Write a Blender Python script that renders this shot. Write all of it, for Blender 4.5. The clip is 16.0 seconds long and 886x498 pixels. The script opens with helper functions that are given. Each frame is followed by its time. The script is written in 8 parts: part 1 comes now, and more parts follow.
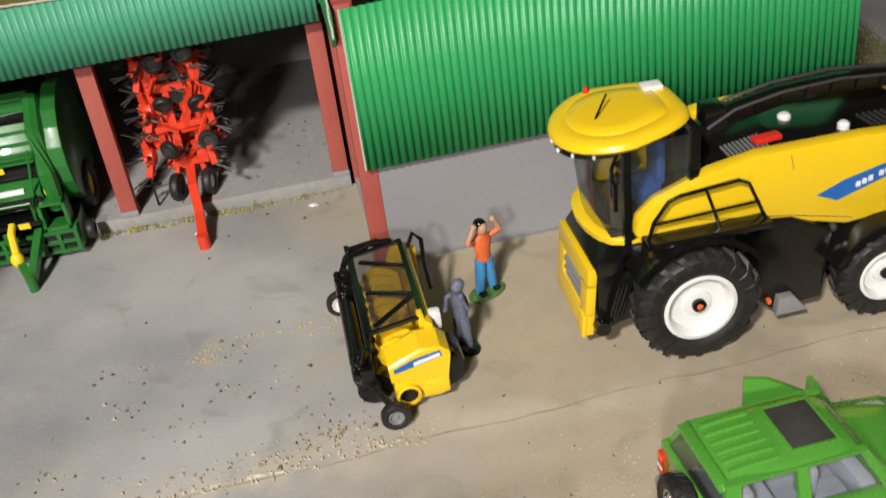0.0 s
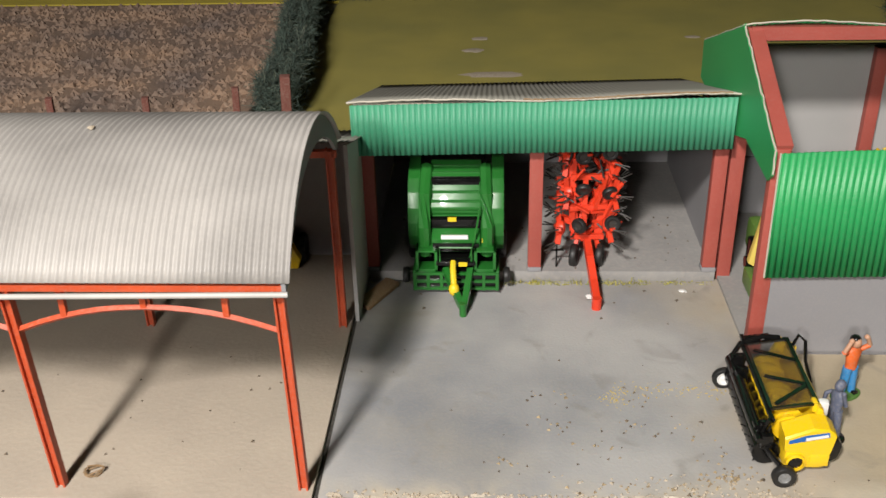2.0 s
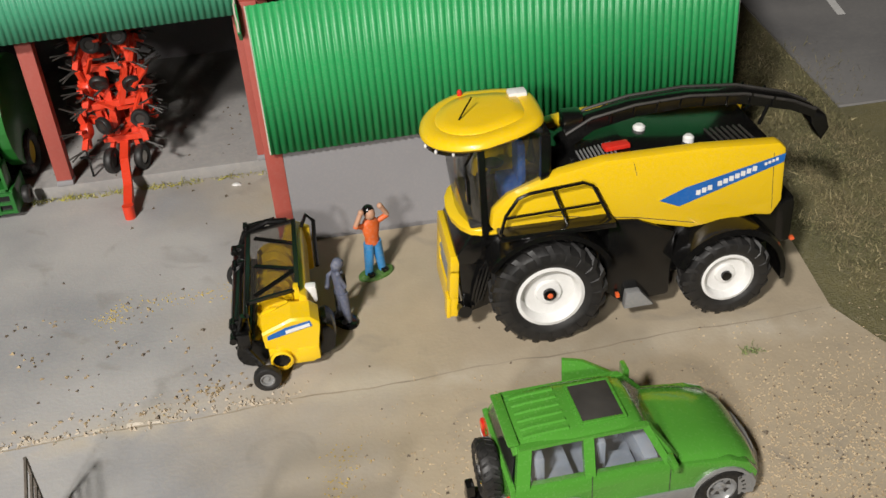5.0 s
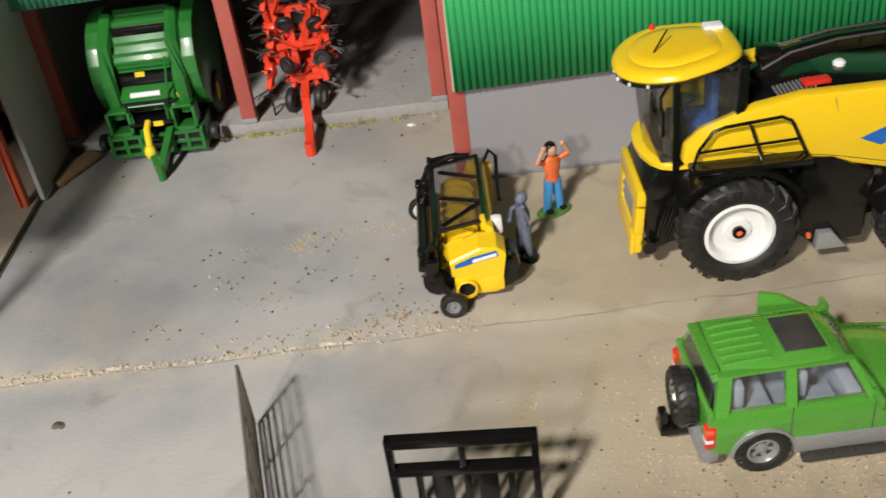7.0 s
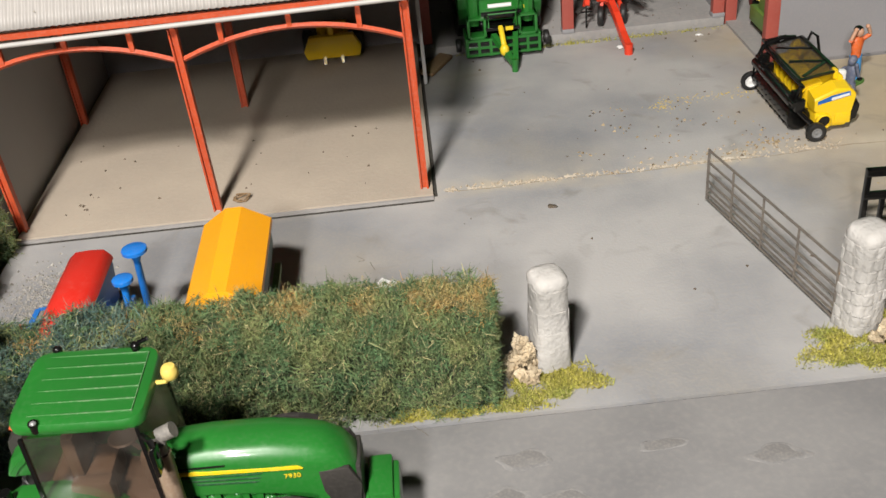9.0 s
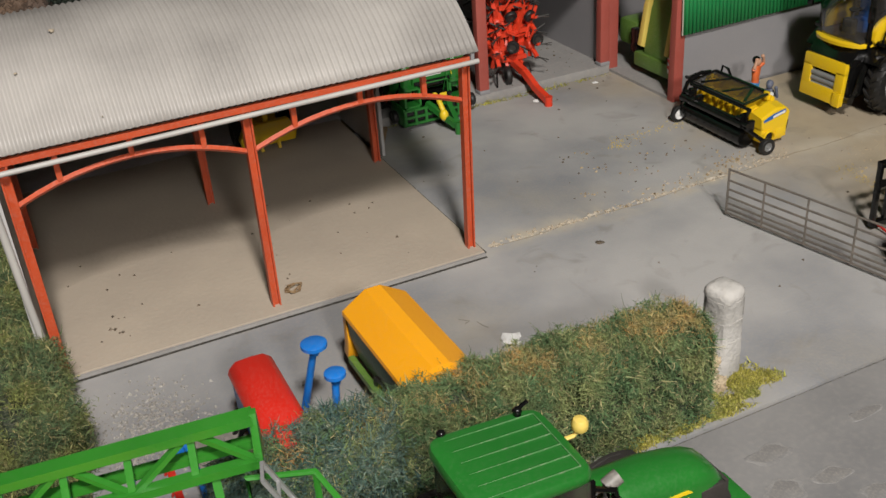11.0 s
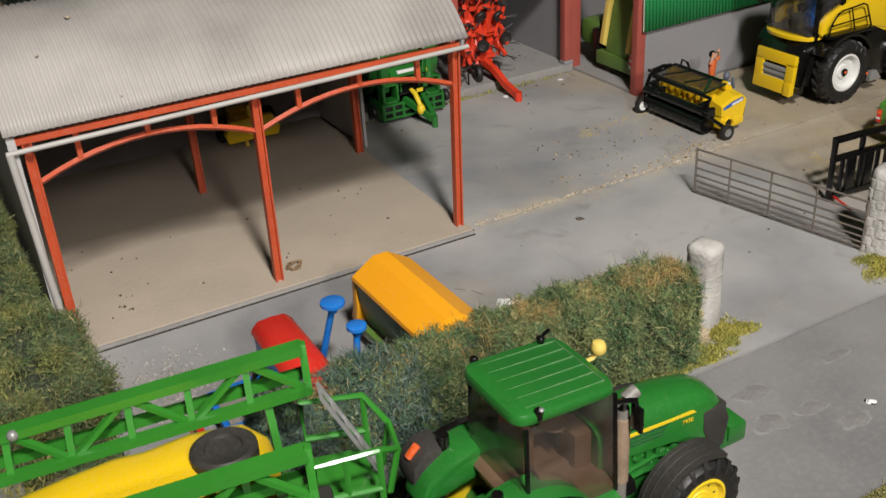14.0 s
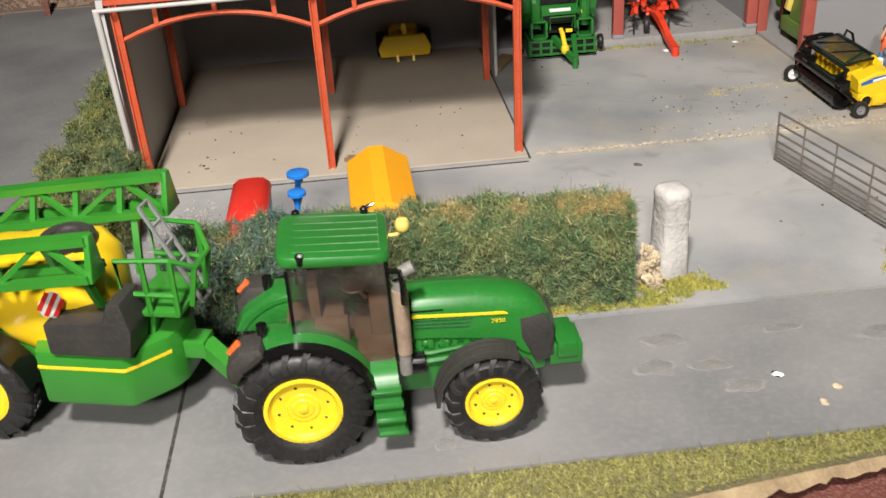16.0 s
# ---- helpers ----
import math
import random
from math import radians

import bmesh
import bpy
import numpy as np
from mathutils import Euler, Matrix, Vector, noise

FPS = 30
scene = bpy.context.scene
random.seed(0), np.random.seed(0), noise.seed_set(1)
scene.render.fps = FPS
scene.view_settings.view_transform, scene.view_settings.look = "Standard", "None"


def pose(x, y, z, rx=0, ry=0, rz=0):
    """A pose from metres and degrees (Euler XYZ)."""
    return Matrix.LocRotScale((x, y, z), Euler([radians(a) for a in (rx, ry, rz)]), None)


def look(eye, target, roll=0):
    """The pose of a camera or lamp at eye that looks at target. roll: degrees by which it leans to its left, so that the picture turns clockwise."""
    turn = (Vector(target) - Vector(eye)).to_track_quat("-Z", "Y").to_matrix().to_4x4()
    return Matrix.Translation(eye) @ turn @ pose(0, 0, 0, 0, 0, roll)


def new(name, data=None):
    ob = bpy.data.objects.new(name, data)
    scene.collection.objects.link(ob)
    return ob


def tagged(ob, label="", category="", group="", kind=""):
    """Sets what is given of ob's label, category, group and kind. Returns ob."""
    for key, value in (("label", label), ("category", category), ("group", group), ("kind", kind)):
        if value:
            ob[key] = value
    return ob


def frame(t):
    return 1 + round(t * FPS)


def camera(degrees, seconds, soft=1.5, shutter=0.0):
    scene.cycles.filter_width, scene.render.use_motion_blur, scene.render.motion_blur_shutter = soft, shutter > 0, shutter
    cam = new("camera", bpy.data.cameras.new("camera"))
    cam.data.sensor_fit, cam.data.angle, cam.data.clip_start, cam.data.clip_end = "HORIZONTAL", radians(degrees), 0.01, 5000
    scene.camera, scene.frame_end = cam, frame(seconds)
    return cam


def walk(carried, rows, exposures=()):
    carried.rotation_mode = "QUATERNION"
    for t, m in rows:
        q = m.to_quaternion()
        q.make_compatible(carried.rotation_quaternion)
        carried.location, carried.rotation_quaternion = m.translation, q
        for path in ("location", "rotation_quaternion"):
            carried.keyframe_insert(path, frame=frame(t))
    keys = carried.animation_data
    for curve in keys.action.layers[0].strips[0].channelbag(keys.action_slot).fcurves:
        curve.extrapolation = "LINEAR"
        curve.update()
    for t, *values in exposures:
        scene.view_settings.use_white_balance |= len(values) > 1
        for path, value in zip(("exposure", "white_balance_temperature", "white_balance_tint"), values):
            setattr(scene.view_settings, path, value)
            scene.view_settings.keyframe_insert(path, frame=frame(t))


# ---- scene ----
cam = camera(48.3, 16.0, 1.5, 0.15)
METRES, EYE, TILT, LEAN, TURN = 1.92, 0.331, -0.7, 0.0, -7.2
ROWS = [
    (0.0, 0.0, 0.0, 0.0, -4.02, -32.16, 6.42),
    (0.5, 0.0026, -0.0126, 0.0381, -1.62, -30.48, 5.14),
    (1.0, -0.0535, -0.0579, 0.0472, 4.11, -28.95, 3.77),
    (1.5, -0.0982, -0.0826, 0.0506, 8.33, -28.03, 1.96),
    (2.0, -0.0796, -0.0719, 0.0481, 9.69, -27.56, 1.12),
    (2.5, -0.0527, -0.0486, 0.0408, 7.43, -27.83, 1.41),
    (3.0, -0.0267, -0.0413, 0.0353, 3.24, -28.53, 2.16),
    (3.5, -0.0039, -0.0393, 0.0191, -0.44, -29.89, 2.88),
    (4.0, 0.027, -0.0249, 0.0134, -2.45, -31.03, 3.1),
    (6.5, 0.0391, -0.026, 0.0039, 2.25, -33.57, 6.04),
    (7.0, 0.0187, -0.0332, 0.0038, 5.09, -33.78, 6.4),
    (7.5, -0.023, -0.0597, 0.0069, 7.86, -33.85, 6.35),
    (8.0, -0.0529, -0.1021, -0.0006, 8.94, -33.22, 5.72),
    (8.5, -0.0949, -0.1706, 0.0007, 7.76, -32.61, 5.34),
    (9.0, -0.1256, -0.1702, 0.012, 3.64, -31.9, 5.09),
    (9.5, -0.1718, -0.1399, 0.0103, -2.72, -31.49, 4.81),
    (12.0, -0.3046, -0.1684, 0.028, -23.11, -27.66, 3.95),
    (12.5, -0.3063, -0.1628, 0.0295, -23.39, -27.63, 4.01),
    (13.0, -0.3082, -0.1646, 0.0258, -23.65, -27.77, 3.97),
    (13.5, -0.3043, -0.1684, 0.0221, -23.4, -27.84, 3.76),
    (14.0, -0.3068, -0.1799, 0.0149, -22.24, -27.69, 3.38),
    (14.5, -0.3082, -0.1989, 0.002, -18.73, -27.3, 3.09),
    (15.0, -0.2831, -0.1935, 0.0144, -12.89, -27.29, 2.79),
    (15.5, -0.2344, -0.1995, -0.0022, -4.76, -27.44, 3.39),
    (16.0, -0.1841, -0.2323, -0.0068, 1.41, -27.65, 3.18),
]
walk(cam, [(t, pose(0, 0, EYE, TILT, LEAN, TURN) @ pose(METRES * x, METRES * y, METRES * z, 90 + pitch, roll, yaw)) for t, x, y, z, yaw, pitch, roll in ROWS], exposures=[(0.0, 0.25), (1.0, 0.37), (2.0, 0.32), (3.5, 0.24), (4.0, 0.15), (6.5, 0.18), (7.5, 0.25), (9.0, 0.2), (9.5, 0.07), (12.0, -0.34), (13.5, -0.32), (14.5, -0.16), (15.0, -0.22), (15.5, 0.53), (16.0, 0.3)])

# ---- light ----
world = bpy.data.worlds.new("room")
world.use_nodes = True
scene.world = world
world.node_tree.nodes["Background"].inputs[0].default_value = (1.0, 0.93, 0.85, 1)
world.node_tree.nodes["Background"].inputs[1].default_value = 0.14


def area_lamp(name, eye, target, size, watts, colour):
    lamp = bpy.data.lights.new(name, "AREA")
    lamp.shape, lamp.size, lamp.energy, lamp.color = "DISK", size, watts, colour
    ob = new(name, lamp)
    ob.matrix_world = look(eye, target)
    return ob


area_lamp("low_lamp", (-0.60, -1.30, 0.95), (-0.2, 0.5, 0.0), 0.17, 18.5, (1.0, 0.955, 0.905))
area_lamp("high_lamp", (-0.60, -0.80, 1.28), (-0.2, 0.5, 0.0), 0.15, 36.0, (1.0, 0.95, 0.90))

# ---- materials ----
def mat(name, colour, rough=0.5, metal=0.0, second=None, scale=60.0, amount=0.5, bump=0.15, fine=600.0, dust=0.12, coat=0.0, per_object=0.0, sharp=0.0, dust_colour=(0.45, 0.41, 0.35)):
    """Paint or plastic: two scales of mottling, a film of dust and a fine relief."""
    m = bpy.data.materials.new(name)
    m.use_nodes = True
    nt = m.node_tree
    b = nt.nodes["Principled BSDF"]
    co = nt.nodes.new("ShaderNodeTexCoord")
    n1, n2 = nt.nodes.new("ShaderNodeTexNoise"), nt.nodes.new("ShaderNodeTexNoise")
    n1.inputs["Scale"].default_value, n1.inputs["Detail"].default_value = scale, 6
    n2.inputs["Scale"].default_value, n2.inputs["Detail"].default_value = fine, 4
    for n in (n1, n2):
        nt.links.new(co.outputs["Object"], n.inputs["Vector"])
    ramp = nt.nodes.new("ShaderNodeMapRange")
    ramp.inputs["From Min"].default_value, ramp.inputs["From Max"].default_value = 0.35 + sharp, 0.68 - sharp
    nt.links.new(n1.outputs["Fac"], ramp.inputs["Value"])
    second = second or tuple(c * 0.72 for c in colour)
    mix = nt.nodes.new("ShaderNodeMix")
    mix.data_type = "RGBA"
    mix.inputs["A"].default_value, mix.inputs["B"].default_value = (*colour, 1), (*second, 1)
    f = nt.nodes.new("ShaderNodeMath")
    f.operation = "MULTIPLY"
    f.inputs[1].default_value = amount
    nt.links.new(ramp.outputs["Result"], f.inputs[0])
    nt.links.new(f.outputs[0], mix.inputs["Factor"])
    last = mix.outputs["Result"]
    if dust:
        r2 = nt.nodes.new("ShaderNodeMapRange")
        r2.inputs["From Min"].default_value, r2.inputs["From Max"].default_value = 0.45, 0.8
        r2.inputs["To Max"].default_value = dust * 2.2
        nt.links.new(n2.outputs["Fac"], r2.inputs["Value"])
        d = nt.nodes.new("ShaderNodeMix")
        d.data_type = "RGBA"
        d.inputs["B"].default_value = (*dust_colour, 1)
        nt.links.new(last, d.inputs["A"])
        nt.links.new(r2.outputs["Result"], d.inputs["Factor"])
        last = d.outputs["Result"]
    if per_object:
        info, hsv = nt.nodes.new("ShaderNodeObjectInfo"), nt.nodes.new("ShaderNodeHueSaturation")
        r3 = nt.nodes.new("ShaderNodeMapRange")
        r3.inputs["To Min"].default_value, r3.inputs["To Max"].default_value = 1 - per_object, 1 + per_object
        nt.links.new(info.outputs["Random"], r3.inputs["Value"])
        nt.links.new(r3.outputs["Result"], hsv.inputs["Value"])
        nt.links.new(last, hsv.inputs["Color"])
        last = hsv.outputs["Color"]
    nt.links.new(last, b.inputs["Base Color"])
    rr = nt.nodes.new("ShaderNodeMapRange")
    rr.inputs["To Min"].default_value, rr.inputs["To Max"].default_value = max(0.05, rough - 0.12), min(1.0, rough + 0.14)
    nt.links.new(n2.outputs["Fac"], rr.inputs["Value"])
    nt.links.new(rr.outputs["Result"], b.inputs["Roughness"])
    b.inputs["Metallic"].default_value = metal
    b.inputs["Coat Weight"].default_value = coat
    if bump:
        bp = nt.nodes.new("ShaderNodeBump")
        bp.inputs["Strength"].default_value, bp.inputs["Distance"].default_value = bump, 0.001
        nt.links.new(n2.outputs["Fac"], bp.inputs["Height"])
        nt.links.new(bp.outputs["Normal"], b.inputs["Normal"])
    return m


def leaf_mat(name, c1, c2, c3, scale=25.0, straw=0.62):
    """Fibres of scatter foliage: colour by clump and by fibre."""
    m = bpy.data.materials.new(name)
    m.use_nodes = True
    nt = m.node_tree
    b = nt.nodes["Principled BSDF"]
    geo, co, no = nt.nodes.new("ShaderNodeNewGeometry"), nt.nodes.new("ShaderNodeTexCoord"), nt.nodes.new("ShaderNodeTexNoise")
    no.inputs["Scale"].default_value, no.inputs["Detail"].default_value = scale, 5
    nt.links.new(co.outputs["Object"], no.inputs["Vector"])
    r1 = nt.nodes.new("ShaderNodeMapRange")
    r1.inputs["From Min"].default_value, r1.inputs["From Max"].default_value = 0.42, 0.66
    nt.links.new(no.outputs["Fac"], r1.inputs["Value"])
    a, c = nt.nodes.new("ShaderNodeMix"), nt.nodes.new("ShaderNodeMix")
    a.data_type = c.data_type = "RGBA"
    a.inputs["A"].default_value, a.inputs["B"].default_value = (*c1, 1), (*c2, 1)
    c.inputs["B"].default_value = (*c3, 1)
    nt.links.new(r1.outputs["Result"], a.inputs["Factor"])
    nt.links.new(a.outputs["Result"], c.inputs["A"])
    r2 = nt.nodes.new("ShaderNodeMapRange")
    r2.inputs["From Min"].default_value, r2.inputs["To Max"].default_value = straw, 0.9
    nt.links.new(geo.outputs["Random Per Island"], r2.inputs["Value"])
    nt.links.new(r2.outputs["Result"], c.inputs["Factor"])
    # each fibre has its own depth of colour
    k, fr, r3, hsv = (nt.nodes.new("ShaderNode" + q) for q in ("Math", "Math", "MapRange", "HueSaturation"))
    k.operation, fr.operation = "MULTIPLY", "FRACT"
    k.inputs[1].default_value = 37.7
    nt.links.new(geo.outputs["Random Per Island"], k.inputs[0])
    nt.links.new(k.outputs[0], fr.inputs[0])
    nt.links.new(fr.outputs[0], r3.inputs["Value"])
    r3.inputs["To Min"].default_value, r3.inputs["To Max"].default_value = 0.45, 1.5
    nt.links.new(r3.outputs["Result"], hsv.inputs["Value"])
    nt.links.new(c.outputs["Result"], hsv.inputs["Color"])
    nt.links.new(hsv.outputs["Color"], b.inputs["Base Color"])
    b.inputs["Roughness"].default_value = 0.85
    return m


def glass_mat(name, colour=(0.75, 0.78, 0.78), clear=0.7, dust=0.06):
    m = bpy.data.materials.new(name)
    m.use_nodes = True
    nt = m.node_tree
    out = nt.nodes["Material Output"]
    gl, tr, mx, fr, pw = (nt.nodes.new("ShaderNode" + k) for k in ("BsdfGlossy", "BsdfTransparent", "MixShader", "LayerWeight", "Math"))
    gl.inputs["Roughness"].default_value = 0.12
    tr.inputs["Color"].default_value = (*(c * clear for c in colour), 1)
    fr.inputs["Blend"].default_value = 0.3
    pw.operation = "MULTIPLY_ADD"
    pw.inputs[1].default_value, pw.inputs[2].default_value = 0.45, 0.05
    nt.links.new(fr.outputs["Facing"], pw.inputs[0])
    nt.links.new(pw.outputs[0], mx.inputs[0])
    nt.links.new(tr.outputs[0], mx.inputs[1])
    nt.links.new(gl.outputs[0], mx.inputs[2])
    df, m2, no, rg = (nt.nodes.new("ShaderNode" + k) for k in ("BsdfDiffuse", "MixShader", "TexNoise", "MapRange"))
    co = nt.nodes.new("ShaderNodeTexCoord")
    nt.links.new(co.outputs["Object"], no.inputs["Vector"])
    no.inputs["Scale"].default_value, no.inputs["Detail"].default_value = 45, 6
    rg.inputs["From Min"].default_value, rg.inputs["From Max"].default_value, rg.inputs["To Max"].default_value = 0.3, 0.75, dust * 2
    nt.links.new(no.outputs["Fac"], rg.inputs["Value"])
    df.inputs["Color"].default_value = (0.5, 0.46, 0.40, 1)
    nt.links.new(rg.outputs["Result"], m2.inputs[0])
    nt.links.new(mx.outputs[0], m2.inputs[1])
    nt.links.new(df.outputs[0], m2.inputs[2])
    nt.links.new(m2.outputs[0], out.inputs["Surface"])
    return m


ROAD = mat("road_grey", (0.15, 0.149, 0.15), 0.66, second=(0.235, 0.23, 0.224), scale=7, amount=0.8, sharp=0.05, bump=0.12, fine=300, dust=0.05)
BARN_FLOOR = mat("barn_floor_beige", (0.39, 0.33, 0.26), 0.85, second=(0.32, 0.272, 0.218), scale=14, amount=0.7, bump=0.4, fine=280, dust=0.08)
SHED_FLOOR = mat("shed_floor_grey", (0.30, 0.29, 0.28), 0.85, second=(0.23, 0.222, 0.215), scale=16, amount=0.8, bump=0.4, fine=280)
FIELD = mat("olive_field", (0.33, 0.28, 0.055), 0.9, second=(0.24, 0.22, 0.048), scale=8, amount=0.9, bump=0.9, fine=500, dust=0.08)
GRASS = mat("grass_scatter", (0.16, 0.14, 0.06), 0.95, second=(0.09, 0.09, 0.04), scale=18, amount=0.9, bump=1.0, fine=700, dust=0.1)
SOIL = mat("ploughed_soil", (0.27, 0.175, 0.115), 0.95, second=(0.13, 0.095, 0.08), scale=9, amount=1.0, bump=1.0, fine=220, dust=0.1)
YELLOW_FIELD = mat("yellow_field", (0.45, 0.36, 0.03), 0.9, scale=20, bump=0.6)
GREEN_TIN = mat("green_corrugated", (0.018, 0.30, 0.085), 0.42, second=(0.013, 0.235, 0.07), scale=10, amount=0.6, bump=0.08, fine=900, dust=0.05)
TEAL_TIN = mat("bluish_green_corrugated", (0.05, 0.28, 0.155), 0.5, second=(0.035, 0.22, 0.125), scale=10, amount=0.6, bump=0.08, fine=900, dust=0.05)
ROOF_TIN = mat("pale_grey_corrugated", (0.41, 0.39, 0.365), 0.5, second=(0.17, 0.16, 0.15), scale=7, amount=0.75, sharp=0.03, bump=0.15, fine=500, dust=0.08)
GREY_ROOF = mat("grey_corrugated", (0.25, 0.245, 0.21), 0.65, scale=15, amount=0.5, bump=0.15)
GREY_WALL = mat("grey_card", (0.245, 0.24, 0.25), 0.8, second=(0.20, 0.196, 0.203), scale=12, amount=0.6, bump=0.15, dust=0.05)
PALE_WALL = mat("pale_grey_card", (0.37, 0.362, 0.355), 0.8, second=(0.31, 0.305, 0.30), scale=10, amount=0.6, bump=0.15, dust=0.05)
RED_POST = mat("brick_red_paint", (0.36, 0.075, 0.055), 0.6, second=(0.29, 0.06, 0.045), scale=30, amount=0.6, bump=0.1, dust=0.03)
RED_STEEL = mat("orange_red_paint", (0.50, 0.07, 0.018), 0.5, second=(0.38, 0.05, 0.015), scale=50, amount=0.6, bump=0.15, dust=0.08)
GUTTER = mat("grey_gutter", (0.43, 0.415, 0.39), 0.5, scale=40, bump=0.1)
CARD_EDGE = mat("raw_card_edge", (0.5, 0.46, 0.38), 0.8, scale=60)
WOOD = mat("brown_wood", (0.24, 0.15, 0.07), 0.8, scale=40, bump=0.4)
DARK_ROOM = mat("dark_room_wall", (0.07, 0.06, 0.052), 0.9, scale=2, bump=0)
BOARD_EDGE = mat("board_edge_red_brown", (0.12, 0.03, 0.02), 0.7, scale=20)
JOINT = mat("joint_filler", (0.5, 0.45, 0.37), 0.9, second=(0.36, 0.3, 0.22), scale=90, amount=0.9, bump=0.8, fine=500)
DARK_GAP = mat("dark_gap", (0.03, 0.027, 0.022), 0.9, scale=40)


def yard_mat():
    """Grey concrete that turns to sandy grit towards the car, with stains."""
    m = mat("yard_surface", (0.38, 0.372, 0.362), 0.82, second=(0.19, 0.198, 0.214), scale=6, amount=0.85, sharp=0.06, bump=0.22, fine=420, dust=0.1, dust_colour=(0.42, 0.37, 0.28))
    nt = m.node_tree
    b = nt.nodes["Principled BSDF"]
    old = b.inputs["Base Color"].links[0].from_socket
    co, sep, no, no2 = (nt.nodes.new("ShaderNode" + k) for k in ("TexCoord", "SeparateXYZ", "TexNoise", "TexNoise"))
    nt.links.new(co.outputs["Object"], sep.inputs[0])
    for n, s in ((no, 11), (no2, 60)):
        n.inputs["Scale"].default_value, n.inputs["Detail"].default_value = s, 6
        nt.links.new(co.outputs["Object"], n.inputs["Vector"])
    add = nt.nodes.new("ShaderNodeMath")
    add.operation = "MULTIPLY_ADD"
    add.inputs[1].default_value = 0.22
    nt.links.new(no.outputs["Fac"], add.inputs[0])
    nt.links.new(sep.outputs["X"], add.inputs[2])
    r = nt.nodes.new("ShaderNodeMapRange")
    r.interpolation_type = "SMOOTHSTEP"
    r.inputs["From Min"].default_value, r.inputs["From Max"].default_value = 0.045, 0.20
    r.inputs["To Max"].default_value = 0.9
    nt.links.new(add.outputs[0], r.inputs["Value"])
    sand = nt.nodes.new("ShaderNodeMix")
    sand.data_type = "RGBA"
    sand.inputs["A"].default_value, sand.inputs["B"].default_value = (0.43, 0.352, 0.24, 1), (0.33, 0.27, 0.182, 1)
    nt.links.new(no2.outputs["Fac"], sand.inputs["Factor"])
    mx = nt.nodes.new("ShaderNodeMix")
    mx.data_type = "RGBA"
    nt.links.new(r.outputs["Result"], mx.inputs["Factor"])
    nt.links.new(old, mx.inputs["A"])
    nt.links.new(sand.outputs["Result"], mx.inputs["B"])
    # darker and straw-coloured stains of their own shape
    st = nt.nodes.new("ShaderNodeTexNoise")
    st.inputs["Scale"].default_value, st.inputs["Detail"].default_value, st.inputs["Distortion"].default_value = 26, 8, 1.2
    nt.links.new(co.outputs["Object"], st.inputs["Vector"])
    r2 = nt.nodes.new("ShaderNodeMapRange")
    r2.inputs["From Min"].default_value, r2.inputs["From Max"].default_value, r2.inputs["To Max"].default_value = 0.58, 0.72, 0.45
    nt.links.new(st.outputs["Fac"], r2.inputs["Value"])
    m3 = nt.nodes.new("ShaderNodeMix")
    m3.data_type = "RGBA"
    m3.inputs["B"].default_value = (0.20, 0.185, 0.16, 1)
    nt.links.new(r2.outputs["Result"], m3.inputs["Factor"])
    nt.links.new(mx.outputs["Result"], m3.inputs["A"])
    # a broken trail of pale dust along the joint
    def node(op, a, bb=None, c=None):
        q = nt.nodes.new("ShaderNodeMath")
        q.operation = op
        for i, v in enumerate((a, bb, c)):
            if v is None:
                continue
            if isinstance(v, float):
                q.inputs[i].default_value = v
            else:
                nt.links.new(v, q.inputs[i])
        return q.outputs[0]
    off = node("MULTIPLY_ADD", no.outputs["Fac"], 0.03, sep.outputs["Y"])
    dist = node("ABSOLUTE", node("SUBTRACT", off, 0.366))
    near = nt.nodes.new("ShaderNodeMapRange")
    near.inputs["From Min"].default_value, near.inputs["From Max"].default_value = 0.019, 0.002
    nt.links.new(dist, near.inputs["Value"])
    rag = nt.nodes.new("ShaderNodeMapRange")
    rag.inputs["From Min"].default_value, rag.inputs["From Max"].default_value = 0.34, 0.62
    nt.links.new(st.outputs["Fac"], rag.inputs["Value"])
    m4 = nt.nodes.new("ShaderNodeMix")
    m4.data_type = "RGBA"
    m4.inputs["B"].default_value = (0.47, 0.415, 0.325, 1)
    nt.links.new(node("MULTIPLY", node("MULTIPLY", near.outputs["Result"], rag.outputs["Result"]), 0.9), m4.inputs["Factor"])
    nt.links.new(m3.outputs["Result"], m4.inputs["A"])
    # straw-coloured blotches
    n5 = nt.nodes.new("ShaderNodeTexNoise")
    n5.inputs["Scale"].default_value, n5.inputs["Detail"].default_value = 6.5, 7
    nt.links.new(co.outputs["Object"], n5.inputs["Vector"])
    r5 = nt.nodes.new("ShaderNodeMapRange")
    r5.inputs["From Min"].default_value, r5.inputs["From Max"].default_value, r5.inputs["To Max"].default_value = 0.54, 0.70, 0.35
    nt.links.new(n5.outputs["Fac"], r5.inputs["Value"])
    m5 = nt.nodes.new("ShaderNodeMix")
    m5.data_type = "RGBA"
    m5.inputs["B"].default_value = (0.41, 0.36, 0.27, 1)
    nt.links.new(r5.outputs["Result"], m5.inputs["Factor"])
    nt.links.new(m4.outputs["Result"], m5.inputs["A"])
    nt.links.new(m5.outputs["Result"], b.inputs["Base Color"])
    return m


YARD = yard_mat()

# ---- mesh helpers, in centimetres ----
CM = 0.01
Z = Vector((0, 0, 1))


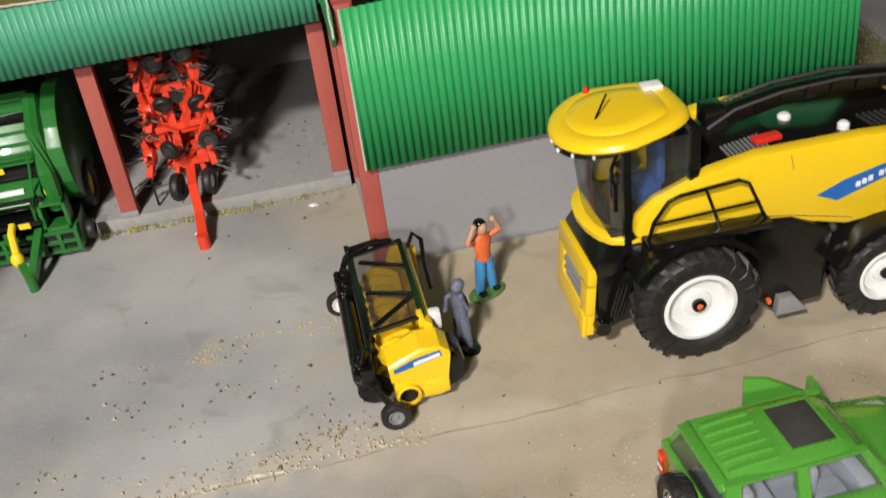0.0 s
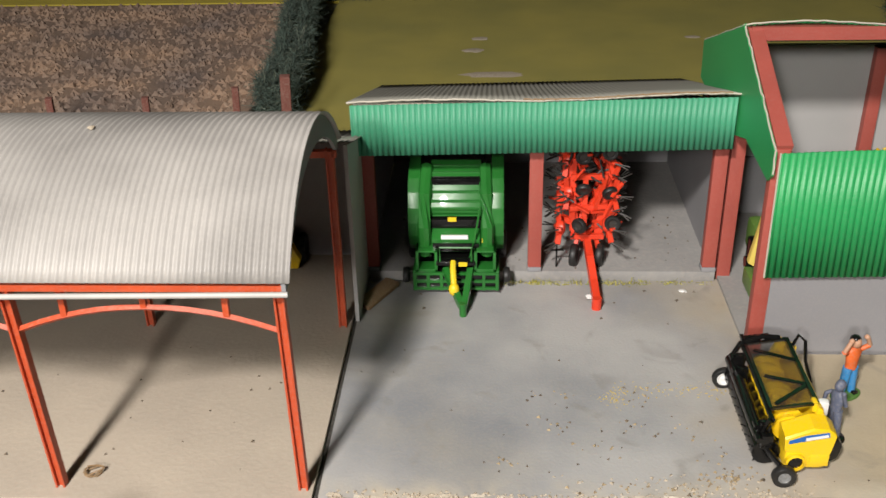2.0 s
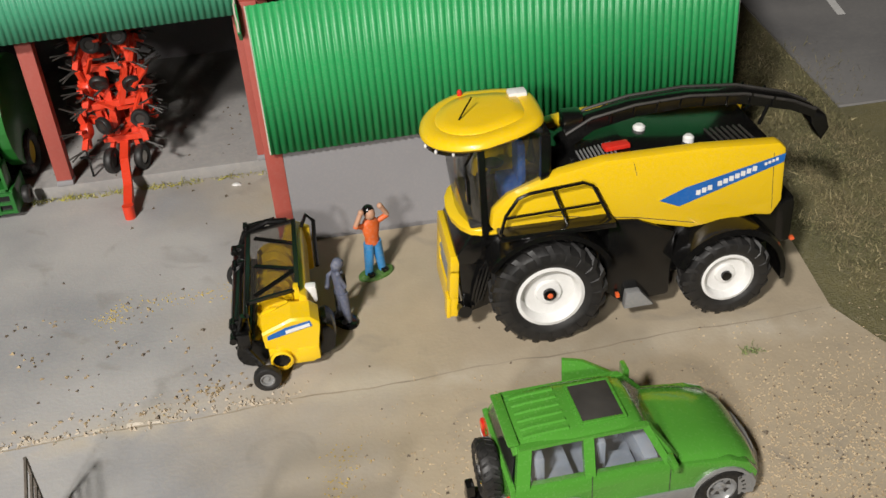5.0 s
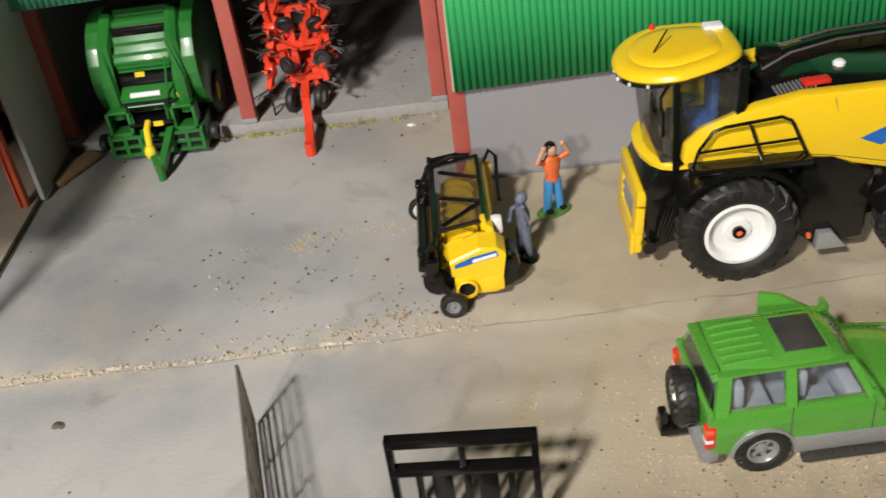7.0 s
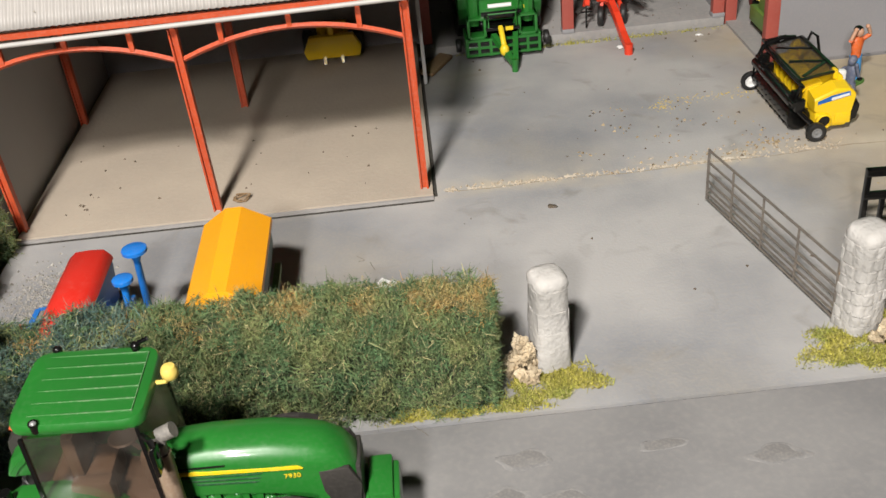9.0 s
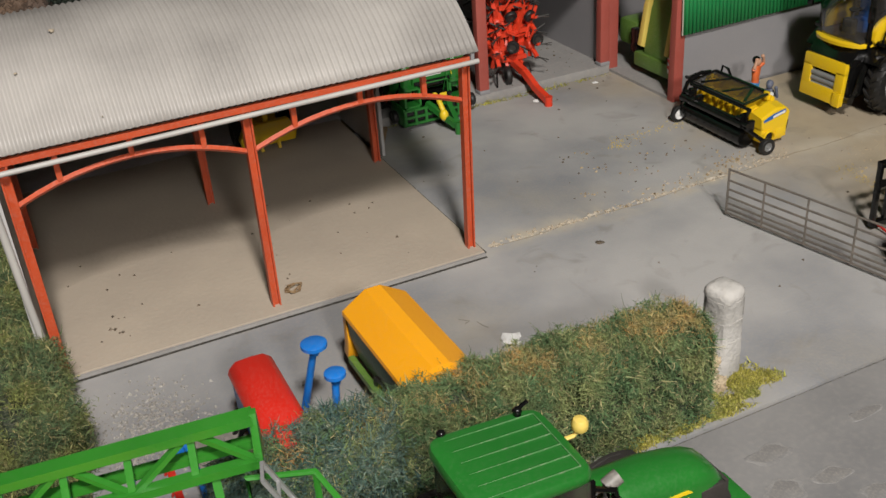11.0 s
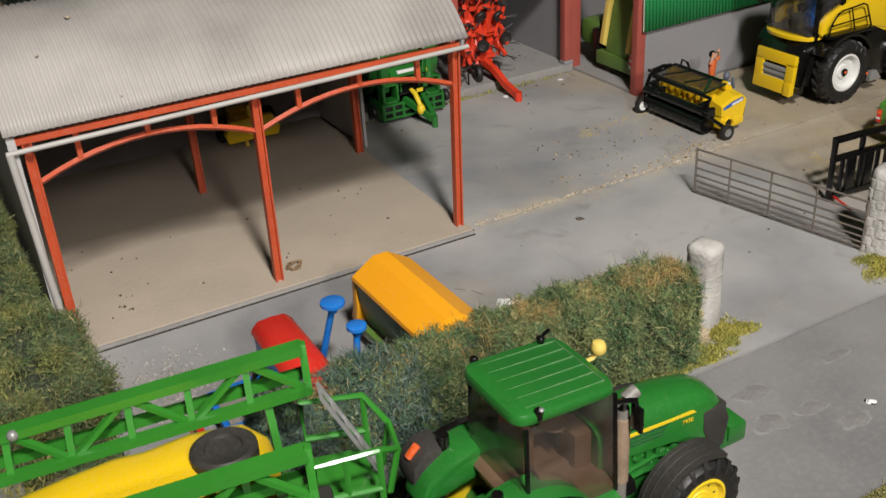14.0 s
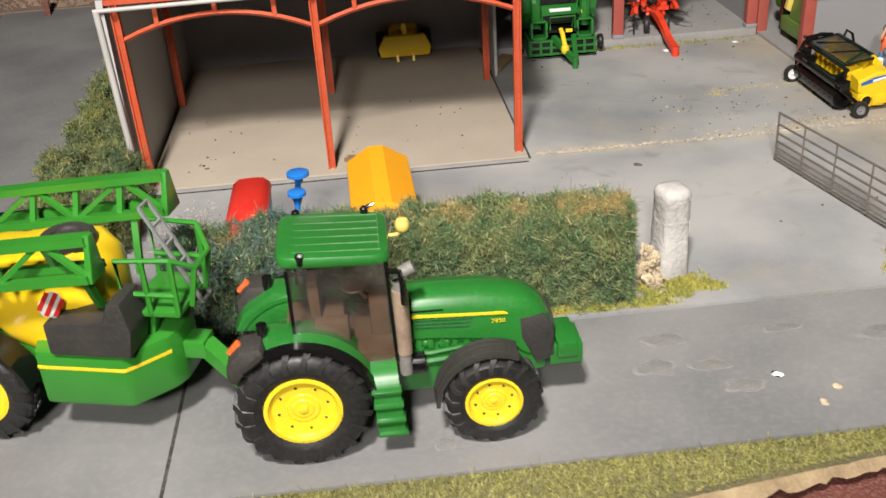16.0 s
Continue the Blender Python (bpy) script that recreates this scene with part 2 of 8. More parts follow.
def part(name, bm, material, parent=None, label="", smooth=40, kind="", at=None):
    """One mesh object; its coordinates are centimetres from its thing's base."""
    bmesh.ops.scale(bm, vec=(CM, CM, CM), verts=bm.verts)
    bmesh.ops.recalc_face_normals(bm, faces=bm.faces)
    me = bpy.data.meshes.new(name)
    bm.to_mesh(me)
    bm.free()
    for m in (material if isinstance(material, (list, tuple)) else [material]):
        me.materials.append(m)
    me.polygons.foreach_set("use_smooth", [smooth > 0] * len(me.polygons))
    if smooth:
        me.set_sharp_from_angle(angle=radians(smooth))
    ob = new(name, me)
    if parent:
        ob.parent = parent
    if at:
        ob.location = [c * CM for c in at]
    return tagged(ob, label, kind=kind)


def thing(name, label, category, x=0, y=0, z=0, turn=0, group="", kind=""):
    ob = new(name)
    ob.empty_display_size = 0.01
    ob.matrix_basis = pose(x * CM, y * CM, z * CM, 0, 0, turn)
    return tagged(ob, label, category, group, kind)


def bm_new():
    return bmesh.new()


def box(bm, x0, x1, y0, y1, z0, z1, bev=0.0, m=None, mi=0):
    r = bmesh.ops.create_cube(bm, size=1.0, matrix=Matrix.LocRotScale(((x0 + x1) / 2, (y0 + y1) / 2, (z0 + z1) / 2), None, (x1 - x0, y1 - y0, z1 - z0)))
    vs = r["verts"]
    fs = list({f for v in vs for f in v.link_faces})
    if bev:
        es = list({e for v in vs for e in v.link_edges})
        o = bmesh.ops.bevel(bm, geom=es, offset=bev, segments=2, profile=0.6, affect="EDGES")
        vs = list({v for f in o["faces"] for v in f.verts} | {v for v in vs if v.is_valid})
        fs = list({f for v in vs for f in v.link_faces})
    for f in fs:
        f.material_index = mi
    if m:
        bmesh.ops.transform(bm, matrix=m, verts=vs)
    return vs


def prism(bm, pts, axis, c0, c1, bev=0.0, mi=0, taper=None):
    """A polygon of (a, b) pairs drawn out along axis from c0 to c1."""
    def put(a, b, c):
        return (c, a, b) if axis == "x" else (a, c, b) if axis == "y" else (a, b, c)
    lo = [bm.verts.new(put(a, b, c0)) for a, b in pts]
    cx, cy = sum(p[0] for p in pts) / len(pts), sum(p[1] for p in pts) / len(pts)
    k = taper or 1.0
    hi = [bm.verts.new(put(cx + (a - cx) * k, cy + (b - cy) * k, c1)) for a, b in pts]
    n = len(pts)
    fs = [bm.faces.new(lo), bm.faces.new(hi[::-1])]
    fs += [bm.faces.new((lo[i], lo[(i + 1) % n], hi[(i + 1) % n], hi[i])) for i in range(n)]
    bmesh.ops.recalc_face_normals(bm, faces=fs)
    for f in fs:
        f.material_index = mi
    vs = lo + hi
    if bev:
        es = list({e for f in fs for e in f.edges})
        o = bmesh.ops.bevel(bm, geom=es, offset=bev, segments=2, profile=0.6, affect="EDGES")
        vs = list({v for f in o["faces"] for v in f.verts} | {v for v in vs if v.is_valid})
        for v in vs:
            for f in v.link_faces:
                f.material_index = mi
    return vs


def loft(bm, rings, mi=0, caps=True):
    """A skin over rings of equally many points."""
    vs = [[bm.verts.new(p) for p in r] for r in rings]
    n = len(rings[0])
    fs = []
    for a, b in zip(vs, vs[1:]):
        fs += [bm.faces.new((a[i], a[(i + 1) % n], b[(i + 1) % n], b[i])) for i in range(n)]
    if caps:
        fs += [bm.faces.new(vs[0][::-1]), bm.faces.new(vs[-1])]
    for f in fs:
        f.material_index = mi
    return [v for r in vs for v in r]


def rod(bm, p0, p1, r0, r1=None, seg=8, mi=0):
    p0, p1 = Vector(p0), Vector(p1)
    d = p1 - p0
    q = d.to_track_quat("Z", "Y").to_matrix()
    r1 = r0 if r1 is None else r1
    ring = lambda c, r: [c + q @ Vector((math.cos(2 * math.pi * i / seg) * r, math.sin(2 * math.pi * i / seg) * r, 0)) for i in range(seg)]
    return loft(bm, [ring(p0, r0), ring(p1, r1)], mi)


def beam(bm, p0, p1, w, h=None, mi=0):
    """A square bar from p0 to p1."""
    p0, p1 = Vector(p0), Vector(p1)
    d = (p1 - p0).normalized()
    side = d.cross(Z) if abs(d.z) < 0.97 else Vector((1, 0, 0))
    side.normalize()
    up = side.cross(d).normalized()
    h = h or w
    ring = lambda c: [c + side * (a * w / 2) + up * (b * h / 2) for a, b in ((-1, -1), (1, -1), (1, 1), (-1, 1))]
    return loft(bm, [ring(p0), ring(p1)], mi)


def tube(bm, pts, r, seg=8, mi=0):
    pts = [Vector(p) for p in pts]
    rings = []
    for i, p in enumerate(pts):
        d = (pts[min(i + 1, len(pts) - 1)] - pts[max(i - 1, 0)]).normalized()
        side = d.cross(Z) if abs(d.z) < 0.97 else d.cross(Vector((1, 0, 0)))
        side.normalize()
        up = side.cross(d)
        rings.append([p + side * (math.cos(2 * math.pi * k / seg) * r) + up * (math.sin(2 * math.pi * k / seg) * r) for k in range(seg)])
    return loft(bm, rings, mi)


def lathe(bm, prof, centre, axis="y", seg=32, mi=0, caps=True):
    """Rings of (radius, along) round an axis through centre."""
    c = Vector(centre)
    rings = []
    for r, h in prof:
        ring = []
        for i in range(seg):
            a = 2 * math.pi * i / seg
            u, v = math.cos(a) * r, math.sin(a) * r
            ring.append(c + (Vector((u, h, v)) if axis == "y" else Vector((h, u, v)) if axis == "x" else Vector((u, v, h))))
        rings.append(ring)
    return loft(bm, rings, mi, caps)


def corrugated(bm, n, put, rows, pitch_steps=6, thick=0.06):
    """A corrugated sheet. put(u, v, h): the place at u in 0..1 across n ridges, v along them, h off the surface."""
    cols = n * pitch_steps
    top = [[bm.verts.new(put(i / cols, j / rows, 0.5 + 0.5 * math.cos(2 * math.pi * i / pitch_steps))) for i in range(cols + 1)] for j in range(rows + 1)]
    for a, b in zip(top, top[1:]):
        for i in range(cols):
            bm.faces.new((a[i], a[i + 1], b[i + 1], b[i]))


def pane(bm, pts, mi=0):
    """A single glazing sheet."""
    bm.faces.new([bm.verts.new(p) for p in pts]).material_index = mi


def ball(bm, c, r, sx=1, sy=1, sz=1, u=12, v=8, mi=0):
    vs = bmesh.ops.create_uvsphere(bm, u_segments=u, v_segments=v, radius=r, matrix=Matrix.LocRotScale(c, None, (sx, sy, sz)))["verts"]
    for x in vs:
        for f in x.link_faces:
            f.material_index = mi
    return vs


# ---- setting ----
def sheet(name, pts, z, material, label="", category="", thick=0.3, parent=None):
    bm = bm_new()
    prism(bm, pts, "z", z - thick, z)
    ob = part(name, bm, material, parent, label, smooth=0)
    return tagged(ob, label, category, kind="structure")


def rect(x0, x1, y0, y1):
    return [(x0, y0), (x1, y0), (x1, y1), (x0, y1)]


sheet("ground", [(-190, -6.2), (-33, -6.2), (-11, -3.3), (190, -3.3), (190, 300), (-190, 300)], -0.35, GRASS, "green brown scatter grass on the layout board", "ground", thick=1.2)
sheet("board_edge", rect(-190, 190, -9.5, -3.0), -2.2, BOARD_EDGE, "dark red brown edge of the layout board", "board", thick=6)
sheet("yard", [(-58.6, 9.9), (36, 9.9), (35, 30), (33.0, 36), (34.5, 47), (33.0, 51), (33, 62), (-58.6, 62)], 0.0, YARD, "worn grey concrete farmyard turning sandy, with dirt", "yard")
sheet("road", rect(-190, 190, -2.7, 9.7), -0.1, ROAD, "dark grey patched farm road", "road", thick=0.2)
sheet("side_road", [(-84, 9.7), (-64.2, 9.7), (-64.0, 44), (-67.5, 66), (-69, 130), (-90, 130)], -0.1, ROAD, "grey side road past the barn", "road", thick=0.2)
sheet("far_road", [(46, 60), (62, 60), (80, 180), (58, 180)], -0.1, ROAD, "dark road with white dashes", "road", thick=0.2)
sheet("field", rect(-43, 60, 87, 300), 0.0, FIELD, "olive green pasture with pale scuffs", "field")
sheet("ploughed_field", rect(-150, -46, 100, 156), 0.0, SOIL, "brown ploughed field with clods", "field")
sheet("yellow_field", rect(-150, -43, 157, 300), 0.0, YELLOW_FIELD, "yellow crop field", "field")
sheet("floor", rect(-300, 300, -300, 480), -80, DARK_ROOM, "dark room floor", "floor", thick=5)
for nm, pts in (("wall_north", rect(-300, 300, 470, 475)), ("wall_south", rect(-300, 300, -305, -300)), ("wall_west", rect(-305, -300, -300, 475)), ("wall_east", rect(300, 305, -300, 475))):
    sheet(nm, pts, 230, DARK_ROOM, "plain dark room wall", "wall", thick=310)
sheet("ceiling", rect(-305, 305, -305, 475), 235, DARK_ROOM, "plain dark ceiling", "ceiling", thick=5)

# torn card along the board's front edge
bm = bm_new()
rnd = random.Random(8)
pv = None
for i in range(150):
    x = -48 + i * 0.4
    y = -6.2 + 2.9 * min(1, max(0, (x + 33) / 22))
    w = 0.35 + 0.9 * abs(noise.noise(Vector((x * 0.35, 5, 0)))) + 0.2 * rnd.random()
    cur = (bm.verts.new((x, y - w, -1.0 - 0.4 * rnd.random())), bm.verts.new((x, y + 0.1, -0.75)), bm.verts.new((x, y + 0.1, -1.5)))
    if pv:
        bm.faces.new((pv[0], cur[0], cur[1], pv[1]))
        bm.faces.new((pv[0], cur[0], cur[2], pv[2]))
    pv = cur
tagged(part("torn_edge", bm, mat("torn_card", (0.30, 0.22, 0.12), 0.9, second=(0.18, 0.12, 0.06), scale=60, amount=1.0, bump=0.4)), "torn tan card along the board edge", "board edge", kind="structure")

# the ragged filler line between yard and apron
bm = bm_new()
rnd = random.Random(4)
xs = [-28 + i * 0.22 for i in range(int(25 / 0.22))]
lo, hi = [], []
for x in xs:
    y = 34.9 + 1.3 * max(0, (x + 10) / 43) + 0.12 * math.sin(x * 0.6) + 0.1 * noise.noise(Vector((x, 0, 0)))
    w = 0.05 + 0.13 * max(0, noise.noise(Vector((x * 0.5, 3, 0))) + 0.3) * rnd.uniform(0.3, 1.5)
    lo.append(bm.verts.new((x, y - w, 0.006)))
    hi.append(bm.verts.new((x, y + w * rnd.uniform(0.6, 1.4), 0.006 + 0.12 * rnd.random())))
for i in range(len(xs) - 1):
    if noise.noise(Vector((xs[i] * 1.1, 7, 0))) > 0.02:
        bm.faces.new((lo[i], lo[i + 1], hi[i + 1], hi[i]))
tagged(part("joint_line", bm, JOINT), "crumbly pale filler line across the yard", "joint", kind="structure")
bm = bm_new()
pv = None
for i in range(120):
    x = -27 + i * 0.5
    y = 34.7 + 1.3 * max(0, (x + 10) / 43) + 0.12 * math.sin(x * 0.6) + 0.12 * noise.noise(Vector((x * 0.7, 9, 0)))
    w = 0.035 + 0.03 * rnd.random()
    cur = (bm.verts.new((x, y - w, 0.004)), bm.verts.new((x, y + w, 0.004)))
    if pv:
        bm.faces.new((pv[0], cur[0], cur[1], pv[1]))
    pv = cur
tagged(part("joint_crack", bm, mat("tan_crack", (0.25, 0.21, 0.155), 0.95, second=(0.36, 0.31, 0.23), scale=40, amount=1.0)), "fine crack across the yard", "joint", kind="structure")
bm = bm_new()
box(bm, -58.6, -27.9, 33.5, 33.74, 0.0, 0.012)
tagged(part("slab_gap", bm, DARK_GAP), "dark gap in front of the barn slab", "joint", kind="structure")

# ---- hay barn ----
def hay_barn():
    t = thing("hay_barn", "hay barn with pale corrugated arched roof and red steel frame", "barn")
    bm = bm_new()
    box(bm, -58.6, -27.9, 34.0, 66, 0.004, 0.35, 0.04)
    part("floor_slab", bm, BARN_FLOOR, t, "beige dusty concrete slab")
    bm = bm_new()
    for j, y in enumerate((34.0,)):
        box(bm, -58.6, -27.9, 33.75, 33.995, 0.0, 0.22)
    part("slab_edge", bm, SHED_FLOOR, t, "dirty grey slab edge")
    # roof
    yc, zc, r = 44.2, 7.6, 13.25
    a0 = math.acos((33.85 - yc) / r)
    a1 = math.acos((54.5 - yc) / r)
    bm = bm_new()
    x0, x1 = -59.6, -27.7
    def put(u, v, h):
        a = a0 + (a1 - a0) * v
        rr = r + 0.13 * h
        return (x0 + (x1 - x0) * u, yc + rr * math.cos(a), zc + rr * math.sin(a))
    corrugated(bm, 72, put, 24)
    ob = part("roof", bm, ROOF_TIN, t, "pale grey corrugated arched roof sheet", smooth=60)
    md = ob.modifiers.new("thickness", "SOLIDIFY")
    md.thickness = 0.0008
    # gable ring on the open end
    bm = bm_new()
    n = 24
    out = [(yc + (r - 0.1) * math.cos(a0 + (a1 - a0) * i / n), zc + (r - 0.1) * math.sin(a0 + (a1 - a0) * i / n)) for i in range(n + 1)]
    inn = [(y, max(15.3, z - 1.2 - 0.5 * math.sin(math.pi * i / n))) for i, (y, z) in enumerate(out)]
    loft(bm, [[(-28.2, *out[i]), (-27.95, *out[i]), (-27.95, *inn[i]), (-28.2, *inn[i])] for i in range(n + 1)])
    part("gable", bm, GREY_WALL, t, "grey gable infill under the arch")
    # rear lean-to
    bm = bm_new()
    def put2(u, v, h):
        return (-59.6 + 32.6 * u, 54.4 + 11.6 * v, 15.6 - 3.6 * v + 0.13 * h)
    corrugated(bm, 73, put2, 1)
    ob = part("rear_roof", bm, GREY_ROOF, t, "grey corrugated lean-to roof")
    ob.modifiers.new("thickness", "SOLIDIFY").thickness = 0.0008
    bm = bm_new()
    prism(bm, [(54.6, 0.3), (66, 0.3), (66, 11.7), (54.6, 15.4)], "x", -27.6, -27.3)
    part("side_wall", bm, PALE_WALL, t, "pale grey side wall of the rear bay")
    bm = bm_new()
    prism(bm, [(33.9, 0.0), (66, 0.0), (66, 11.7), (54.4, 15.2)] + [(y, z) for y, z in out[::-1][1:-1]] + [(33.9, 15.0)], "x", -59.5, -59.0)
    part("end_wall", bm, PALE_WALL, t, "pale grey end wall")
    bm = bm_new()
    box(bm, -59.0, -27.6, 65.6, 66, 0, 11.8)
    part("rear_wall", bm, GREY_WALL, t)
    for x in (-58.4, -43.9, -28.5):
        for y in (35.2, 53.9):
            lean = -0.7 if y < 40 else 0.0
            bm = bm_new()
            for dx in (-0.24, 0.24):
                prism(bm, [(y - 0.3, 0.3), (y + 0.3, 0.3), (y + 0.3 + lean, 15.4), (y - 0.3 + lean, 15.4)], "x", x + dx - 0.06, x + dx + 0.06)
            prism(bm, [(y - 0.06, 0.3), (y + 0.06, 0.3), (y + 0.06 + lean, 15.4), (y - 0.06 + lean, 15.4)], "x", x - 0.18, x + 0.18)
            part("post", bm, RED_STEEL, t, "red painted steel post")
    bm = bm_new()
    box(bm, -59.0, -28.0, 34.15, 34.45, 15.15, 15.55)
    part("eave_beam", bm, RED_STEEL, t)
    bm = bm_new()
    box(bm, -59.0, -28.0, 53.6, 54.1, 14.8, 15.3)
    part("rear_beam", bm, RED_STEEL, t)
    for xa, xb in ((-58.4, -43.9), (-43.9, -28.5)):
        bm = bm_new()
        pts = []
        for i in range(13):
            s = i / 12
            pts.append((xa + 0.3 + (xb - xa - 0.6) * s, 34.6, 12.4 + 1.5 * (1 - (2 * s - 1) ** 2)))
        tube(bm, pts, 0.2, 4)
        part("arched_brace", bm, RED_STEEL, t, "bowed red brace below the eave")
        for s in (0.2, 0.5, 0.8):
            bm = bm_new()
            x = xa + (xb - xa) * s
            beam(bm, (x, 34.6, 12.4 + 1.5 * (1 - (2 * s - 1) ** 2)), (x, 34.6, 15.2), 0.34)
            part("strut", bm, RED_STEEL, t)
    bm = bm_new()
    tube(bm, [(-59.7, 33.65, 14.9), (-44, 33.65, 15.1), (-27.8, 33.65, 15.3)], 0.17, 10)
    part("gutter", bm, GUTTER, t, "light grey gutter pipe along the eave")
    bm = bm_new()
    tube(bm, [(-59.5, 33.65, 14.85), (-59.45, 33.65, 13.2), (-59.2, 33.5, 6), (-58.9, 33.3, 0.1)], 0.25, 10)
    part("downpipe", bm, GUTTER, t, "grey downpipe at the barn corner")
    return t


hay_barn()


# ---- lean-to shed ----
def lean_to():
    t = thing("lean_to_shed", "lean-to shed with green corrugated fascia, red posts and dark open bays", "shed")
    bm = bm_new()
    box(bm, -27.2, 2.0, 61.6, 86, 0.0, 0.95, 0.08)
    part("floor_slab", bm, SHED_FLOOR, t, "grey dusty shed floor slab")
    bm = bm_new()
    def put(u, v, h):
        return (-27.8 + 29.6 * u, 60.35 - 0.12 * h, 12.15 + 0.5 * u + (4.2 + 0.0 * u) * v)
    corrugated(bm, 66, put, 1)
    ob = part("fascia", bm, TEAL_TIN, t, "bluish green corrugated fascia panel")
    ob.modifiers.new("thickness", "SOLIDIFY").thickness = 0.0008
    bm = bm_new()
    def put2(u, v, h):
        return (-28.0 + 30.2 * u, 60.2 + 25.5 * v, 16.55 + 0.5 * u + 0.15 * math.sin(9 * u) * (1 - v) - 7.3 * v + 0.1 * h)
    corrugated(bm, 68, put2, 4)
    ob = part("roof", bm, GREY_ROOF, t, "grey corrugated card roof, slightly curled at the front")
    ob.modifiers.new("thickness", "SOLIDIFY").thickness = 0.001
    bm = bm_new()
    box(bm, -27.6, 1.6, 60.5, 60.9, 15.9, 16.4)
    part("purlin", bm, CARD_EDGE, t)
    rnd2 = random.Random(13)
    for u0, u1, mm in ((0.0, 1.0, CARD_EDGE), (0.45, 0.97, WOOD)):
        bm = bm_new()
        tube(bm, [(-28.0 + 30.2 * u, 60.12, 16.6 + 0.5 * u + 0.15 * math.sin(9 * u) + (0.1 if mm is WOOD else 0) + rnd2.uniform(-0.04, 0.05)) for u in [u0 + (u1 - u0) * i / 70 for i in range(71)]], 0.075, 5)
        part("roof_lip", bm, mm, t, "curled raw card edge of the roof")
    for x in (-26.9, -13.2, 1.4):
        bm = bm_new()
        box(bm, x - 0.55, x + 0.55, 61.6, 62.5, 1.35, 12.9, 0.05)
        p = part("post", bm, RED_POST, t, "brick red wooden post")
        bm = bm_new()
        box(bm, x - 0.6, x + 0.6, 61.5, 62.6, 0.95, 1.35, 0.08)
        part("foot_block", bm, GREY_WALL, p)
    bm = bm_new()
    box(bm, -27.3, 2.0, 85.0, 85.4, 0.9, 8.9)
    part("rear_wall", bm, GREY_WALL, t, "grey rear wall")
    for x in (-27.5, 1.6):
        bm = bm_new()
        prism(bm, [(63, 0.9), (85.0, 0.9), (85.0, 8.9), (63, 15.3)], "x", x, x + 0.3)
        part("side_wall", bm, GREY_WALL, t, "grey side wall")
    return t


lean_to()


# ---- machinery shed ----
def machinery_shed():
    t = thing("machinery_shed", "green corrugated machinery shed with brick red frame and open front roof", "shed")
    X0, X1, YF, YB, YR = 2.3, 32.3, 50.9, 74.5, 62.0
    bm = bm_new()
    box(bm, X0, X1, YF - 0.1, YB, 0.004, 0.3)
    part("floor_slab", bm, SHED_FLOOR, t, "grey shed floor")
    bm = bm_new()
    def put(u, v, h):
        return (X0 + 0.3 + (X1 - X0 - 0.2) * u, YF - 0.55 - 0.12 * h + 0.35 * v, 6.9 + 0.5 * u + (9.4 + 0.0 * u) * v + 0.12 * math.sin(7 * u) * v)
    corrugated(bm, 66, put, 1)
    ob = part("front_panel", bm, GREEN_TIN, t, "bright green corrugated front panel")
    ob.modifiers.new("thickness", "SOLIDIFY").thickness = 0.0008
    bm = bm_new()
    box(bm, X0 + 0.96, X1 - 0.3, YF - 0.1, YF + 0.2, 0.0, 9.5)
    part("front_wall", bm, GREY_WALL, t, "grey card wall below the panel")
    bm = bm_new()
    box(bm, X0, X1, YB, YB + 0.4, 0.0, 16.6)
    part("rear_wall", bm, PALE_WALL, t, "pale grey rear wall")
    bm = bm_new()
    box(bm, X0, X1, YB - 0.3, YB - 0.004, 0.0, 6.0)
    part("rear_dado", bm, GREY_WALL, t, "darker grey dado along the rear wall")
    bm = bm_new()
    prism(bm, [(YF, 0.0), (YB, 0.0), (YB, 16.4), (YR, 21.0), (YF, 16.2)], "x", X1, X1 + 0.4)
    part("end_wall", bm, PALE_WALL, t, "pale grey end wall")
    # corner and middle posts
    for x, y in ((X0 + 0.4, YF + 0.3), (X1 - 0.5, YF + 0.3), (X0 + 0.5, YB - 0.8), (X0 + 0.5, YR + 0.5), (17.2, YB - 0.5), (X1 - 0.9, YB - 0.5)):
        bm = bm_new()
        box(bm, x - 0.55, x + 0.55, y - 0.45, y + 0.45, 0.0, 16.5, 0.05)
        part("post", bm, RED_POST, t, "brick red post")
    # gable frames
    for x in (X0 + 0.5, X1 - 0.7):
        for a, b in (((x, YF, 16.4), (x, YR, 21.3)), ((x, YR, 21.3), (x, YB, 16.4))):
            bm = bm_new()
            beam(bm, a, b, 1.1, 0.9)
            part("rafter", bm, RED_POST, t, "brick red rafter")
    bm = bm_new()
    beam(bm, (X1 - 0.7, YF, 15.6), (X1 - 0.7, YB, 15.6), 0.9, 1.0)
    part("tie_beam", bm, RED_POST, t)
    bm = bm_new()
    beam(bm, (X1 - 0.7, YR, 15.6), (X1 - 0.7, YR, 21), 0.9, 0.9)
    part("king_post", bm, RED_POST, t)
    bm = bm_new()
    beam(bm, (X0 + 0.2, YR, 21.3), (X1 - 0.2, YR, 21.3), 0.9, 1.0)
    part("ridge_beam", bm, RED_POST, t, "brick red ridge beam")
    bm = bm_new()
    def put3(u, v, h):
        return (X0 - 0.3 + (X1 - X0 + 0.7) * u, YR - 0.4 + 13.4 * v, 22.0 + 0.25 * math.sin(11 * u) * (1 - v) - 5.2 * v + 0.1 * h)
    corrugated(bm, 66, put3, 3)
    ob = part("rear_roof", bm, GREEN_TIN, t, "green corrugated rear roof slope")
    ob.modifiers.new("thickness", "SOLIDIFY").thickness = 0.001
    bm = bm_new()
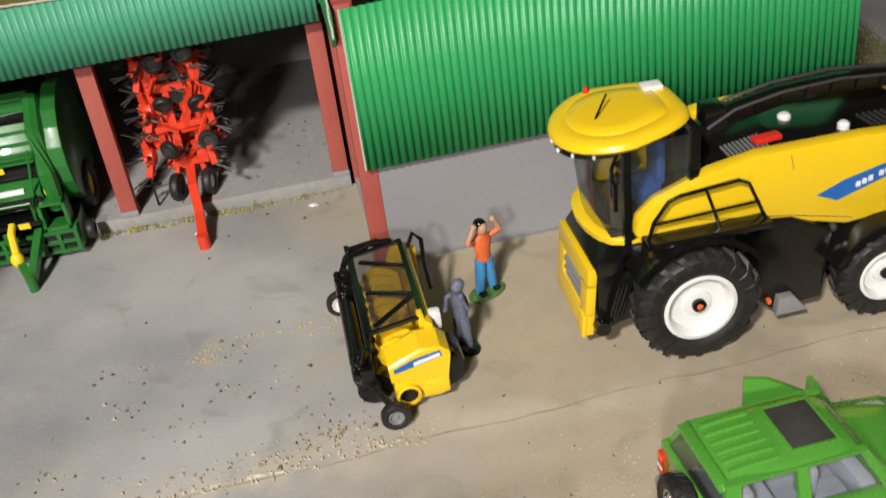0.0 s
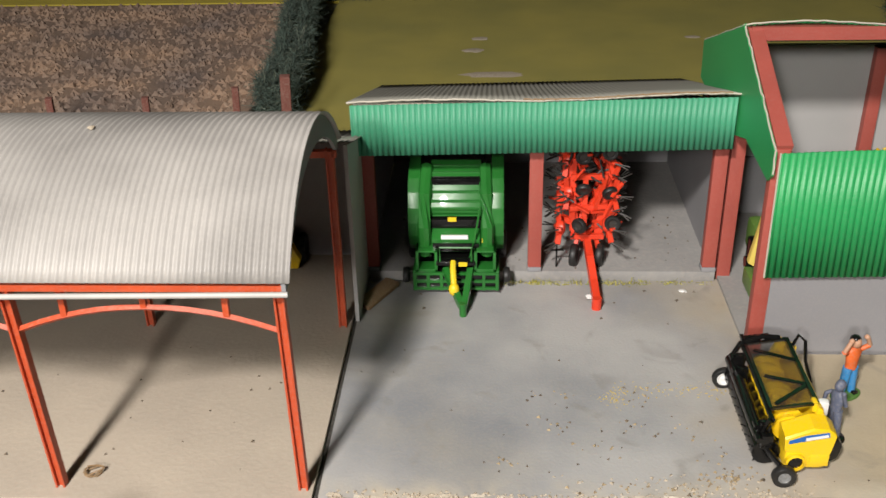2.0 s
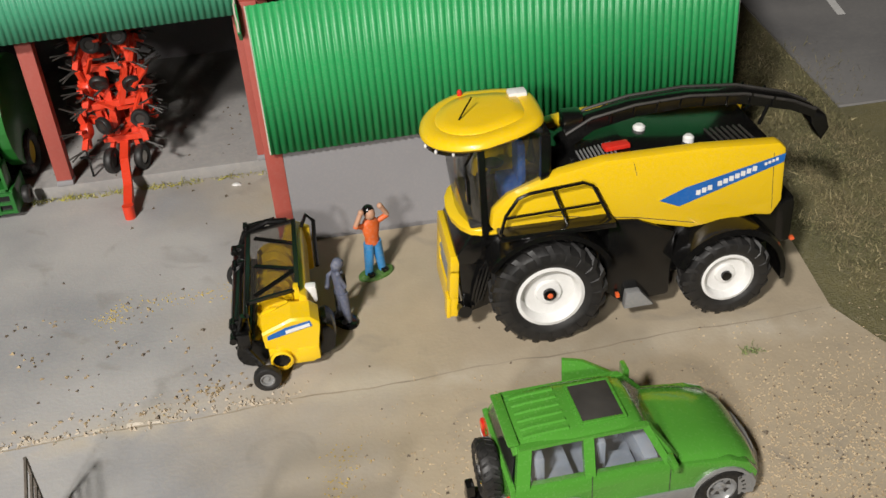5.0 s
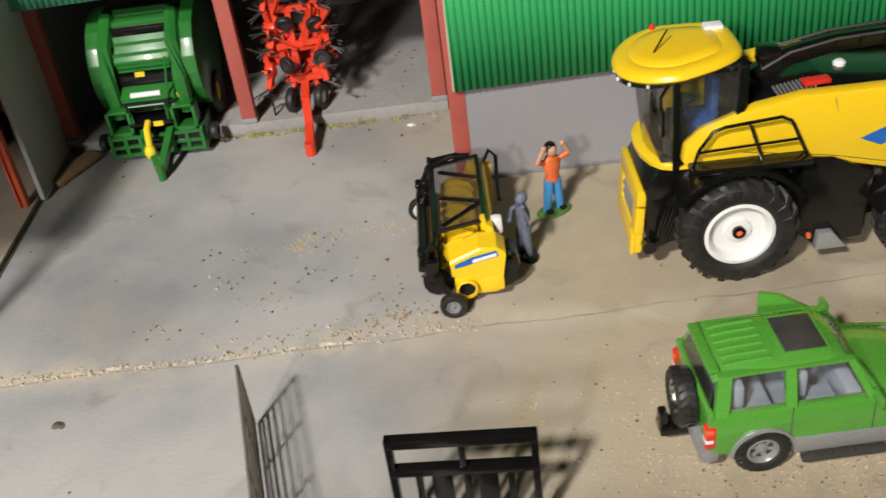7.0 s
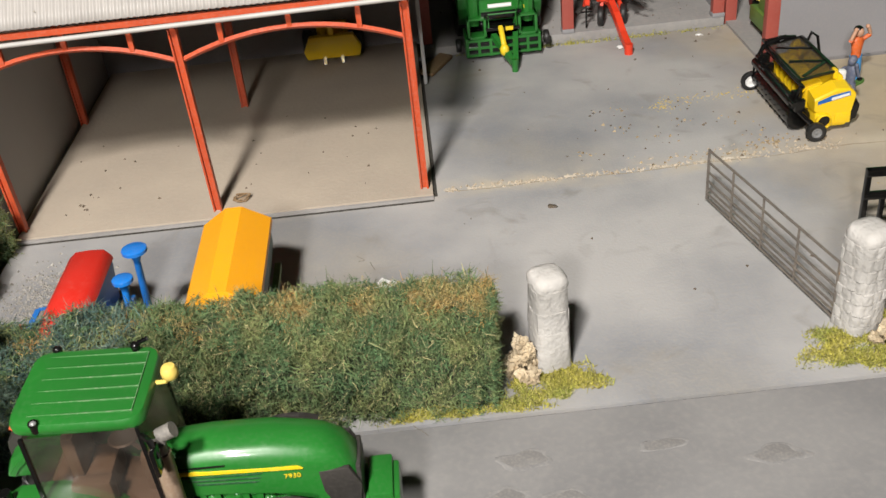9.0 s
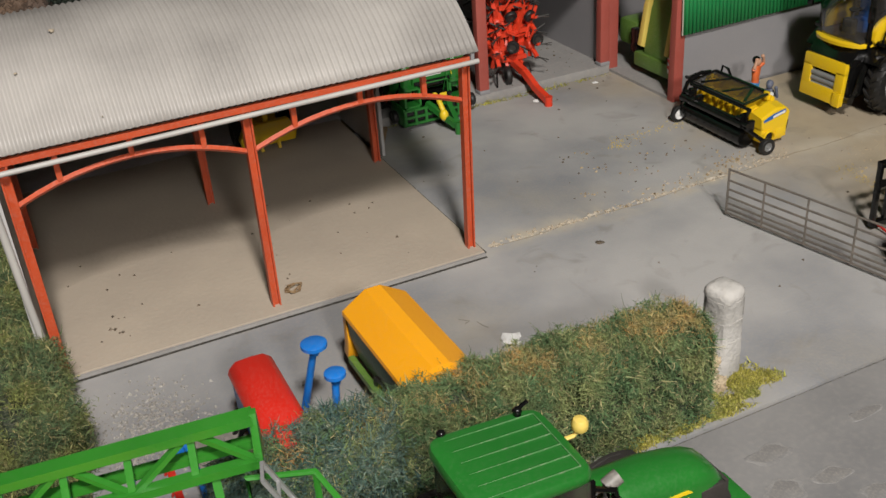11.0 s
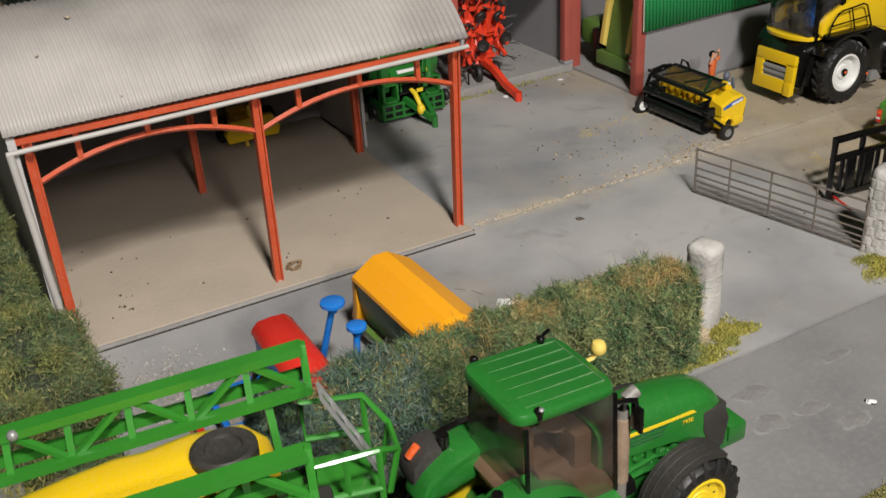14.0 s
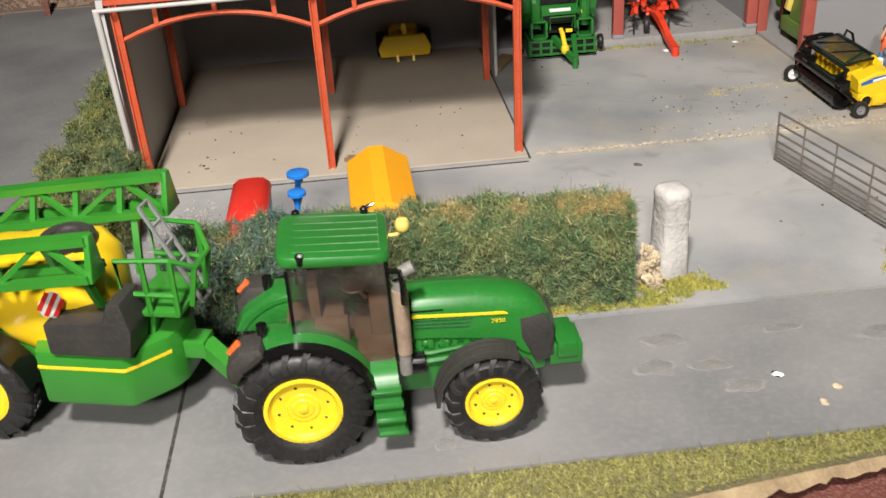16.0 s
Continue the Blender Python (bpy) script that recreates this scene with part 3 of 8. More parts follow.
    prism(bm, [(YF - 0.8, 14.9), (YF - 0.8, 16.6), (YR, 21.8), (YB + 0.5, 16.9), (YB + 0.3, 13.6), (YR + 1, 12.9), (57.5, 14.6), (YF, 14.2)], "x", X0 - 0.35, X0 - 0.15)
    gp = part("gable_panel", bm, GREEN_TIN, t, "green gable panel with a frayed white edge")
    rnd2 = random.Random(12)
    for a, b in (((X0 - 0.25, YF - 0.85, 15.0), (X0 - 0.25, YF - 0.8, 16.65)), ((X0 - 0.25, YF - 0.8, 16.65), (X0 - 0.25, YR, 21.85)), ((X0 - 0.25, YR, 21.85), (X0 - 0.25, YB + 0.5, 16.95))):
        bm = bm_new()
        pa, pb = Vector(a), Vector(b)
        n = max(3, int((pb - pa).length / 0.5))
        tube(bm, [pa.lerp(pb, i / n) + Vector((rnd2.uniform(-0.05, 0.05), 0, rnd2.uniform(-0.05, 0.06))) for i in range(n + 1)], 0.07, 5)
        part("frayed_edge", bm, CARD_EDGE, gp, "frayed white card edge")
    bm = bm_new()
    tube(bm, [(X0 - 0.3 + (X1 - X0 + 0.7) * i / 60, YR - 0.45, 22.02 + 0.25 * math.sin(11 * i / 60) + rnd2.uniform(-0.04, 0.05)) for i in range(61)], 0.07, 5)
    part("frayed_edge", bm, CARD_EDGE, t, "frayed white card edge")
    bm = bm_new()
    tube(bm, [(X0 + 0.27, YF - 0.6 + 0.35 * i / 12, 6.9 + 9.4 * i / 12) for i in range(13)], 0.06, 5)
    part("panel_edge", bm, CARD_EDGE, t, "pale cut card edge")
    return t


machinery_shed()

# ---- vehicle materials ----
YELLOW = mat("yellow_plastic", (0.78, 0.515, 0.007), 0.32, second=(0.72, 0.46, 0.006), scale=30, amount=0.4, bump=0.03, dust=0.04, coat=0.2)
BLACK = mat("black_plastic", (0.004, 0.004, 0.004), 0.17, second=(0.008, 0.0075, 0.007), scale=40, amount=0.6, bump=0.008, dust=0.002)
GREY_BLACK = mat("dusty_black_plastic", (0.024, 0.022, 0.02), 0.55, second=(0.042, 0.038, 0.033), scale=30, amount=0.7, bump=0.04, dust=0.015)
RUBBER = mat("rubber", (0.009, 0.009, 0.009), 0.5, second=(0.018, 0.017, 0.016), scale=70, amount=0.8, bump=0.12, dust=0.03, dust_colour=(0.14, 0.125, 0.105))
WHITE_RIM = mat("white_rim", (0.72, 0.72, 0.70), 0.4, scale=60, amount=0.25, bump=0.05, dust=0.05)
TRACTOR_GREEN = mat("tractor_green", (0.016, 0.15, 0.02), 0.36, second=(0.012, 0.105, 0.016), scale=24, amount=0.6, bump=0.03, dust=0.012, coat=0.3)
WORN_GREEN = mat("worn_green_edge", (0.08, 0.22, 0.075), 0.6, scale=200, amount=1.0, dust=0.2)
LIGHT_GREEN = mat("bright_green_plastic", (0.03, 0.205, 0.02), 0.34, second=(0.022, 0.155, 0.016), scale=24, amount=0.6, bump=0.03, dust=0.012, coat=0.3)
RIM_YELLOW = mat("rim_yellow", (0.78, 0.56, 0.01), 0.45, second=(0.66, 0.45, 0.01), scale=60, amount=0.4, bump=0.1, dust=0.08)
CAR_GREEN = mat("car_green", (0.075, 0.28, 0.033), 0.24, second=(0.062, 0.23, 0.028), scale=20, amount=0.4, bump=0.01, dust=0.012, coat=0.7)
SILVER = mat("silver_grey_plastic", (0.27, 0.275, 0.275), 0.36, metal=0.3, scale=40, amount=0.5, bump=0.06)
CHROME = mat("chrome", (0.6, 0.6, 0.6), 0.25, metal=1.0, scale=60, bump=0.03)
GREY_SEAT = mat("grey_interior", (0.27, 0.31, 0.38), 0.6, scale=60)
BROWN_SEAT = mat("brown_interior", (0.15, 0.09, 0.055), 0.5, second=(0.10, 0.06, 0.04), scale=20, amount=0.5, bump=0.04, dust=0.02)
RED_PLASTIC = mat("red_plastic", (0.60, 0.022, 0.012), 0.4, second=(0.5, 0.018, 0.01), scale=40, amount=0.4, bump=0.05, dust=0.04)
TEDDER_RED = mat("orange_red_plastic", (0.68, 0.045, 0.014), 0.4, second=(0.56, 0.035, 0.012), scale=40, amount=0.4, bump=0.05, dust=0.03)
BLUE_PLASTIC = mat("blue_plastic", (0.008, 0.16, 0.55), 0.4, second=(0.008, 0.13, 0.45), scale=40, amount=0.4, bump=0.05, dust=0.04)
ORANGE = mat("orange_plastic", (0.86, 0.37, 0.008), 0.4, second=(0.80, 0.32, 0.008), scale=20, amount=0.5, bump=0.05, dust=0.03)
LAMP_ORANGE = mat("amber_lens", (0.8, 0.12, 0.02), 0.3, scale=60)
DECAL_BLUE = mat("blue_decal", (0.01, 0.12, 0.42), 0.35, scale=60, dust=0.03)
WHITE_PLASTIC = mat("white_plastic", (0.75, 0.75, 0.73), 0.4, scale=60, amount=0.3)
SMOKE_GLASS = glass_mat("smoked_glass", (0.62, 0.63, 0.62), 0.85, 0.03)
TRACTOR_GLASS = glass_mat("brownish_glass", (0.74, 0.67, 0.60), 0.62, 0.045)
CLEAR_GLASS = glass_mat("clear_glass", (0.9, 0.91, 0.91), 0.97)
DARK_GREEN = mat("dark_green_plastic", (0.012, 0.075, 0.025), 0.45, scale=30, dust=0.06)
OLIVE_GREEN = mat("olive_green_plastic", (0.10, 0.20, 0.03), 0.45, scale=30, dust=0.08)
PALE_YELLOW = mat("pale_yellow_plastic", (0.66, 0.50, 0.11), 0.5, second=(0.6, 0.42, 0.07), scale=30, dust=0.05)


def wheel(t, x, y, r, w, rim, out, rim_r=0.56, lugs=22, hub=None, name="tyre", lug_h=0.16, z=None):
    """A tyre with chevron lugs, its rim and hub. out: +1 or -1, the side on which the rim's face lies."""
    z = r if z is None else z
    bm = bm_new()
    R, h = r - lug_h, w / 2
    rr = r * rim_r
    prof = [(rr, -h * 0.72), (rr + 0.1 * r, -h * 0.95), (R - 0.2 * r, -h), (R - 0.06 * r, -h * 0.93), (R, -h * 0.7), (R + 0.02 * r, 0), (R, h * 0.7), (R - 0.06 * r, h * 0.93), (R - 0.2 * r, h), (rr + 0.1 * r, h * 0.95), (rr, h * 0.72)]
    lathe(bm, prof + prof[:1], (0, 0, 0), "y", 40, caps=False)
    da, th = 0.9 * 2 * math.pi / lugs, 0.20 * 2 * math.pi / lugs

    def lug(target, a, side):
        ring = []
        for s, yy in ((0.0, 0.02 * h * side), (0.6, 0.66 * h * side), (1.0, 1.02 * h * side)):
            ro = r if s < 0.9 else r - 0.16 * r
            ri = R - 0.02 * r if s < 0.9 else R - 0.24 * r
            aa = a + da * s * 0.75
            ring.append([(math.cos(aa + w) * q, yy, math.sin(aa + w) * q) for w, q in ((-th, ri), (-th * 0.8, ro), (th * 0.8, ro), (th, ri))])
        loft(target, ring)

    spots = [(2 * math.pi * (k + (0.5 if side > 0 else 0)) / lugs, side) for k in range(lugs if lug_h > 0.04 else 0) for side in (-1, 1)]
    for a, side in spots if r < 2.4 else ():
        lug(bm, a, side)
    ty = part(name, bm, RUBBER, t, "black rubber tyre with chevron lugs" if lug_h > 0.04 else "black rubber tyre", at=(x, y, z))
    for side in (-1, 1) if r >= 2.4 else ():
        # single lugs on one shared mesh
        lb = bm_new()
        lug(lb, 0.0, side)
        one = None
        for a, sd in spots:
            if sd != side:
                continue
            if one is None:
                one = ob = part("lug", lb, RUBBER, ty)
            else:
                ob = new("lug", one.data)
                ob.parent = ty
                tagged(ob)
            ob.rotation_euler = (0, -a, 0)
    bm = bm_new()
    o = out
    flat = r > 1.9 and rim is RIM_YELLOW
    prof = [(rr + 0.02 * r, -o * h * 0.6), (rr + 0.03 * r, o * h * 0.80), (rr - 0.03 * r, o * h * 0.84), (rr * 0.86, o * h * 0.7), (rr * 0.80, o * h * 0.30), (rr * 0.42, o * h * 0.22), (rr * 0.38, o * h * 0.42), (rr * 0.26, o * h * 0.46), (0.001, o * h * 0.46)]
    if flat:
        prof = prof[:3] + [(rr * 0.9, o * h * 0.66), (rr * 0.85, o * h * 0.52), (rr * 0.46, o * h * 0.46), (rr * 0.43, o * h * 0.53), (rr * 0.3, o * h * 0.53), (rr * 0.27, o * h * 0.58), (0.001, o * h * 0.58)]
    lathe(bm, prof, (0, 0, 0), "y", 32)
    rm = part("rim", bm, rim, ty)
    bm = bm_new()
    k = 0.13 if flat else 0.2
    lathe(bm, [(rr * k, o * h * 0.42), (rr * k, o * h * 0.66), (rr * k * 0.6, o * h * 0.7), (0.001, o * h * 0.7)], (0, 0, 0), "y", 14)
    part("hub", bm, hub or rim, ty)
    if r > 1.9 and rim is not WHITE_RIM:
        for k in range(8):
            a = 2 * math.pi * k / 8 + 0.2
            bm = bm_new()
            lathe(bm, [(0.075, o * h * 0.4), (0.075, o * h * 0.52), (0.001, o * h * 0.53)], (math.cos(a) * rr * 0.68, 0, math.sin(a) * rr * 0.68), "y", 6)
            part("wheel_bolt", bm, GREY_BLACK, ty, "dark wheel bolt")
    return ty


# ---- forage harvester ----
def forage_harvester():
    t = thing("forage_harvester", "yellow and black toy forage harvester with white wheels", "harvester", 16.9, 41.0, 0, 179.3)
    for s in (1, -1):
        wheel(t, 0, s * 3.75, 3.2, 1.95, WHITE_RIM, s, 0.56, 20, BLACK, lug_h=0.2)
        wheel(t, -10.1, s * 3.5, 2.55, 1.7, WHITE_RIM, s, 0.56, 18, BLACK, lug_h=0.17)
    for s in (1, -1):
        bm = bm_new()
        lathe(bm, [(0.16, s * 4.36), (0.16, s * 4.46), (0.1, s * 4.5), (0.001, s * 4.5)], (0, 0, 3.2), "y", 12)
        part("hub_cap", bm, LAMP_ORANGE, t, "orange hub cap")
    # chassis
    bm = bm_new()
    prism(bm, [(3.4, 2.0), (3.6, 5.8), (0.5, 7.0), (-6, 6.2), (-13.4, 6.2), (-13.6, 3.6), (-8, 2.4), (-2, 1.6)], "y", -2.6, 2.6, 0.2)
    part("chassis", bm, BLACK, t, "black underbody")
    # side panels
    for s in (1, -1):
        bm = bm_new()
        pts = [(2.9, 7.3), (2.75, 8.1), (1.9, 8.9), (-0.9, 10.0), (-3.2, 10.4), (-8.5, 10.4), (-12.6, 10.15), (-13.0, 9.8), (-13.1, 6.6), (-12.6, 5.7), (-11.6, 5.9), (-8.0, 5.6), (-5.0, 6.4), (-1.0, 7.0), (2.6, 6.9)]
        y0, y1 = (2.5, 3.35) if s > 0 else (-3.35, -2.5)
        prism(bm, pts, "y", y0, y1, 0.22)
        sp = part("side_panel", bm, YELLOW, t, "yellow side panel")
        bm = bm_new()
        a = s * 3.36
        pts = [(-6.2, 7.35), (-7.3, 6.85), (-12.9, 8.75), (-12.95, 9.25), (-7.6, 7.95)]
        prism(bm, [(x, z + 0.25) for x, z in pts], "y", a - 0.01, a + 0.012)
        part("decal", bm, DECAL_BLUE, sp, "blue swoosh decal")
        for p0, p1 in (((-0.2, 7.55), (-5.0, 6.75)), ((-5.0, 6.75), (-8.2, 5.95)), ((-4.7, 10.1), (-4.9, 9.3)), ((-12.3, 9.6), (-12.55, 6.2))):
            bm = bm_new()
            beam(bm, (p0[0], s * 3.352, p0[1]), (p1[0], s * 3.352, p1[1]), 0.02, 0.04)
            part("seam", bm, DARK_GAP, sp)
        bm = bm_new()
        for i in range(10):
            xx = -8.3 - i * 0.31 - (0.22 if i > 2 else 0)
            zz = 7.66 + (-xx - 8.3) * 0.335
            box(bm, xx - 0.13, xx + 0.12, a + 0.012, a + 0.02, zz, zz + 0.3)
        for i in range(4):
            xx = -11.9 - i * 0.2
            zz = 7.72 + (-xx - 8.3) * 0.335
            box(bm, xx - 0.08, xx + 0.07, a + 0.012, a + 0.02, zz, zz + 0.17)
        part("lettering", bm, WHITE_PLASTIC, sp, "white trade lettering as bars", kind="stuff", smooth=0)
        # rear mudguard
        bm = bm_new()
        ring = []
        for i in range(15):
            a = math.radians(-8 + 166 * i / 14)
            c, sn = math.cos(a), math.sin(a)
            r0, r1 = 3.0, 3.35
            ring.append([(-10.1 - c * r0, s * 2.4, 2.6 + sn * r0), (-10.1 - c * r1, s * 2.4, 2.6 + sn * r1), (-10.1 - c * r1, s * 4.0, 2.6 + sn * r1), (-10.1 - c * (r1 - 0.12), s * 4.4, 2.6 + sn * (r1 - 0.14)), (-10.1 - c * (r0 - 0.1), s * 4.5, 2.6 + sn * (r0 - 0.1)), (-10.1 - c * r0, s * 4.3, 2.6 + sn * r0)])
        loft(bm, ring)
        part("rear_mudguard", bm, BLACK, t, "glossy black mudguard")
        # platform over the front wheel
        bm = bm_new()
        ring = []
        for i in range(13):
            a = math.radians(28 + 120 * i / 12)
            c, sn = math.cos(a), math.sin(a)
            r0, r1 = 3.5, 3.8
            ring.append([(-c * r0, s * 2.4, 3.3 + sn * r0), (-c * r1, s * 2.4, 3.3 + sn * r1), (-c * r1, s * 4.5, 3.3 + sn * r1), (-c * r0, s * 4.5, 3.3 + sn * r0)])
        loft(bm, ring)
        box(bm, -3.6, 2.6, min(s * 2.4, s * 4.3), max(s * 2.4, s * 4.3), 6.9, 7.25, 0.08)
        part("front_platform", bm, BLACK, t, "black platform over the front wheel")
        bm = bm_new()
        prism(bm, [(-3.4, 6.9), (-3.3, 2.2), (-4.3, 1.3), (-7.0, 1.5), (-7.2, 5.6), (-5, 6.7)], "y", min(s * 2.6, s * 3.5), max(s * 2.6, s * 3.5), 0.2)
        part("side_skirt", bm, BLACK, t, "glossy black skirt between the wheels")
        bm = bm_new()
        prism(bm, [(-4.3, 1.25), (-6.0, 1.3), (-5.2, 2.3), (-4.4, 2.3)], "y", min(s * 3.5, s * 4.0), max(s * 3.5, s * 4.0), 0.05)
        part("step", bm, SILVER, t, "grey chequered step")
        bm = bm_new()
        box(bm, -4.05, -3.85, min(s * 3.6, s * 3.9), max(s * 3.6, s * 3.9), 2.0, 2.25, 0.04)
        part("side_lamp", bm, LAMP_ORANGE, t, "amber side lamp")
        # handrail
        bm = bm_new()
        y = s * 3.9
        tube(bm, [(2.5, y, 7.1), (2.2, y, 8.2), (1.5, y, 9.2), (0.9, y, 9.4), (-1.9, y, 9.65), (-2.4, y, 9.4), (-3.4, y, 7.2)], 0.09, 6)
        tube(bm, [(2.2, y, 8.1), (-3.0, y, 8.3)], 0.075, 6)
        tube(bm, [(-0.3, y, 9.5), (-1.1, y, 7.2)], 0.075, 6)
        part("handrail", bm, BLACK, t, "black tubular handrail")
    # deck
    bm = bm_new()
    prism(bm, [(-0.6, 9.2), (-1.2, 9.6), (-4.8, 10.2), (-12.5, 9.85), (-12.6, 9.0), (-0.6, 8.6)], "y", -2.5, 2.5, 0.05)
    part("deck", bm, BLACK, t, "black engine deck")
    bm = bm_new()
    for i in range(10):
        beam(bm, (-2.3 - i * 0.2, 0.9, 9.85 + i * 0.035), (-2.3 - i * 0.2, 2.3, 9.85 + i * 0.035), 0.07, 0.1)
    part("grille", bm, SILVER, t, "grey slatted deck grille", kind="stuff")
    bm = bm_new()
    for i in range(7):
        beam(bm, (-9.5 - i * 0.32, 0.6, 10.05), (-9.7 - i * 0.32, 2.3, 9.98), 0.08, 0.1)
    part("rear_grille", bm, GREY_BLACK, t, "black rear slats", kind="stuff")
    bm = bm_new()
    box(bm, -4.7, -3.3, 1.9, 2.5, 10.25, 10.5, 0.05, Matrix.Rotation(0.1, 4, "Z"))
    part("extinguisher", bm, RED_PLASTIC, t, "red fire extinguisher on the deck")
    for x, y, r in ((-6.1, -0.2, 0.34), (-8.2, 1.7, 0.3)):
        bm = bm_new()
        lathe(bm, [(r, 9.9), (r, 10.3), (r * 0.6, 10.42), (0.001, 10.42)], (x, y, 0), "z", 14)
        part("filler_cap", bm, WHITE_PLASTIC, t, "pale filler cap")
    # tail
    bm = bm_new()
    box(bm, -14.4, -12.9, -2.6, 2.6, 3.2, 6.2, 0.45)
    part("tail_bumper", bm, BLACK, t, "black tail weight")
    for s in (1, -1):
        bm = bm_new()
        box(bm, -14.6, -14.35, s * 2.4 - 0.15, s * 2.4 + 0.15, 3.3, 3.5, 0.04)
        part("tail_lamp", bm, LAMP_ORANGE, t, "amber tail lamp")
    # feeder housing and header frame
    bm = bm_new()
    prism(bm, [(1.6, 2.2), (4.5, 1.3), (4.65, 4.8), (3.6, 5.6), (1.6, 5.6)], "y", -2.5, 2.5, 0.2)
    part("feeder_housing", bm, BLACK, t, "black feeder housing")
    bm = bm_new()
    prism(bm, [(1.6, 5.2), (1.6, 6.5), (3.8, 6.5), (4.75, 5.3), (4.6, 4.7), (3.4, 4.6)], "y", -2.6, 2.6, 0.18)
    part("front_deck", bm, BLACK, t, "black sloping front deck")
    bm = bm_new()
    m = Matrix.Translation((0.85, 0, 0)) @ Matrix.Rotation(-0.08, 4, "Y")
    for b in ((4.1, 4.6, -2.55, 2.55, 3.8, 4.95), (4.1, 4.6, -2.55, 2.55, 0.95, 2.3), (4.1, 4.6, -2.55, -1.5, 2.1, 4.1), (4.1, 4.6, 1.5, 2.55, 2.1, 4.1)):
        box(bm, *b, 0.08, m)
    box(bm, 4.5, 4.75, 1.7, 2.6, 0.9, 2.2, 0.08, m)
    fr = part("header_frame", bm, YELLOW, t, "yellow header mounting frame")
    for i in range(3):
        bm = bm_new()
        rod(bm, (4.9, -1.5, 2.5 + i * 0.55), (4.9, 1.5, 2.5 + i * 0.55), 0.27, seg=12)
        part("feed_roller", bm, SILVER, fr, "grey feed roller")
    bm = bm_new()
    rod(bm, (4.5, 2.5, 1.9), (4.5, 3.1, 1.9), 0.4, seg=14)
    for k in range(4):
        tube(bm, [(4.1 - 0.18 * k, 2.7 + 0.1 * k, 1.9 + 0.2 * k), (3.9 - 0.2 * k, 2.95, 3.2), (3.5 - 0.2 * k, 2.85, 4.5), (2.6, 2.7, 5.5)], 0.11, 6)
    part("drive_hub", bm, BLACK, t, "black drive hub and hose")
    # cab
    bm = bm_new()
    def ring(z, f, b, w, bow):
        pts = [(b, -w, z), (f, -w, z)]
        for i in range(1, 8):
            a = -math.pi / 2 + math.pi * i / 8
            pts.append((f + bow * math.cos(a), w * math.sin(a), z))
        return pts + [(f, w, z), (b, w, z)]
    loft(bm, [ring(6.55, 3.2, 0.2, 2.85, 1.25), ring(6.65, 3.3, 0.0, 2.95, 1.5), ring(6.95, 3.35, 0.0, 2.95, 1.5), ring(7.02, 3.3, 0.0, 2.9, 1.4)])
    part("cab_base", bm, YELLOW, t, "yellow cab base band with lamps")
    bm = bm_new()
    loft(bm, [ring(7.0, 3.05, 0.0, 2.72, 1.25), ring(9.6, 3.3, -0.1, 2.88, 1.3), ring(11.9, 3.25, -0.2, 2.8, 1.2)], caps=False)
    g = part("cab_glass", bm, SMOKE_GLASS, t, "smoked cab glazing")
    g.visible_shadow = False
    for s in (1, -1):
        bm = bm_new()
        beam(bm, (3.15, s * 2.9, 6.6), (3.15, s * 2.85, 12.1), 0.34)
        beam(bm, (0.0, s * 2.9, 6.6), (-0.15, s * 2.85, 12.1), 0.42)
        beam(bm, (3.15, s * 2.92, 7.0), (0.0, s * 2.92, 8.4), 0.3)
        part("cab_pillar", bm, BLACK, t, "black cab pillars")
    bm = bm_new()
    prism(bm, [(-2.9, 6.4), (2.9, 6.4), (2.8, 12.1), (-2.8, 12.1)], "x", -0.5, -0.2, 0.1)
    part("cab_rear", bm, BLACK, t)
    bm = bm_new()
    box(bm, -0.1, 3.9, -2.7, 2.7, 7.01, 7.25, 0.1)
    part("cab_floor", bm, GREY_BLACK, t, "dark cab floor")
    bm = bm_new()
    box(bm, 0.6, 1.9, -0.9, 0.9, 7.2, 8.4, 0.25)
    box(bm, 0.4, 0.9, -0.8, 0.8, 8.2, 10.6, 0.25)
    part("driver_seat", bm, mat("navy_seat", (0.02, 0.10, 0.36), 0.5, scale=60), t, "navy blue driver seat")
    bm = bm_new()
    box(bm, 2.2, 3.0, -0.6, 0.6, 6.6, 8.6, 0.2)
    rod(bm, (2.5, 0, 8.5), (2.1, 0, 9.3), 0.1)
    lathe(bm, [(0.55, 9.25), (0.62, 9.33), (0.55, 9.4)], (2.1, 0, 0), "z", 14)
    part("steering_column", bm, GREY_BLACK, t)
    # roof
    bm = bm_new()
    def rr(z, k):
        pts = []
        for i in range(40):
            a = 2 * math.pi * i / 40
            c, sn = math.cos(a), math.sin(a)
            x = (abs(c) ** (1.0 if c > 0 else 0.42)) * (3.05 if c > 0 else -3.4)
            y = (abs(sn) ** (0.95 if c > 0 else 0.45)) * (1 if sn > 0 else -1) * 3.3
            y *= 1 - 0.3 * max(0.0, -x / 3.4) ** 1.2
            fx = 2.85 + x * k
            pts.append((fx, y * k, z + 0.15 - 0.09 * (fx - 2.0) - 0.02 * max(0.0, fx - 3.0) ** 2))
        return pts
    loft(bm, [rr(11.62, 0.86), rr(11.7, 0.95), rr(11.88, 1.0), rr(12.06, 0.985), rr(12.2, 0.93), rr(12.27, 0.84), rr(12.29, 0.73), rr(12.27, 0.715), rr(12.36, 0.69), rr(12.42, 0.5), rr(12.44, 0.1)])
    rf = part("cab_roof", bm, YELLOW, t, "yellow moulded cab roof with rounded overhanging visor", smooth=50)
    bm = bm_new()
    ring = []
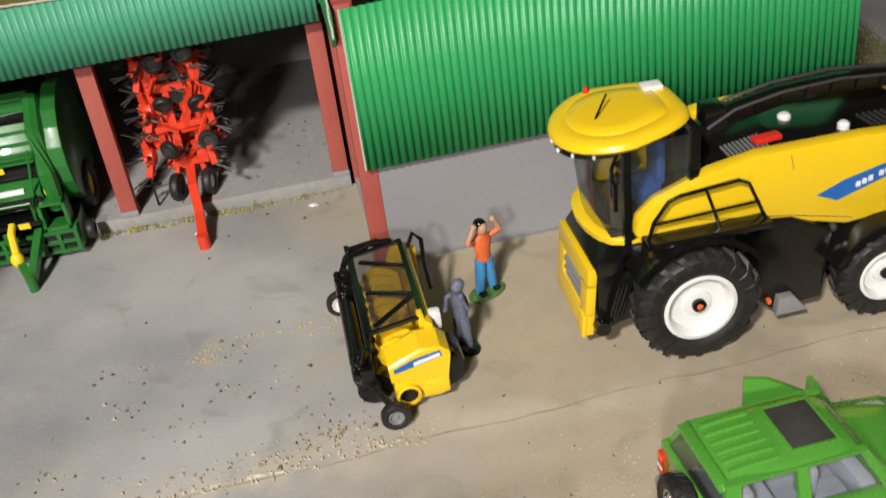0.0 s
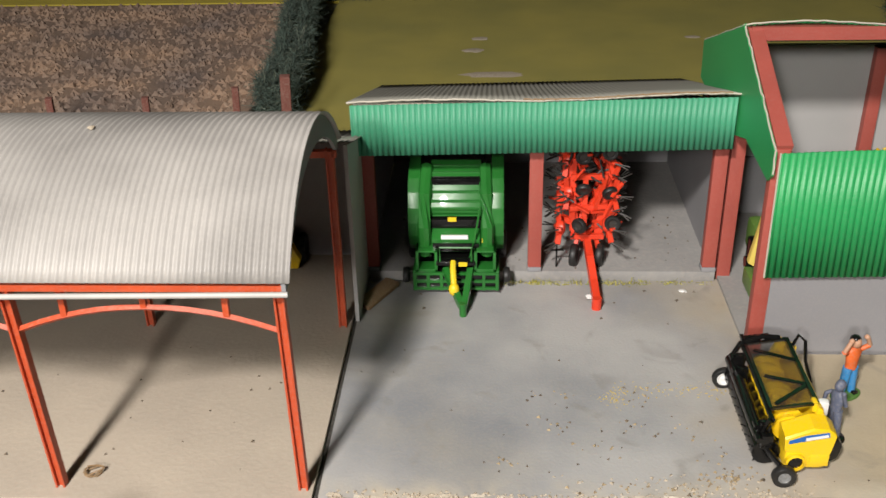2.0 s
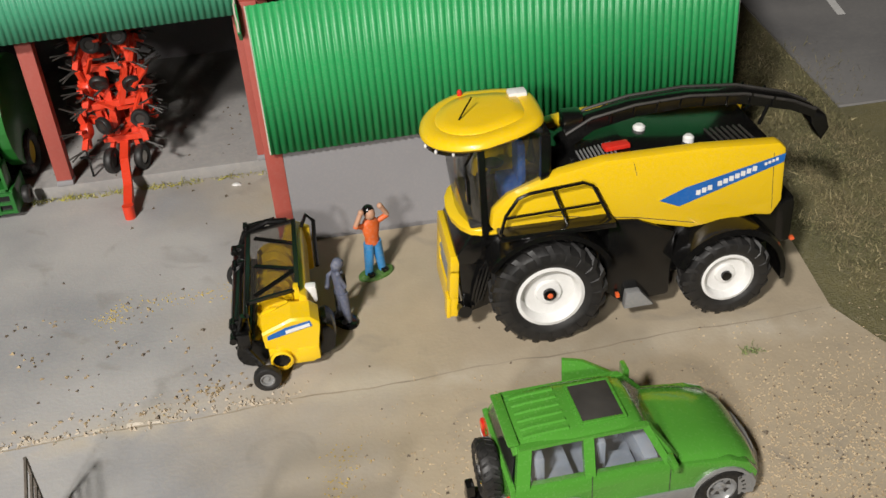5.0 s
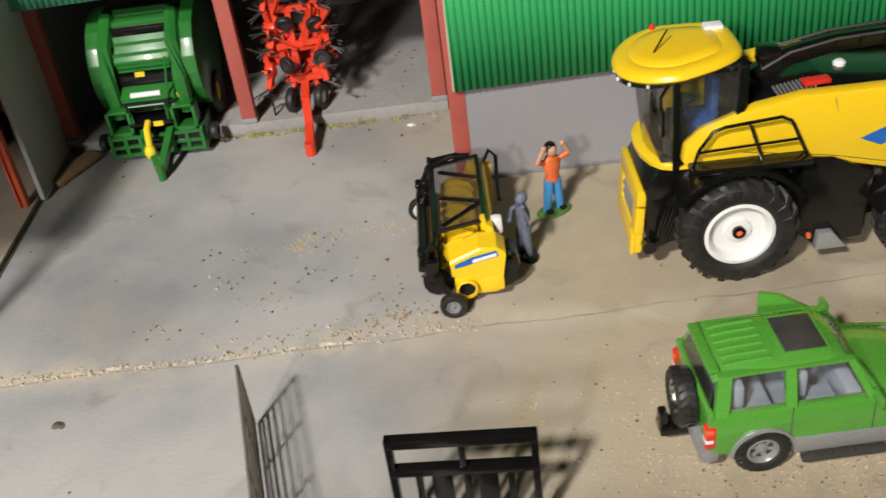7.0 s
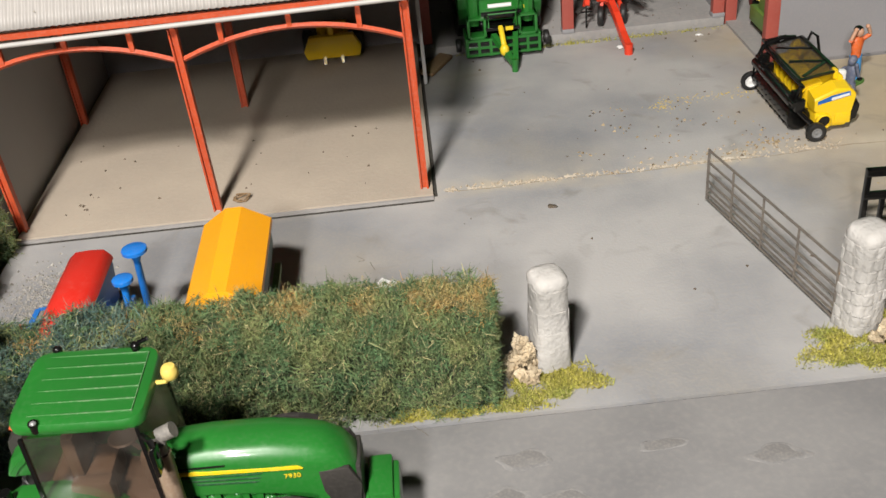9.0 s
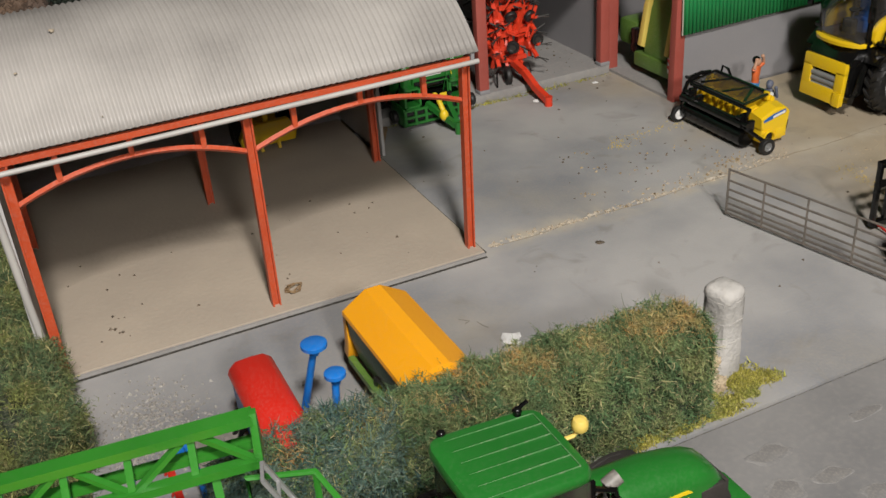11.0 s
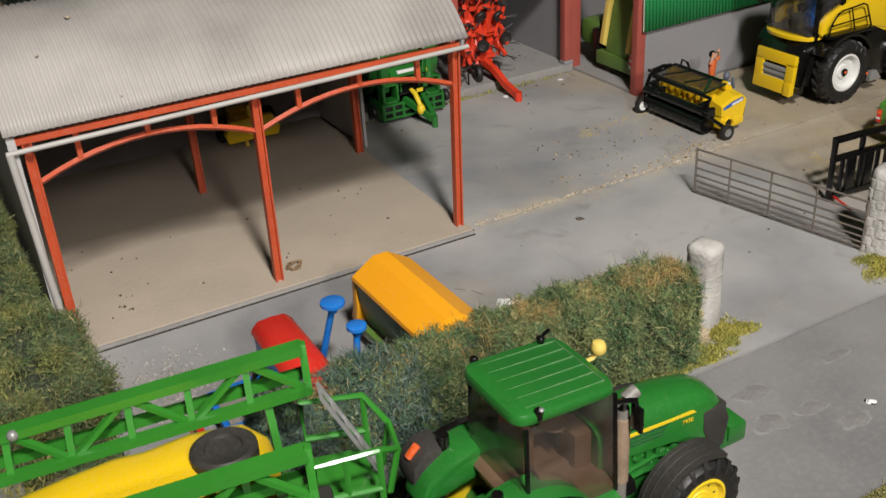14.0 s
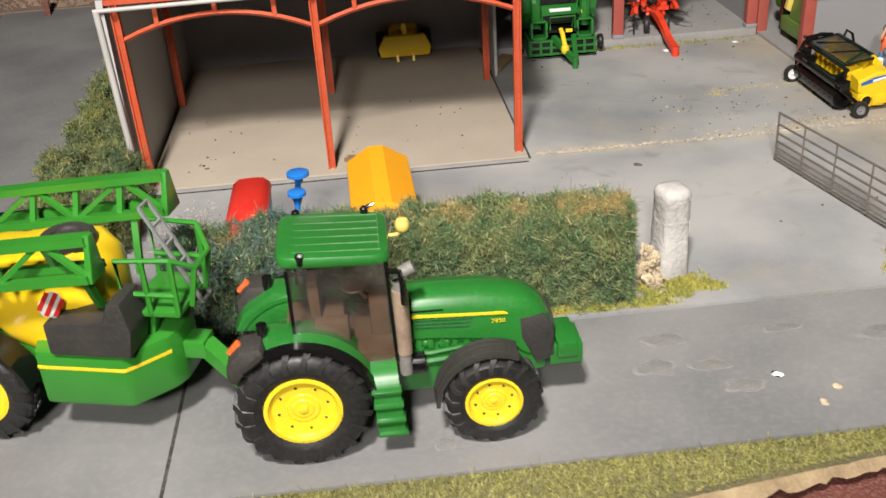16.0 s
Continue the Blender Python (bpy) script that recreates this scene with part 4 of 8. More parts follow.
    for i in range(15):
        a = math.radians(-70 + 10 * i)
        px, py = 2.5 + 3.25 * math.cos(a) ** 0.9, 2.75 * math.sin(a)
        z = 11.62 - 0.09 * (px - 2.0) - 0.02 * max(0.0, px - 3.0) ** 2
        ring.append([(px - 0.25, py * 0.92, z + 0.15), (px, py, z + 0.15), (px - 0.05, py * 0.98, z - 0.18), (px - 0.3, py * 0.9, z - 0.18)])
    loft(bm, ring)
    part("lamp_bar", bm, BLACK, rf, "black lamp bar under the visor")
    for k in range(6):
        a = math.radians(-55 + 22 * k)
        px, py = 2.5 + 3.25 * math.cos(a) ** 0.9, 2.75 * math.sin(a)
        bm = bm_new()
        ball(bm, (px, py, 11.58 - 0.09 * (px - 2.0) - 0.02 * max(0.0, px - 3.0) ** 2), 0.13, 0.7, 1.1, 0.9, 8, 6)
        part("work_lamp", bm, WHITE_PLASTIC, rf, "small round work lamp")
    bm = bm_new()
    tube(bm, [(3.9, 0.6, 12.3), (3.7, 0.5, 12.6), (3.0, -0.3, 13.15)], 0.05, 5)
    part("aerial", bm, BLACK, rf)
    bm = bm_new()
    box(bm, -0.1, 0.9, -1.7, -0.9, 12.45, 12.8, 0.1)
    part("roof_unit", bm, WHITE_PLASTIC, rf, "white roof unit")
    bm = bm_new()
    lathe(bm, [(0.14, 12.0), (0.14, 12.5), (0.1, 12.62), (0.001, 12.62)], (3.3, -2.6, 0), "z", 10)
    part("beacon", bm, RED_PLASTIC, rf, "amber beacon")
    for s in (1, -1):
        bm = bm_new()
        tube(bm, [(3.6, s * 2.9, 11.6), (4.1, s * 3.6, 11.3), (4.1, s * 3.7, 9.9)], 0.09, 6)
        box(bm, 3.95, 4.15, s * 3.7 - 0.35, s * 3.7 + 0.35, 9.3, 10.7, 0.06)
        part("mirror", bm, BLACK, t, "black wing mirror")
    # spout
    path = [(-1.2, 9.2, 0.9), (-1.9, 10.1, 0.75), (-3.3, 10.95, 0.62), (-5.7, 11.45, 0.56), (-8.7, 11.6, 0.54), (-11.8, 11.35, 0.5), (-14.6, 10.6, 0.46), (-16.0, 9.95, 0.42)]
    bm = bm_new()
    ring = []
    for i, (x, z, h) in enumerate(path):
        x2, z2, _ = path[min(i + 1, len(path) - 1)]
        x1, z1, _ = path[max(i - 1, 0)]
        d = Vector((x2 - x1, 0, z2 - z1)).normalized()
        n = Vector((-d.z, 0, d.x)) * -1
        c = Vector((x, -0.4, z))
        w = 0.62
        ring.append([c + n * (h * a) + Vector((0, b * w, 0)) for a, b in ((-0.6, -1), (-0.6, 1), (0.4, 1), (0.6, 0.6), (0.6, -0.6), (0.4, -1))])
    loft(bm, ring)
    sp = part("spout", bm, BLACK, t, "black discharge spout")
    bm = bm_new()
    prism(bm, [(-15.7, 10.2), (-16.7, 9.75), (-17.0, 8.9), (-16.6, 8.2), (-15.9, 9.3)], "y", -1.0, 0.2, 0.1)
    part("spout_flap", bm, BLACK, sp, "black spout flap")
    bm = bm_new()
    for s in (-0.62, 0.62):
        tube(bm, [(x, -0.4 + s, z + h * 0.62) for x, z, h in path[1:]], 0.09, 6)
    part("spout_edge", bm, GREY_BLACK, sp)
    for i in range(9):
        bm = bm_new()
        x = -3.0 - 1.3 * i
        z = 11.62 - 0.028 * (x + 8.0) ** 2 + (0.0 if x > -12 else 0.25)
        beam(bm, (x, -1.08, z - 0.32), (x - 0.1, -1.08, z + 0.3), 0.1, 0.14)
        beam(bm, (x, 0.28, z - 0.32), (x - 0.1, 0.28, z + 0.3), 0.1, 0.14)
        part("spout_rib", bm, BLACK, sp)
    bm = bm_new()
    beam(bm, (-12.6, 0.6, 9.9), (-13.2, 0.2, 10.8), 0.16)
    beam(bm, (-12.6, -1.4, 9.9), (-13.2, -0.9, 10.8), 0.16)
    part("spout_rest", bm, BLACK, t, "black spout rest")
    bm = bm_new()
    rod(bm, (-0.9, -0.4, 9.0), (-1.1, -0.4, 10.2), 1.15, 1.0, 18)
    box(bm, -2.9, -1.8, -1.0, 0.2, 10.6, 11.6, 0.15, None)
    part("spout_turntable", bm, BLACK, t, "black spout turntable")
    return t


forage_harvester()


# ---- pick-up header ----
def pickup_header():
    t = thing("pickup_header", "yellow and black toy pick-up header standing on the concrete", "header", 1.65, 42.5, 0, 0)
    L0, L1 = -4.6, 3.9      # near and far ends along y
    bm = bm_new()
    prism(bm, [(0.9, 0.5), (2.0, 0.7), (2.4, 2.4), (2.25, 4.0), (1.85, 4.25), (1.65, 2.6), (0.6, 1.0)], "y", L0 + 0.8, L1, 0.12)
    part("back_panel", bm, YELLOW, t, "yellow trough back panel")
    bm = bm_new()
    rod(bm, (0.4, L0 + 0.4, 2.4), (0.4, L1, 2.4), 0.6, seg=16)
    au = part("auger", bm, YELLOW, t, "yellow crop auger")
    for s in (-1, 1):
        for k in range(4):
            bm = bm_new()
            ring = []
            for i in range(13):
                a = 2 * math.pi * i / 12 * s
                y = (L0 + 0.6 + k * 1.0 + i / 12) if s > 0 else (L1 - 0.2 - k * 1.0 - i / 12)
                c, sn = math.cos(a), math.sin(a)
                ring.append([(0.4 + c * 0.5, y, 2.4 + sn * 0.5), (0.4 + c * 1.1, y, 2.4 + sn * 1.1), (0.4 + c * 1.1, y + 0.1, 2.4 + sn * 1.1), (0.4 + c * 0.5, y + 0.1, 2.4 + sn * 0.5)])
            loft(bm, ring)
            part("auger_flight", bm, YELLOW, au)
    bm = bm_new()
    rod(bm, (-1.1, L0 + 0.3, 1.1), (-1.1, L1, 1.1), 0.9, seg=18)
    rl = part("tine_reel", bm, BLACK, t, "black tine reel")
    for k in range(16):
        bm = bm_new()
        for a in range(5):
            an = a * 2 * math.pi / 5 + 0.3 * (k % 2)
            beam(bm, (-1.1 + math.cos(an) * 0.7, L0 + 0.5 + k * 0.5, 1.0 + math.sin(an) * 0.7), (-1.1 + math.cos(an + 0.2) * 1.0, L0 + 0.5 + k * 0.5, 1.0 + math.sin(an + 0.2) * 1.0), 0.06)
        part("tine_row", bm, BLACK, rl, kind="stuff")
    # crop guard: mesh frame
    gx0, gx1, gz0, gz1 = -0.95, 1.8, 3.9, 4.35
    gy0, gy1 = L0 + 1.1, L1 - 0.1
    bm = bm_new()
    for y in (gy0, gy1):
        beam(bm, (gx0, y, gz0), (gx1, y, gz1), 0.18)
    beam(bm, (gx0, gy0, gz0), (gx0, gy1, gz0), 0.22)
    beam(bm, (gx1, gy0, gz1), (gx1, gy1, gz1), 0.26)
    for ya, yb in ((gy1 - 0.9, gy1 - 2.6), (gy0 + 3.4, gy0 + 2.0), (gy0 + 0.4, gy0 + 2.0)):
        beam(bm, (gx0 + 0.4, ya, gz0 + 0.1), (gx1, yb, gz1), 0.26, 0.12)
    gd = part("crop_guard", bm, BLACK, t, "black crop guard frame")
    bm = bm_new()
    for i in range(60):
        y = gy0 + i * (gy1 - gy0) / 59
        beam(bm, (gx0, y, gz0), (gx1, y, gz1), 0.022)
    for i in range(26):
        k = i / 25
        beam(bm, (gx0 + (gx1 - gx0) * k, gy0, gz0 + (gz1 - gz0) * k), (gx0 + (gx1 - gx0) * k, gy1, gz0 + (gz1 - gz0) * k), 0.022)
    part("mesh", bm, GREY_BLACK, gd, "fine black guard mesh", kind="stuff")
    bm = bm_new()
    rod(bm, (-1.05, L0 + 0.2, 3.7), (-1.05, L1 - 0.2, 3.7), 0.17, seg=10)
    part("pressure_bar", bm, BLACK, t, "black pressure bar")
    for y, h in ((L1 - 0.9, 3.6), (L1 - 1.9, 3.2), (L0 + 0.5, 3.4), (L0 - 0.3, 3.0)):
        bm = bm_new()
        box(bm, -1.75, -1.0, y - 0.22, y + 0.22, 2.0, h, 0.1)
        rod(bm, (-1.9, y - 0.3, h - 0.3), (-1.9, y + 0.3, h - 0.3), 0.2, seg=10)
        part("bracket", bm, BLACK, t, "black pivot bracket")
    bm = bm_new()
    rod(bm, (-1.7, L0 + 0.1, 2.5), (-1.7, L1 + 0.1, 2.5), 0.42, seg=14)
    part("wind_roller", bm, BLACK, t, "black windguard roller")
    for y in (L0 + 0.1, L1 + 0.1):
        bm = bm_new()
        tube(bm, ([(1.4, y, 4.3), (0.2, y, 4.4)] if y > 0 else []) + [(-1.2, y, 3.8), (-1.8, y, 2.4), (-1.9 + (1.35 if y < 0 else 0), y - (1.3 if y < 0 else 0.1), 1.2)], 0.2, 8)
        part("wheel_arm", bm, BLACK, t, "black curved wheel arm")
    # end housings
    bm = bm_new()
    loft(bm, [[(-0.3, y, z0), (0.9, y, z0 - 0.5), (2.5, y, z0 - 0.45), (2.75, y, z1 - 0.5), (2.3, y, z1 - 0.1), (1.3, y, z1), (-0.35, y, z1 - 0.7)] for y, z0, z1 in ((L0 - 0.6, 2.0, 3.5), (L0 - 0.5, 1.9, 3.65), (L0 + 0.7, 1.9, 3.85), (L0 + 0.95, 2.2, 3.75))])
    eh = part("drive_cover", bm, YELLOW, t, "yellow drive cover", smooth=25)
    bm = bm_new()
    prism(bm, [(-0.1, 2.5), (2.35, 3.05), (2.25, 3.4), (0.9, 3.15), (-0.1, 2.75)], "y", L0 - 0.63, L0 - 0.595)
    part("decal", bm, DECAL_BLUE, eh, "blue and white decal")
    bm = bm_new()
    prism(bm, [(0.9, 2.76), (2.25, 3.07), (2.2, 3.26), (0.9, 2.98)], "y", L0 - 0.645, L0 - 0.63)
    part("lettering", bm, WHITE_PLASTIC, eh, "white lettering bar", smooth=0)
    bm = bm_new()
    box(bm, -0.2, 2.3, L0 - 0.55, L0 + 1.0, 0.55, 1.9, 0.2)
    box(bm, 1.3, 2.55, L0 - 0.65, L0 + 0.4, 0.75, 1.7, 0.15)
    lathe(bm, [(0.62, L0 - 0.4), (0.62, L0 - 0.85), (0.5, L0 - 0.9), (0.5, L0 - 0.7), (0.001, L0 - 0.7)], (0.45, 0, 1.15), "y", 18)
    lc = part("lower_cover", bm, YELLOW, t, "yellow lower drive cover with a round port")
    bm = bm_new()
    rod(bm, (0.45, L0 - 0.73, 1.15), (0.45, L0 - 0.6, 1.15), 0.46, seg=16)
    part("drive_hole", bm, BLACK, lc)
    bm = bm_new()
    box(bm, 1.55, 1.9, L0 + 1.0, L0 + 1.6, 3.7, 4.5, 0.12)
    part("guard_hinge", bm, YELLOW, t, "yellow guard hinge lug")
    bm = bm_new()
    prism(bm, [(0.7, 0.6), (2.6, 0.6), (2.7, 3.6), (1.4, 4.3), (0.6, 2.0)], "y", L1, L1 + 0.5, 0.15)
    part("far_cover", bm, YELLOW, t, "yellow end plate")
    bm = bm_new()
    prism(bm, [(2.5, 0.3), (3.4, 0.6), (3.6, 1.8), (3.1, 2.5), (2.5, 2.2)], "y", L0 + 0.1, L0 + 2.2, 0.35)
    part("gearbox", bm, BLACK, t, "black gearbox housing")
    bm = bm_new()
    box(bm, 2.15, 2.8, L0 + 1.5, L0 + 2.05, 3.0, 4.1, 0.18)
    part("oil_tank", bm, WHITE_PLASTIC, t, "white oil tank")
    bm = bm_new()
    tube(bm, [(2.2, L1 - 0.4, 4.0), (2.6, L1 - 0.2, 4.7), (3.0, L1 - 0.5, 4.4), (2.9, L1 - 1.4, 3.4), (2.9, L1 - 3, 2.8)], 0.13, 6)
    part("hose", bm, BLACK, t, "black hydraulic hose")
    bm = bm_new()
    beam(bm, (-1.1, L1 + 0.2, 4.2), (0.7, L1 + 0.3, 4.4), 0.2)
    beam(bm, (-1.1, L1 - 0.1, 4.2), (-1.1, L1 + 0.5, 4.2), 0.25)
    part("far_bracket", bm, BLACK, t)
    wheel(t, -0.4, L0 - 1.55, 0.74, 0.55, SILVER, -1, 0.5, lug_h=0.0, name="gauge_wheel")
    wheel(t, -2.0, L1 + 0.2, 0.8, 0.5, WHITE_RIM, -1, 0.6, lug_h=0.0, name="gauge_wheel")
    return t


pickup_header()


# ---- toy car ----
def toy_car():
    t = thing("toy_car", "bright green three-door toy off-roader with silver grey sills", "car", 14.0, 25.6, 0, 2.0)
    A, W = 7.1, 2.65
    # lower body with arches
    def arch(cx, r, z0, n=9):
        return [(cx + r * math.cos(math.pi - math.pi * i / n), z0 + r * math.sin(math.pi * i / n)) for i in range(n + 1)]
    for s in (1, -1):
        bm = bm_new()
        low = [(-2.3, 1.5)] + arch(0, 1.25, 1.25) + [(2.2, 1.35), (5.2, 1.35)] + arch(A, 1.25, 1.25) + [(A + 1.6, 1.5), (A + 1.65, 2.0), (A + 1.2, 2.65), (A + 0.3, 3.05), (4.8, 3.4), (4.2, 3.6), (-2.2, 3.65), (-2.45, 2.6)]
        prism(bm, low, "y", s * (W - 0.5) if s > 0 else -W, s * W if s > 0 else -(W - 0.5), 0.16)
        sd = part("body_side", bm, CAR_GREEN, t, "bright green body side")
        bm = bm_new()
        prism(bm, [(1.3, 1.05), (5.7, 1.05), (5.75, 1.85), (1.25, 1.9)], "y", *( (W - 0.3, W + 0.12) if s > 0 else (-W - 0.12, -W + 0.3)), 0.08)
        part("sill", bm, SILVER, sd, "silver grey ribbed sill")
        bm = bm_new()
        box(bm, 1.6, 5.3, *((W + 0.05, W + 0.45) if s > 0 else (-W - 0.45, -W - 0.05)), 0.75, 0.95, 0.05)
        for i in range(8):
            box(bm, 2.2 + i * 0.3, 2.35 + i * 0.3, *((W + 0.1, W + 0.4) if s > 0 else (-W - 0.4, -W - 0.1)), 0.95, 1.02)
        part("side_step", bm, GREY_BLACK, sd, "black and white side step")
        for cx in (0, A):
            bm = bm_new()
            ring = []
            for i in range(11):
                a = math.pi * i / 10
                ring.append([(cx + math.cos(a) * r, s * y, 1.2 + math.sin(a) * r) for r, y in ((1.32, W - 0.3), (1.52, W - 0.3), (1.48, W + 0.1), (1.34, W + 0.12))])
            loft(bm, ring)
            part("wheel_arch", bm, SILVER, sd, "silver grey wheel arch")
        # greenhouse side frame
        bm = bm_new()
        y0, y1 = W, W - 0.9
        fr = [((-1.9, 3.6), (-1.55, 5.55)), ((1.05, 3.6), (1.2, 5.6)), ((4.55, 3.5), (3.7, 5.55))]
        for (a, b), pw in zip(fr, (0.6, 0.46, 0.34)):
            loft(bm, [[(p[0] + dx * pw, s * (yy + dy), p[1]) for dx, dy in ((-0.5, -0.3), (0.5, -0.3), (0.5, 0.0), (-0.5, 0.0))] for p, yy in ((a, y0), (b, y1 + 0.05))])
        beam(bm, (-1.8, s * (y1 - 0.06), 5.5), (3.75, s * (y1 - 0.06), 5.52), 0.3, 0.2)
        part("window_frame", bm, CAR_GREEN, sd)
        bm = bm_new()
        for x0, x1, x2, x3 in ((-2.0, 1.0, 1.1, -1.7), (1.15, 4.45, 3.65, 1.3)):
            pane(bm, [(x0, s * (W - 0.14), 3.7), (x1, s * (W - 0.14), 3.7), (x2, s * (W - 0.88), 5.5), (x3, s * (W - 0.88), 5.5)])
        g = part("side_glass", bm, CLEAR_GLASS, sd, "clear side windows")
        g.visible_shadow = False
        bm = bm_new()
        box(bm, 1.1, 1.14, *((W, W + 0.012) if s > 0 else (-W - 0.012, -W)), 1.6, 3.7)
        box(bm, 4.6, 4.64, *((W, W + 0.012) if s > 0 else (-W - 0.012, -W)), 1.6, 3.6)
        part("door_gap", bm, DARK_GAP, sd, smooth=0)
    bm = bm_new()
    prism(bm, [(-2.35, 1.4), (-2.45, 3.7), (-2.2, 3.8), (-2.2, 1.4)], "y", -W + 0.02, W - 0.02, 0.05)
    part("tailgate", bm, CAR_GREEN, t)
    bm = bm_new()
    pane(bm, [(-2.28, -2.2, 3.75), (-2.28, 2.2, 3.75), (-1.93, 1.62, 5.4), (-1.93, -1.62, 5.4)])
    part("rear_glass", bm, SMOKE_GLASS, t, "dark rear window")
    # bonnet
    bm = bm_new()
    ring = []
    for x, z, w in ((4.6, 3.56, 2.5), (5.4, 3.48, 2.5), (6.8, 3.28, 2.48), (7.9, 2.98, 2.4), (8.6, 2.55, 2.25), (8.95, 2.05, 2.15), (9.0, 1.7, 2.1)):
        ring.append([(x, w * k, z + 0.22 * (1 - k * k) - (0.16 if abs(k) > 0.95 else 0) + (0.06 if 0.3 < abs(k) < 0.7 else 0)) for k in (-1, -0.85, -0.6, -0.35, 0, 0.35, 0.6, 0.85, 1)] + [(x, w * k, z - 0.6) for k in (1, -1)])
    loft(bm, ring)
    part("bonnet", bm, CAR_GREEN, t, "green bonnet with raised centre", smooth=60)
    bm = bm_new()
    ring = []
    for k in (-1, -0.8, -0.4, 0, 0.4, 0.8, 1):
        x = 9.45 - 0.9 * abs(k) ** 2.5
        ring.append([(x - 0.7, k * 2.75, 0.9), (x, k * 2.75, 0.9), (x + 0.1, k * 2.75, 1.5), (x - 0.15, k * 2.75, 2.0), (x - 0.8, k * 2.75, 2.0)])
    loft(bm, ring)
    part("front_bumper", bm, SILVER, t, "silver grey bumper")
    bm = bm_new()
    box(bm, -2.75, -1.9, -2.7, 2.7, 1.0, 1.75, 0.25)
    part("rear_bumper", bm, SILVER, t, "silver grey rear bumper")
    # roof
    bm = bm_new()
    ring = []
    for x, z, w in ((-2.05, 5.45, 1.7), (-1.9, 5.65, 1.8), (0.5, 5.85, 1.84), (2.8, 5.85, 1.8), (3.5, 5.75, 1.74), (3.85, 5.5, 1.66)):
        ring.append([(x, w * k, z - 0.3 * abs(k) ** 5) for k in (-1, -0.96, -0.88, -0.7, -0.35, 0, 0.35, 0.7, 0.88, 0.96, 1)] + [(x, w * k, z - 0.4) for k in (1, -1)])
    loft(bm, ring)
    rf = part("roof", bm, CAR_GREEN, t, "green roof with pressed ribs", smooth=75)
    for i in range(6):
        bm = bm_new()
        y = -1.25 + i * 0.5
        tube(bm, [(-1.5, y, 5.66), (-0.9, y, 5.76), (0.5, y, 5.83)], 0.11, 6)
        part("roof_rib", bm, CAR_GREEN, rf)
    bm = bm_new()
    box(bm, 1.15, 2.95, -1.15, 1.15, 5.78, 5.93, 0.03)
    part("sunroof", bm, mat("sunroof_grey", (0.035, 0.033, 0.03), 0.14, second=(0.11, 0.105, 0.095), scale=30, amount=0.5, bump=0.0, dust=0.0), rf, "dark glazed sunroof")
    bm = bm_new()
    for a in ((1.02, 1.15, -1.28, 1.28), (2.95, 3.08, -1.28, 1.28), (1.15, 2.95, -1.28, -1.15), (1.15, 2.95, 1.15, 1.28)):
        box(bm, *a, 5.78, 5.95, 0.02)
    part("sunroof_frame", bm, CAR_GREEN, rf)
    bm = bm_new()
    box(bm, -2.25, -1.75, -1.65, 1.65, 5.6, 5.8, 0.08)
    part("spoiler", bm, CAR_GREEN, rf)
    bm = bm_new()
    pane(bm, [(4.95, -2.3, 3.6), (4.95, 2.3, 3.6), (3.85, 1.62, 5.45), (3.85, -1.62, 5.45)])
    g = part("windscreen", bm, CLEAR_GLASS, t, "windscreen")
    g.visible_shadow = False
    for s in (1, -1):
        bm = bm_new()
        beam(bm, (4.95, s * 2.3, 3.55), (3.8, s * 1.66, 5.5), 0.22)
        part("screen_pillar", bm, CAR_GREEN, t)
        bm = bm_new()
        box(bm, 4.4, 4.65, s * 3.0 - 0.4, s * 3.0 + 0.4, 3.7, 4.3 + (0.35 if s > 0 else 0), 0.1)
        part("wing_mirror", bm, CAR_GREEN, t, "green wing mirror")
        bm = bm_new()
        box(bm, -2.55, -2.1, s * 2.5 - 0.2, s * 2.5 + 0.22, 1.9, 3.1, 0.06)
        tl = part("tail_lamp", bm, RED_PLASTIC, t, "red and amber tail lamp")
        bm = bm_new()
        box(bm, -2.57, -2.2, s * 2.51 - 0.2, s * 2.51 + 0.23, 2.7, 3.0, 0.04)
        part("amber_lens", bm, LAMP_ORANGE, tl, "amber lens")
        bm = bm_new()
        box(bm, -2.57, -2.2, s * 2.51 - 0.2, s * 2.51 + 0.23, 2.2, 2.42, 0.04)
        part("white_lens", bm, WHITE_PLASTIC, tl, "white reversing lens")
        for x in (0, A):
            ty = wheel(t, x, s * 2.3, 1.28, 0.9, SILVER, s, 0.52, 24, lug_h=0.06)
            # solid black wedges paint the shaded openings between spokes
            for k in range(6):
                a = 2 * math.pi * k / 6 + 0.3
                bm = bm_new()
                prism(bm, [(math.cos(a + da) * rr, math.sin(a + da) * rr) for da, rr in ((-0.12, 0.3), (0.12, 0.3), (0.3, 0.52), (-0.3, 0.52))], "y", *sorted((s * 0.08, s * 0.145)))
                part("rim_slot_shade", bm, GREY_BLACK, ty, "black wedge painting the shade between spokes")
    # opened far door
    bm = bm_new()
    prism(bm, [(0.0, 1.5), (3.4, 1.5), (3.4, 3.6), (1.0, 4.9), (0.0, 5.0)], "y", 0, 0.25, 0.05)
    d = part("open_door", bm, CAR_GREEN, t, "far door left open")
    d.matrix_basis = pose(0.046, 0.0265, 0, 0, 0, -15) @ Matrix.Translation((-0.031, 0.0, 0.0))
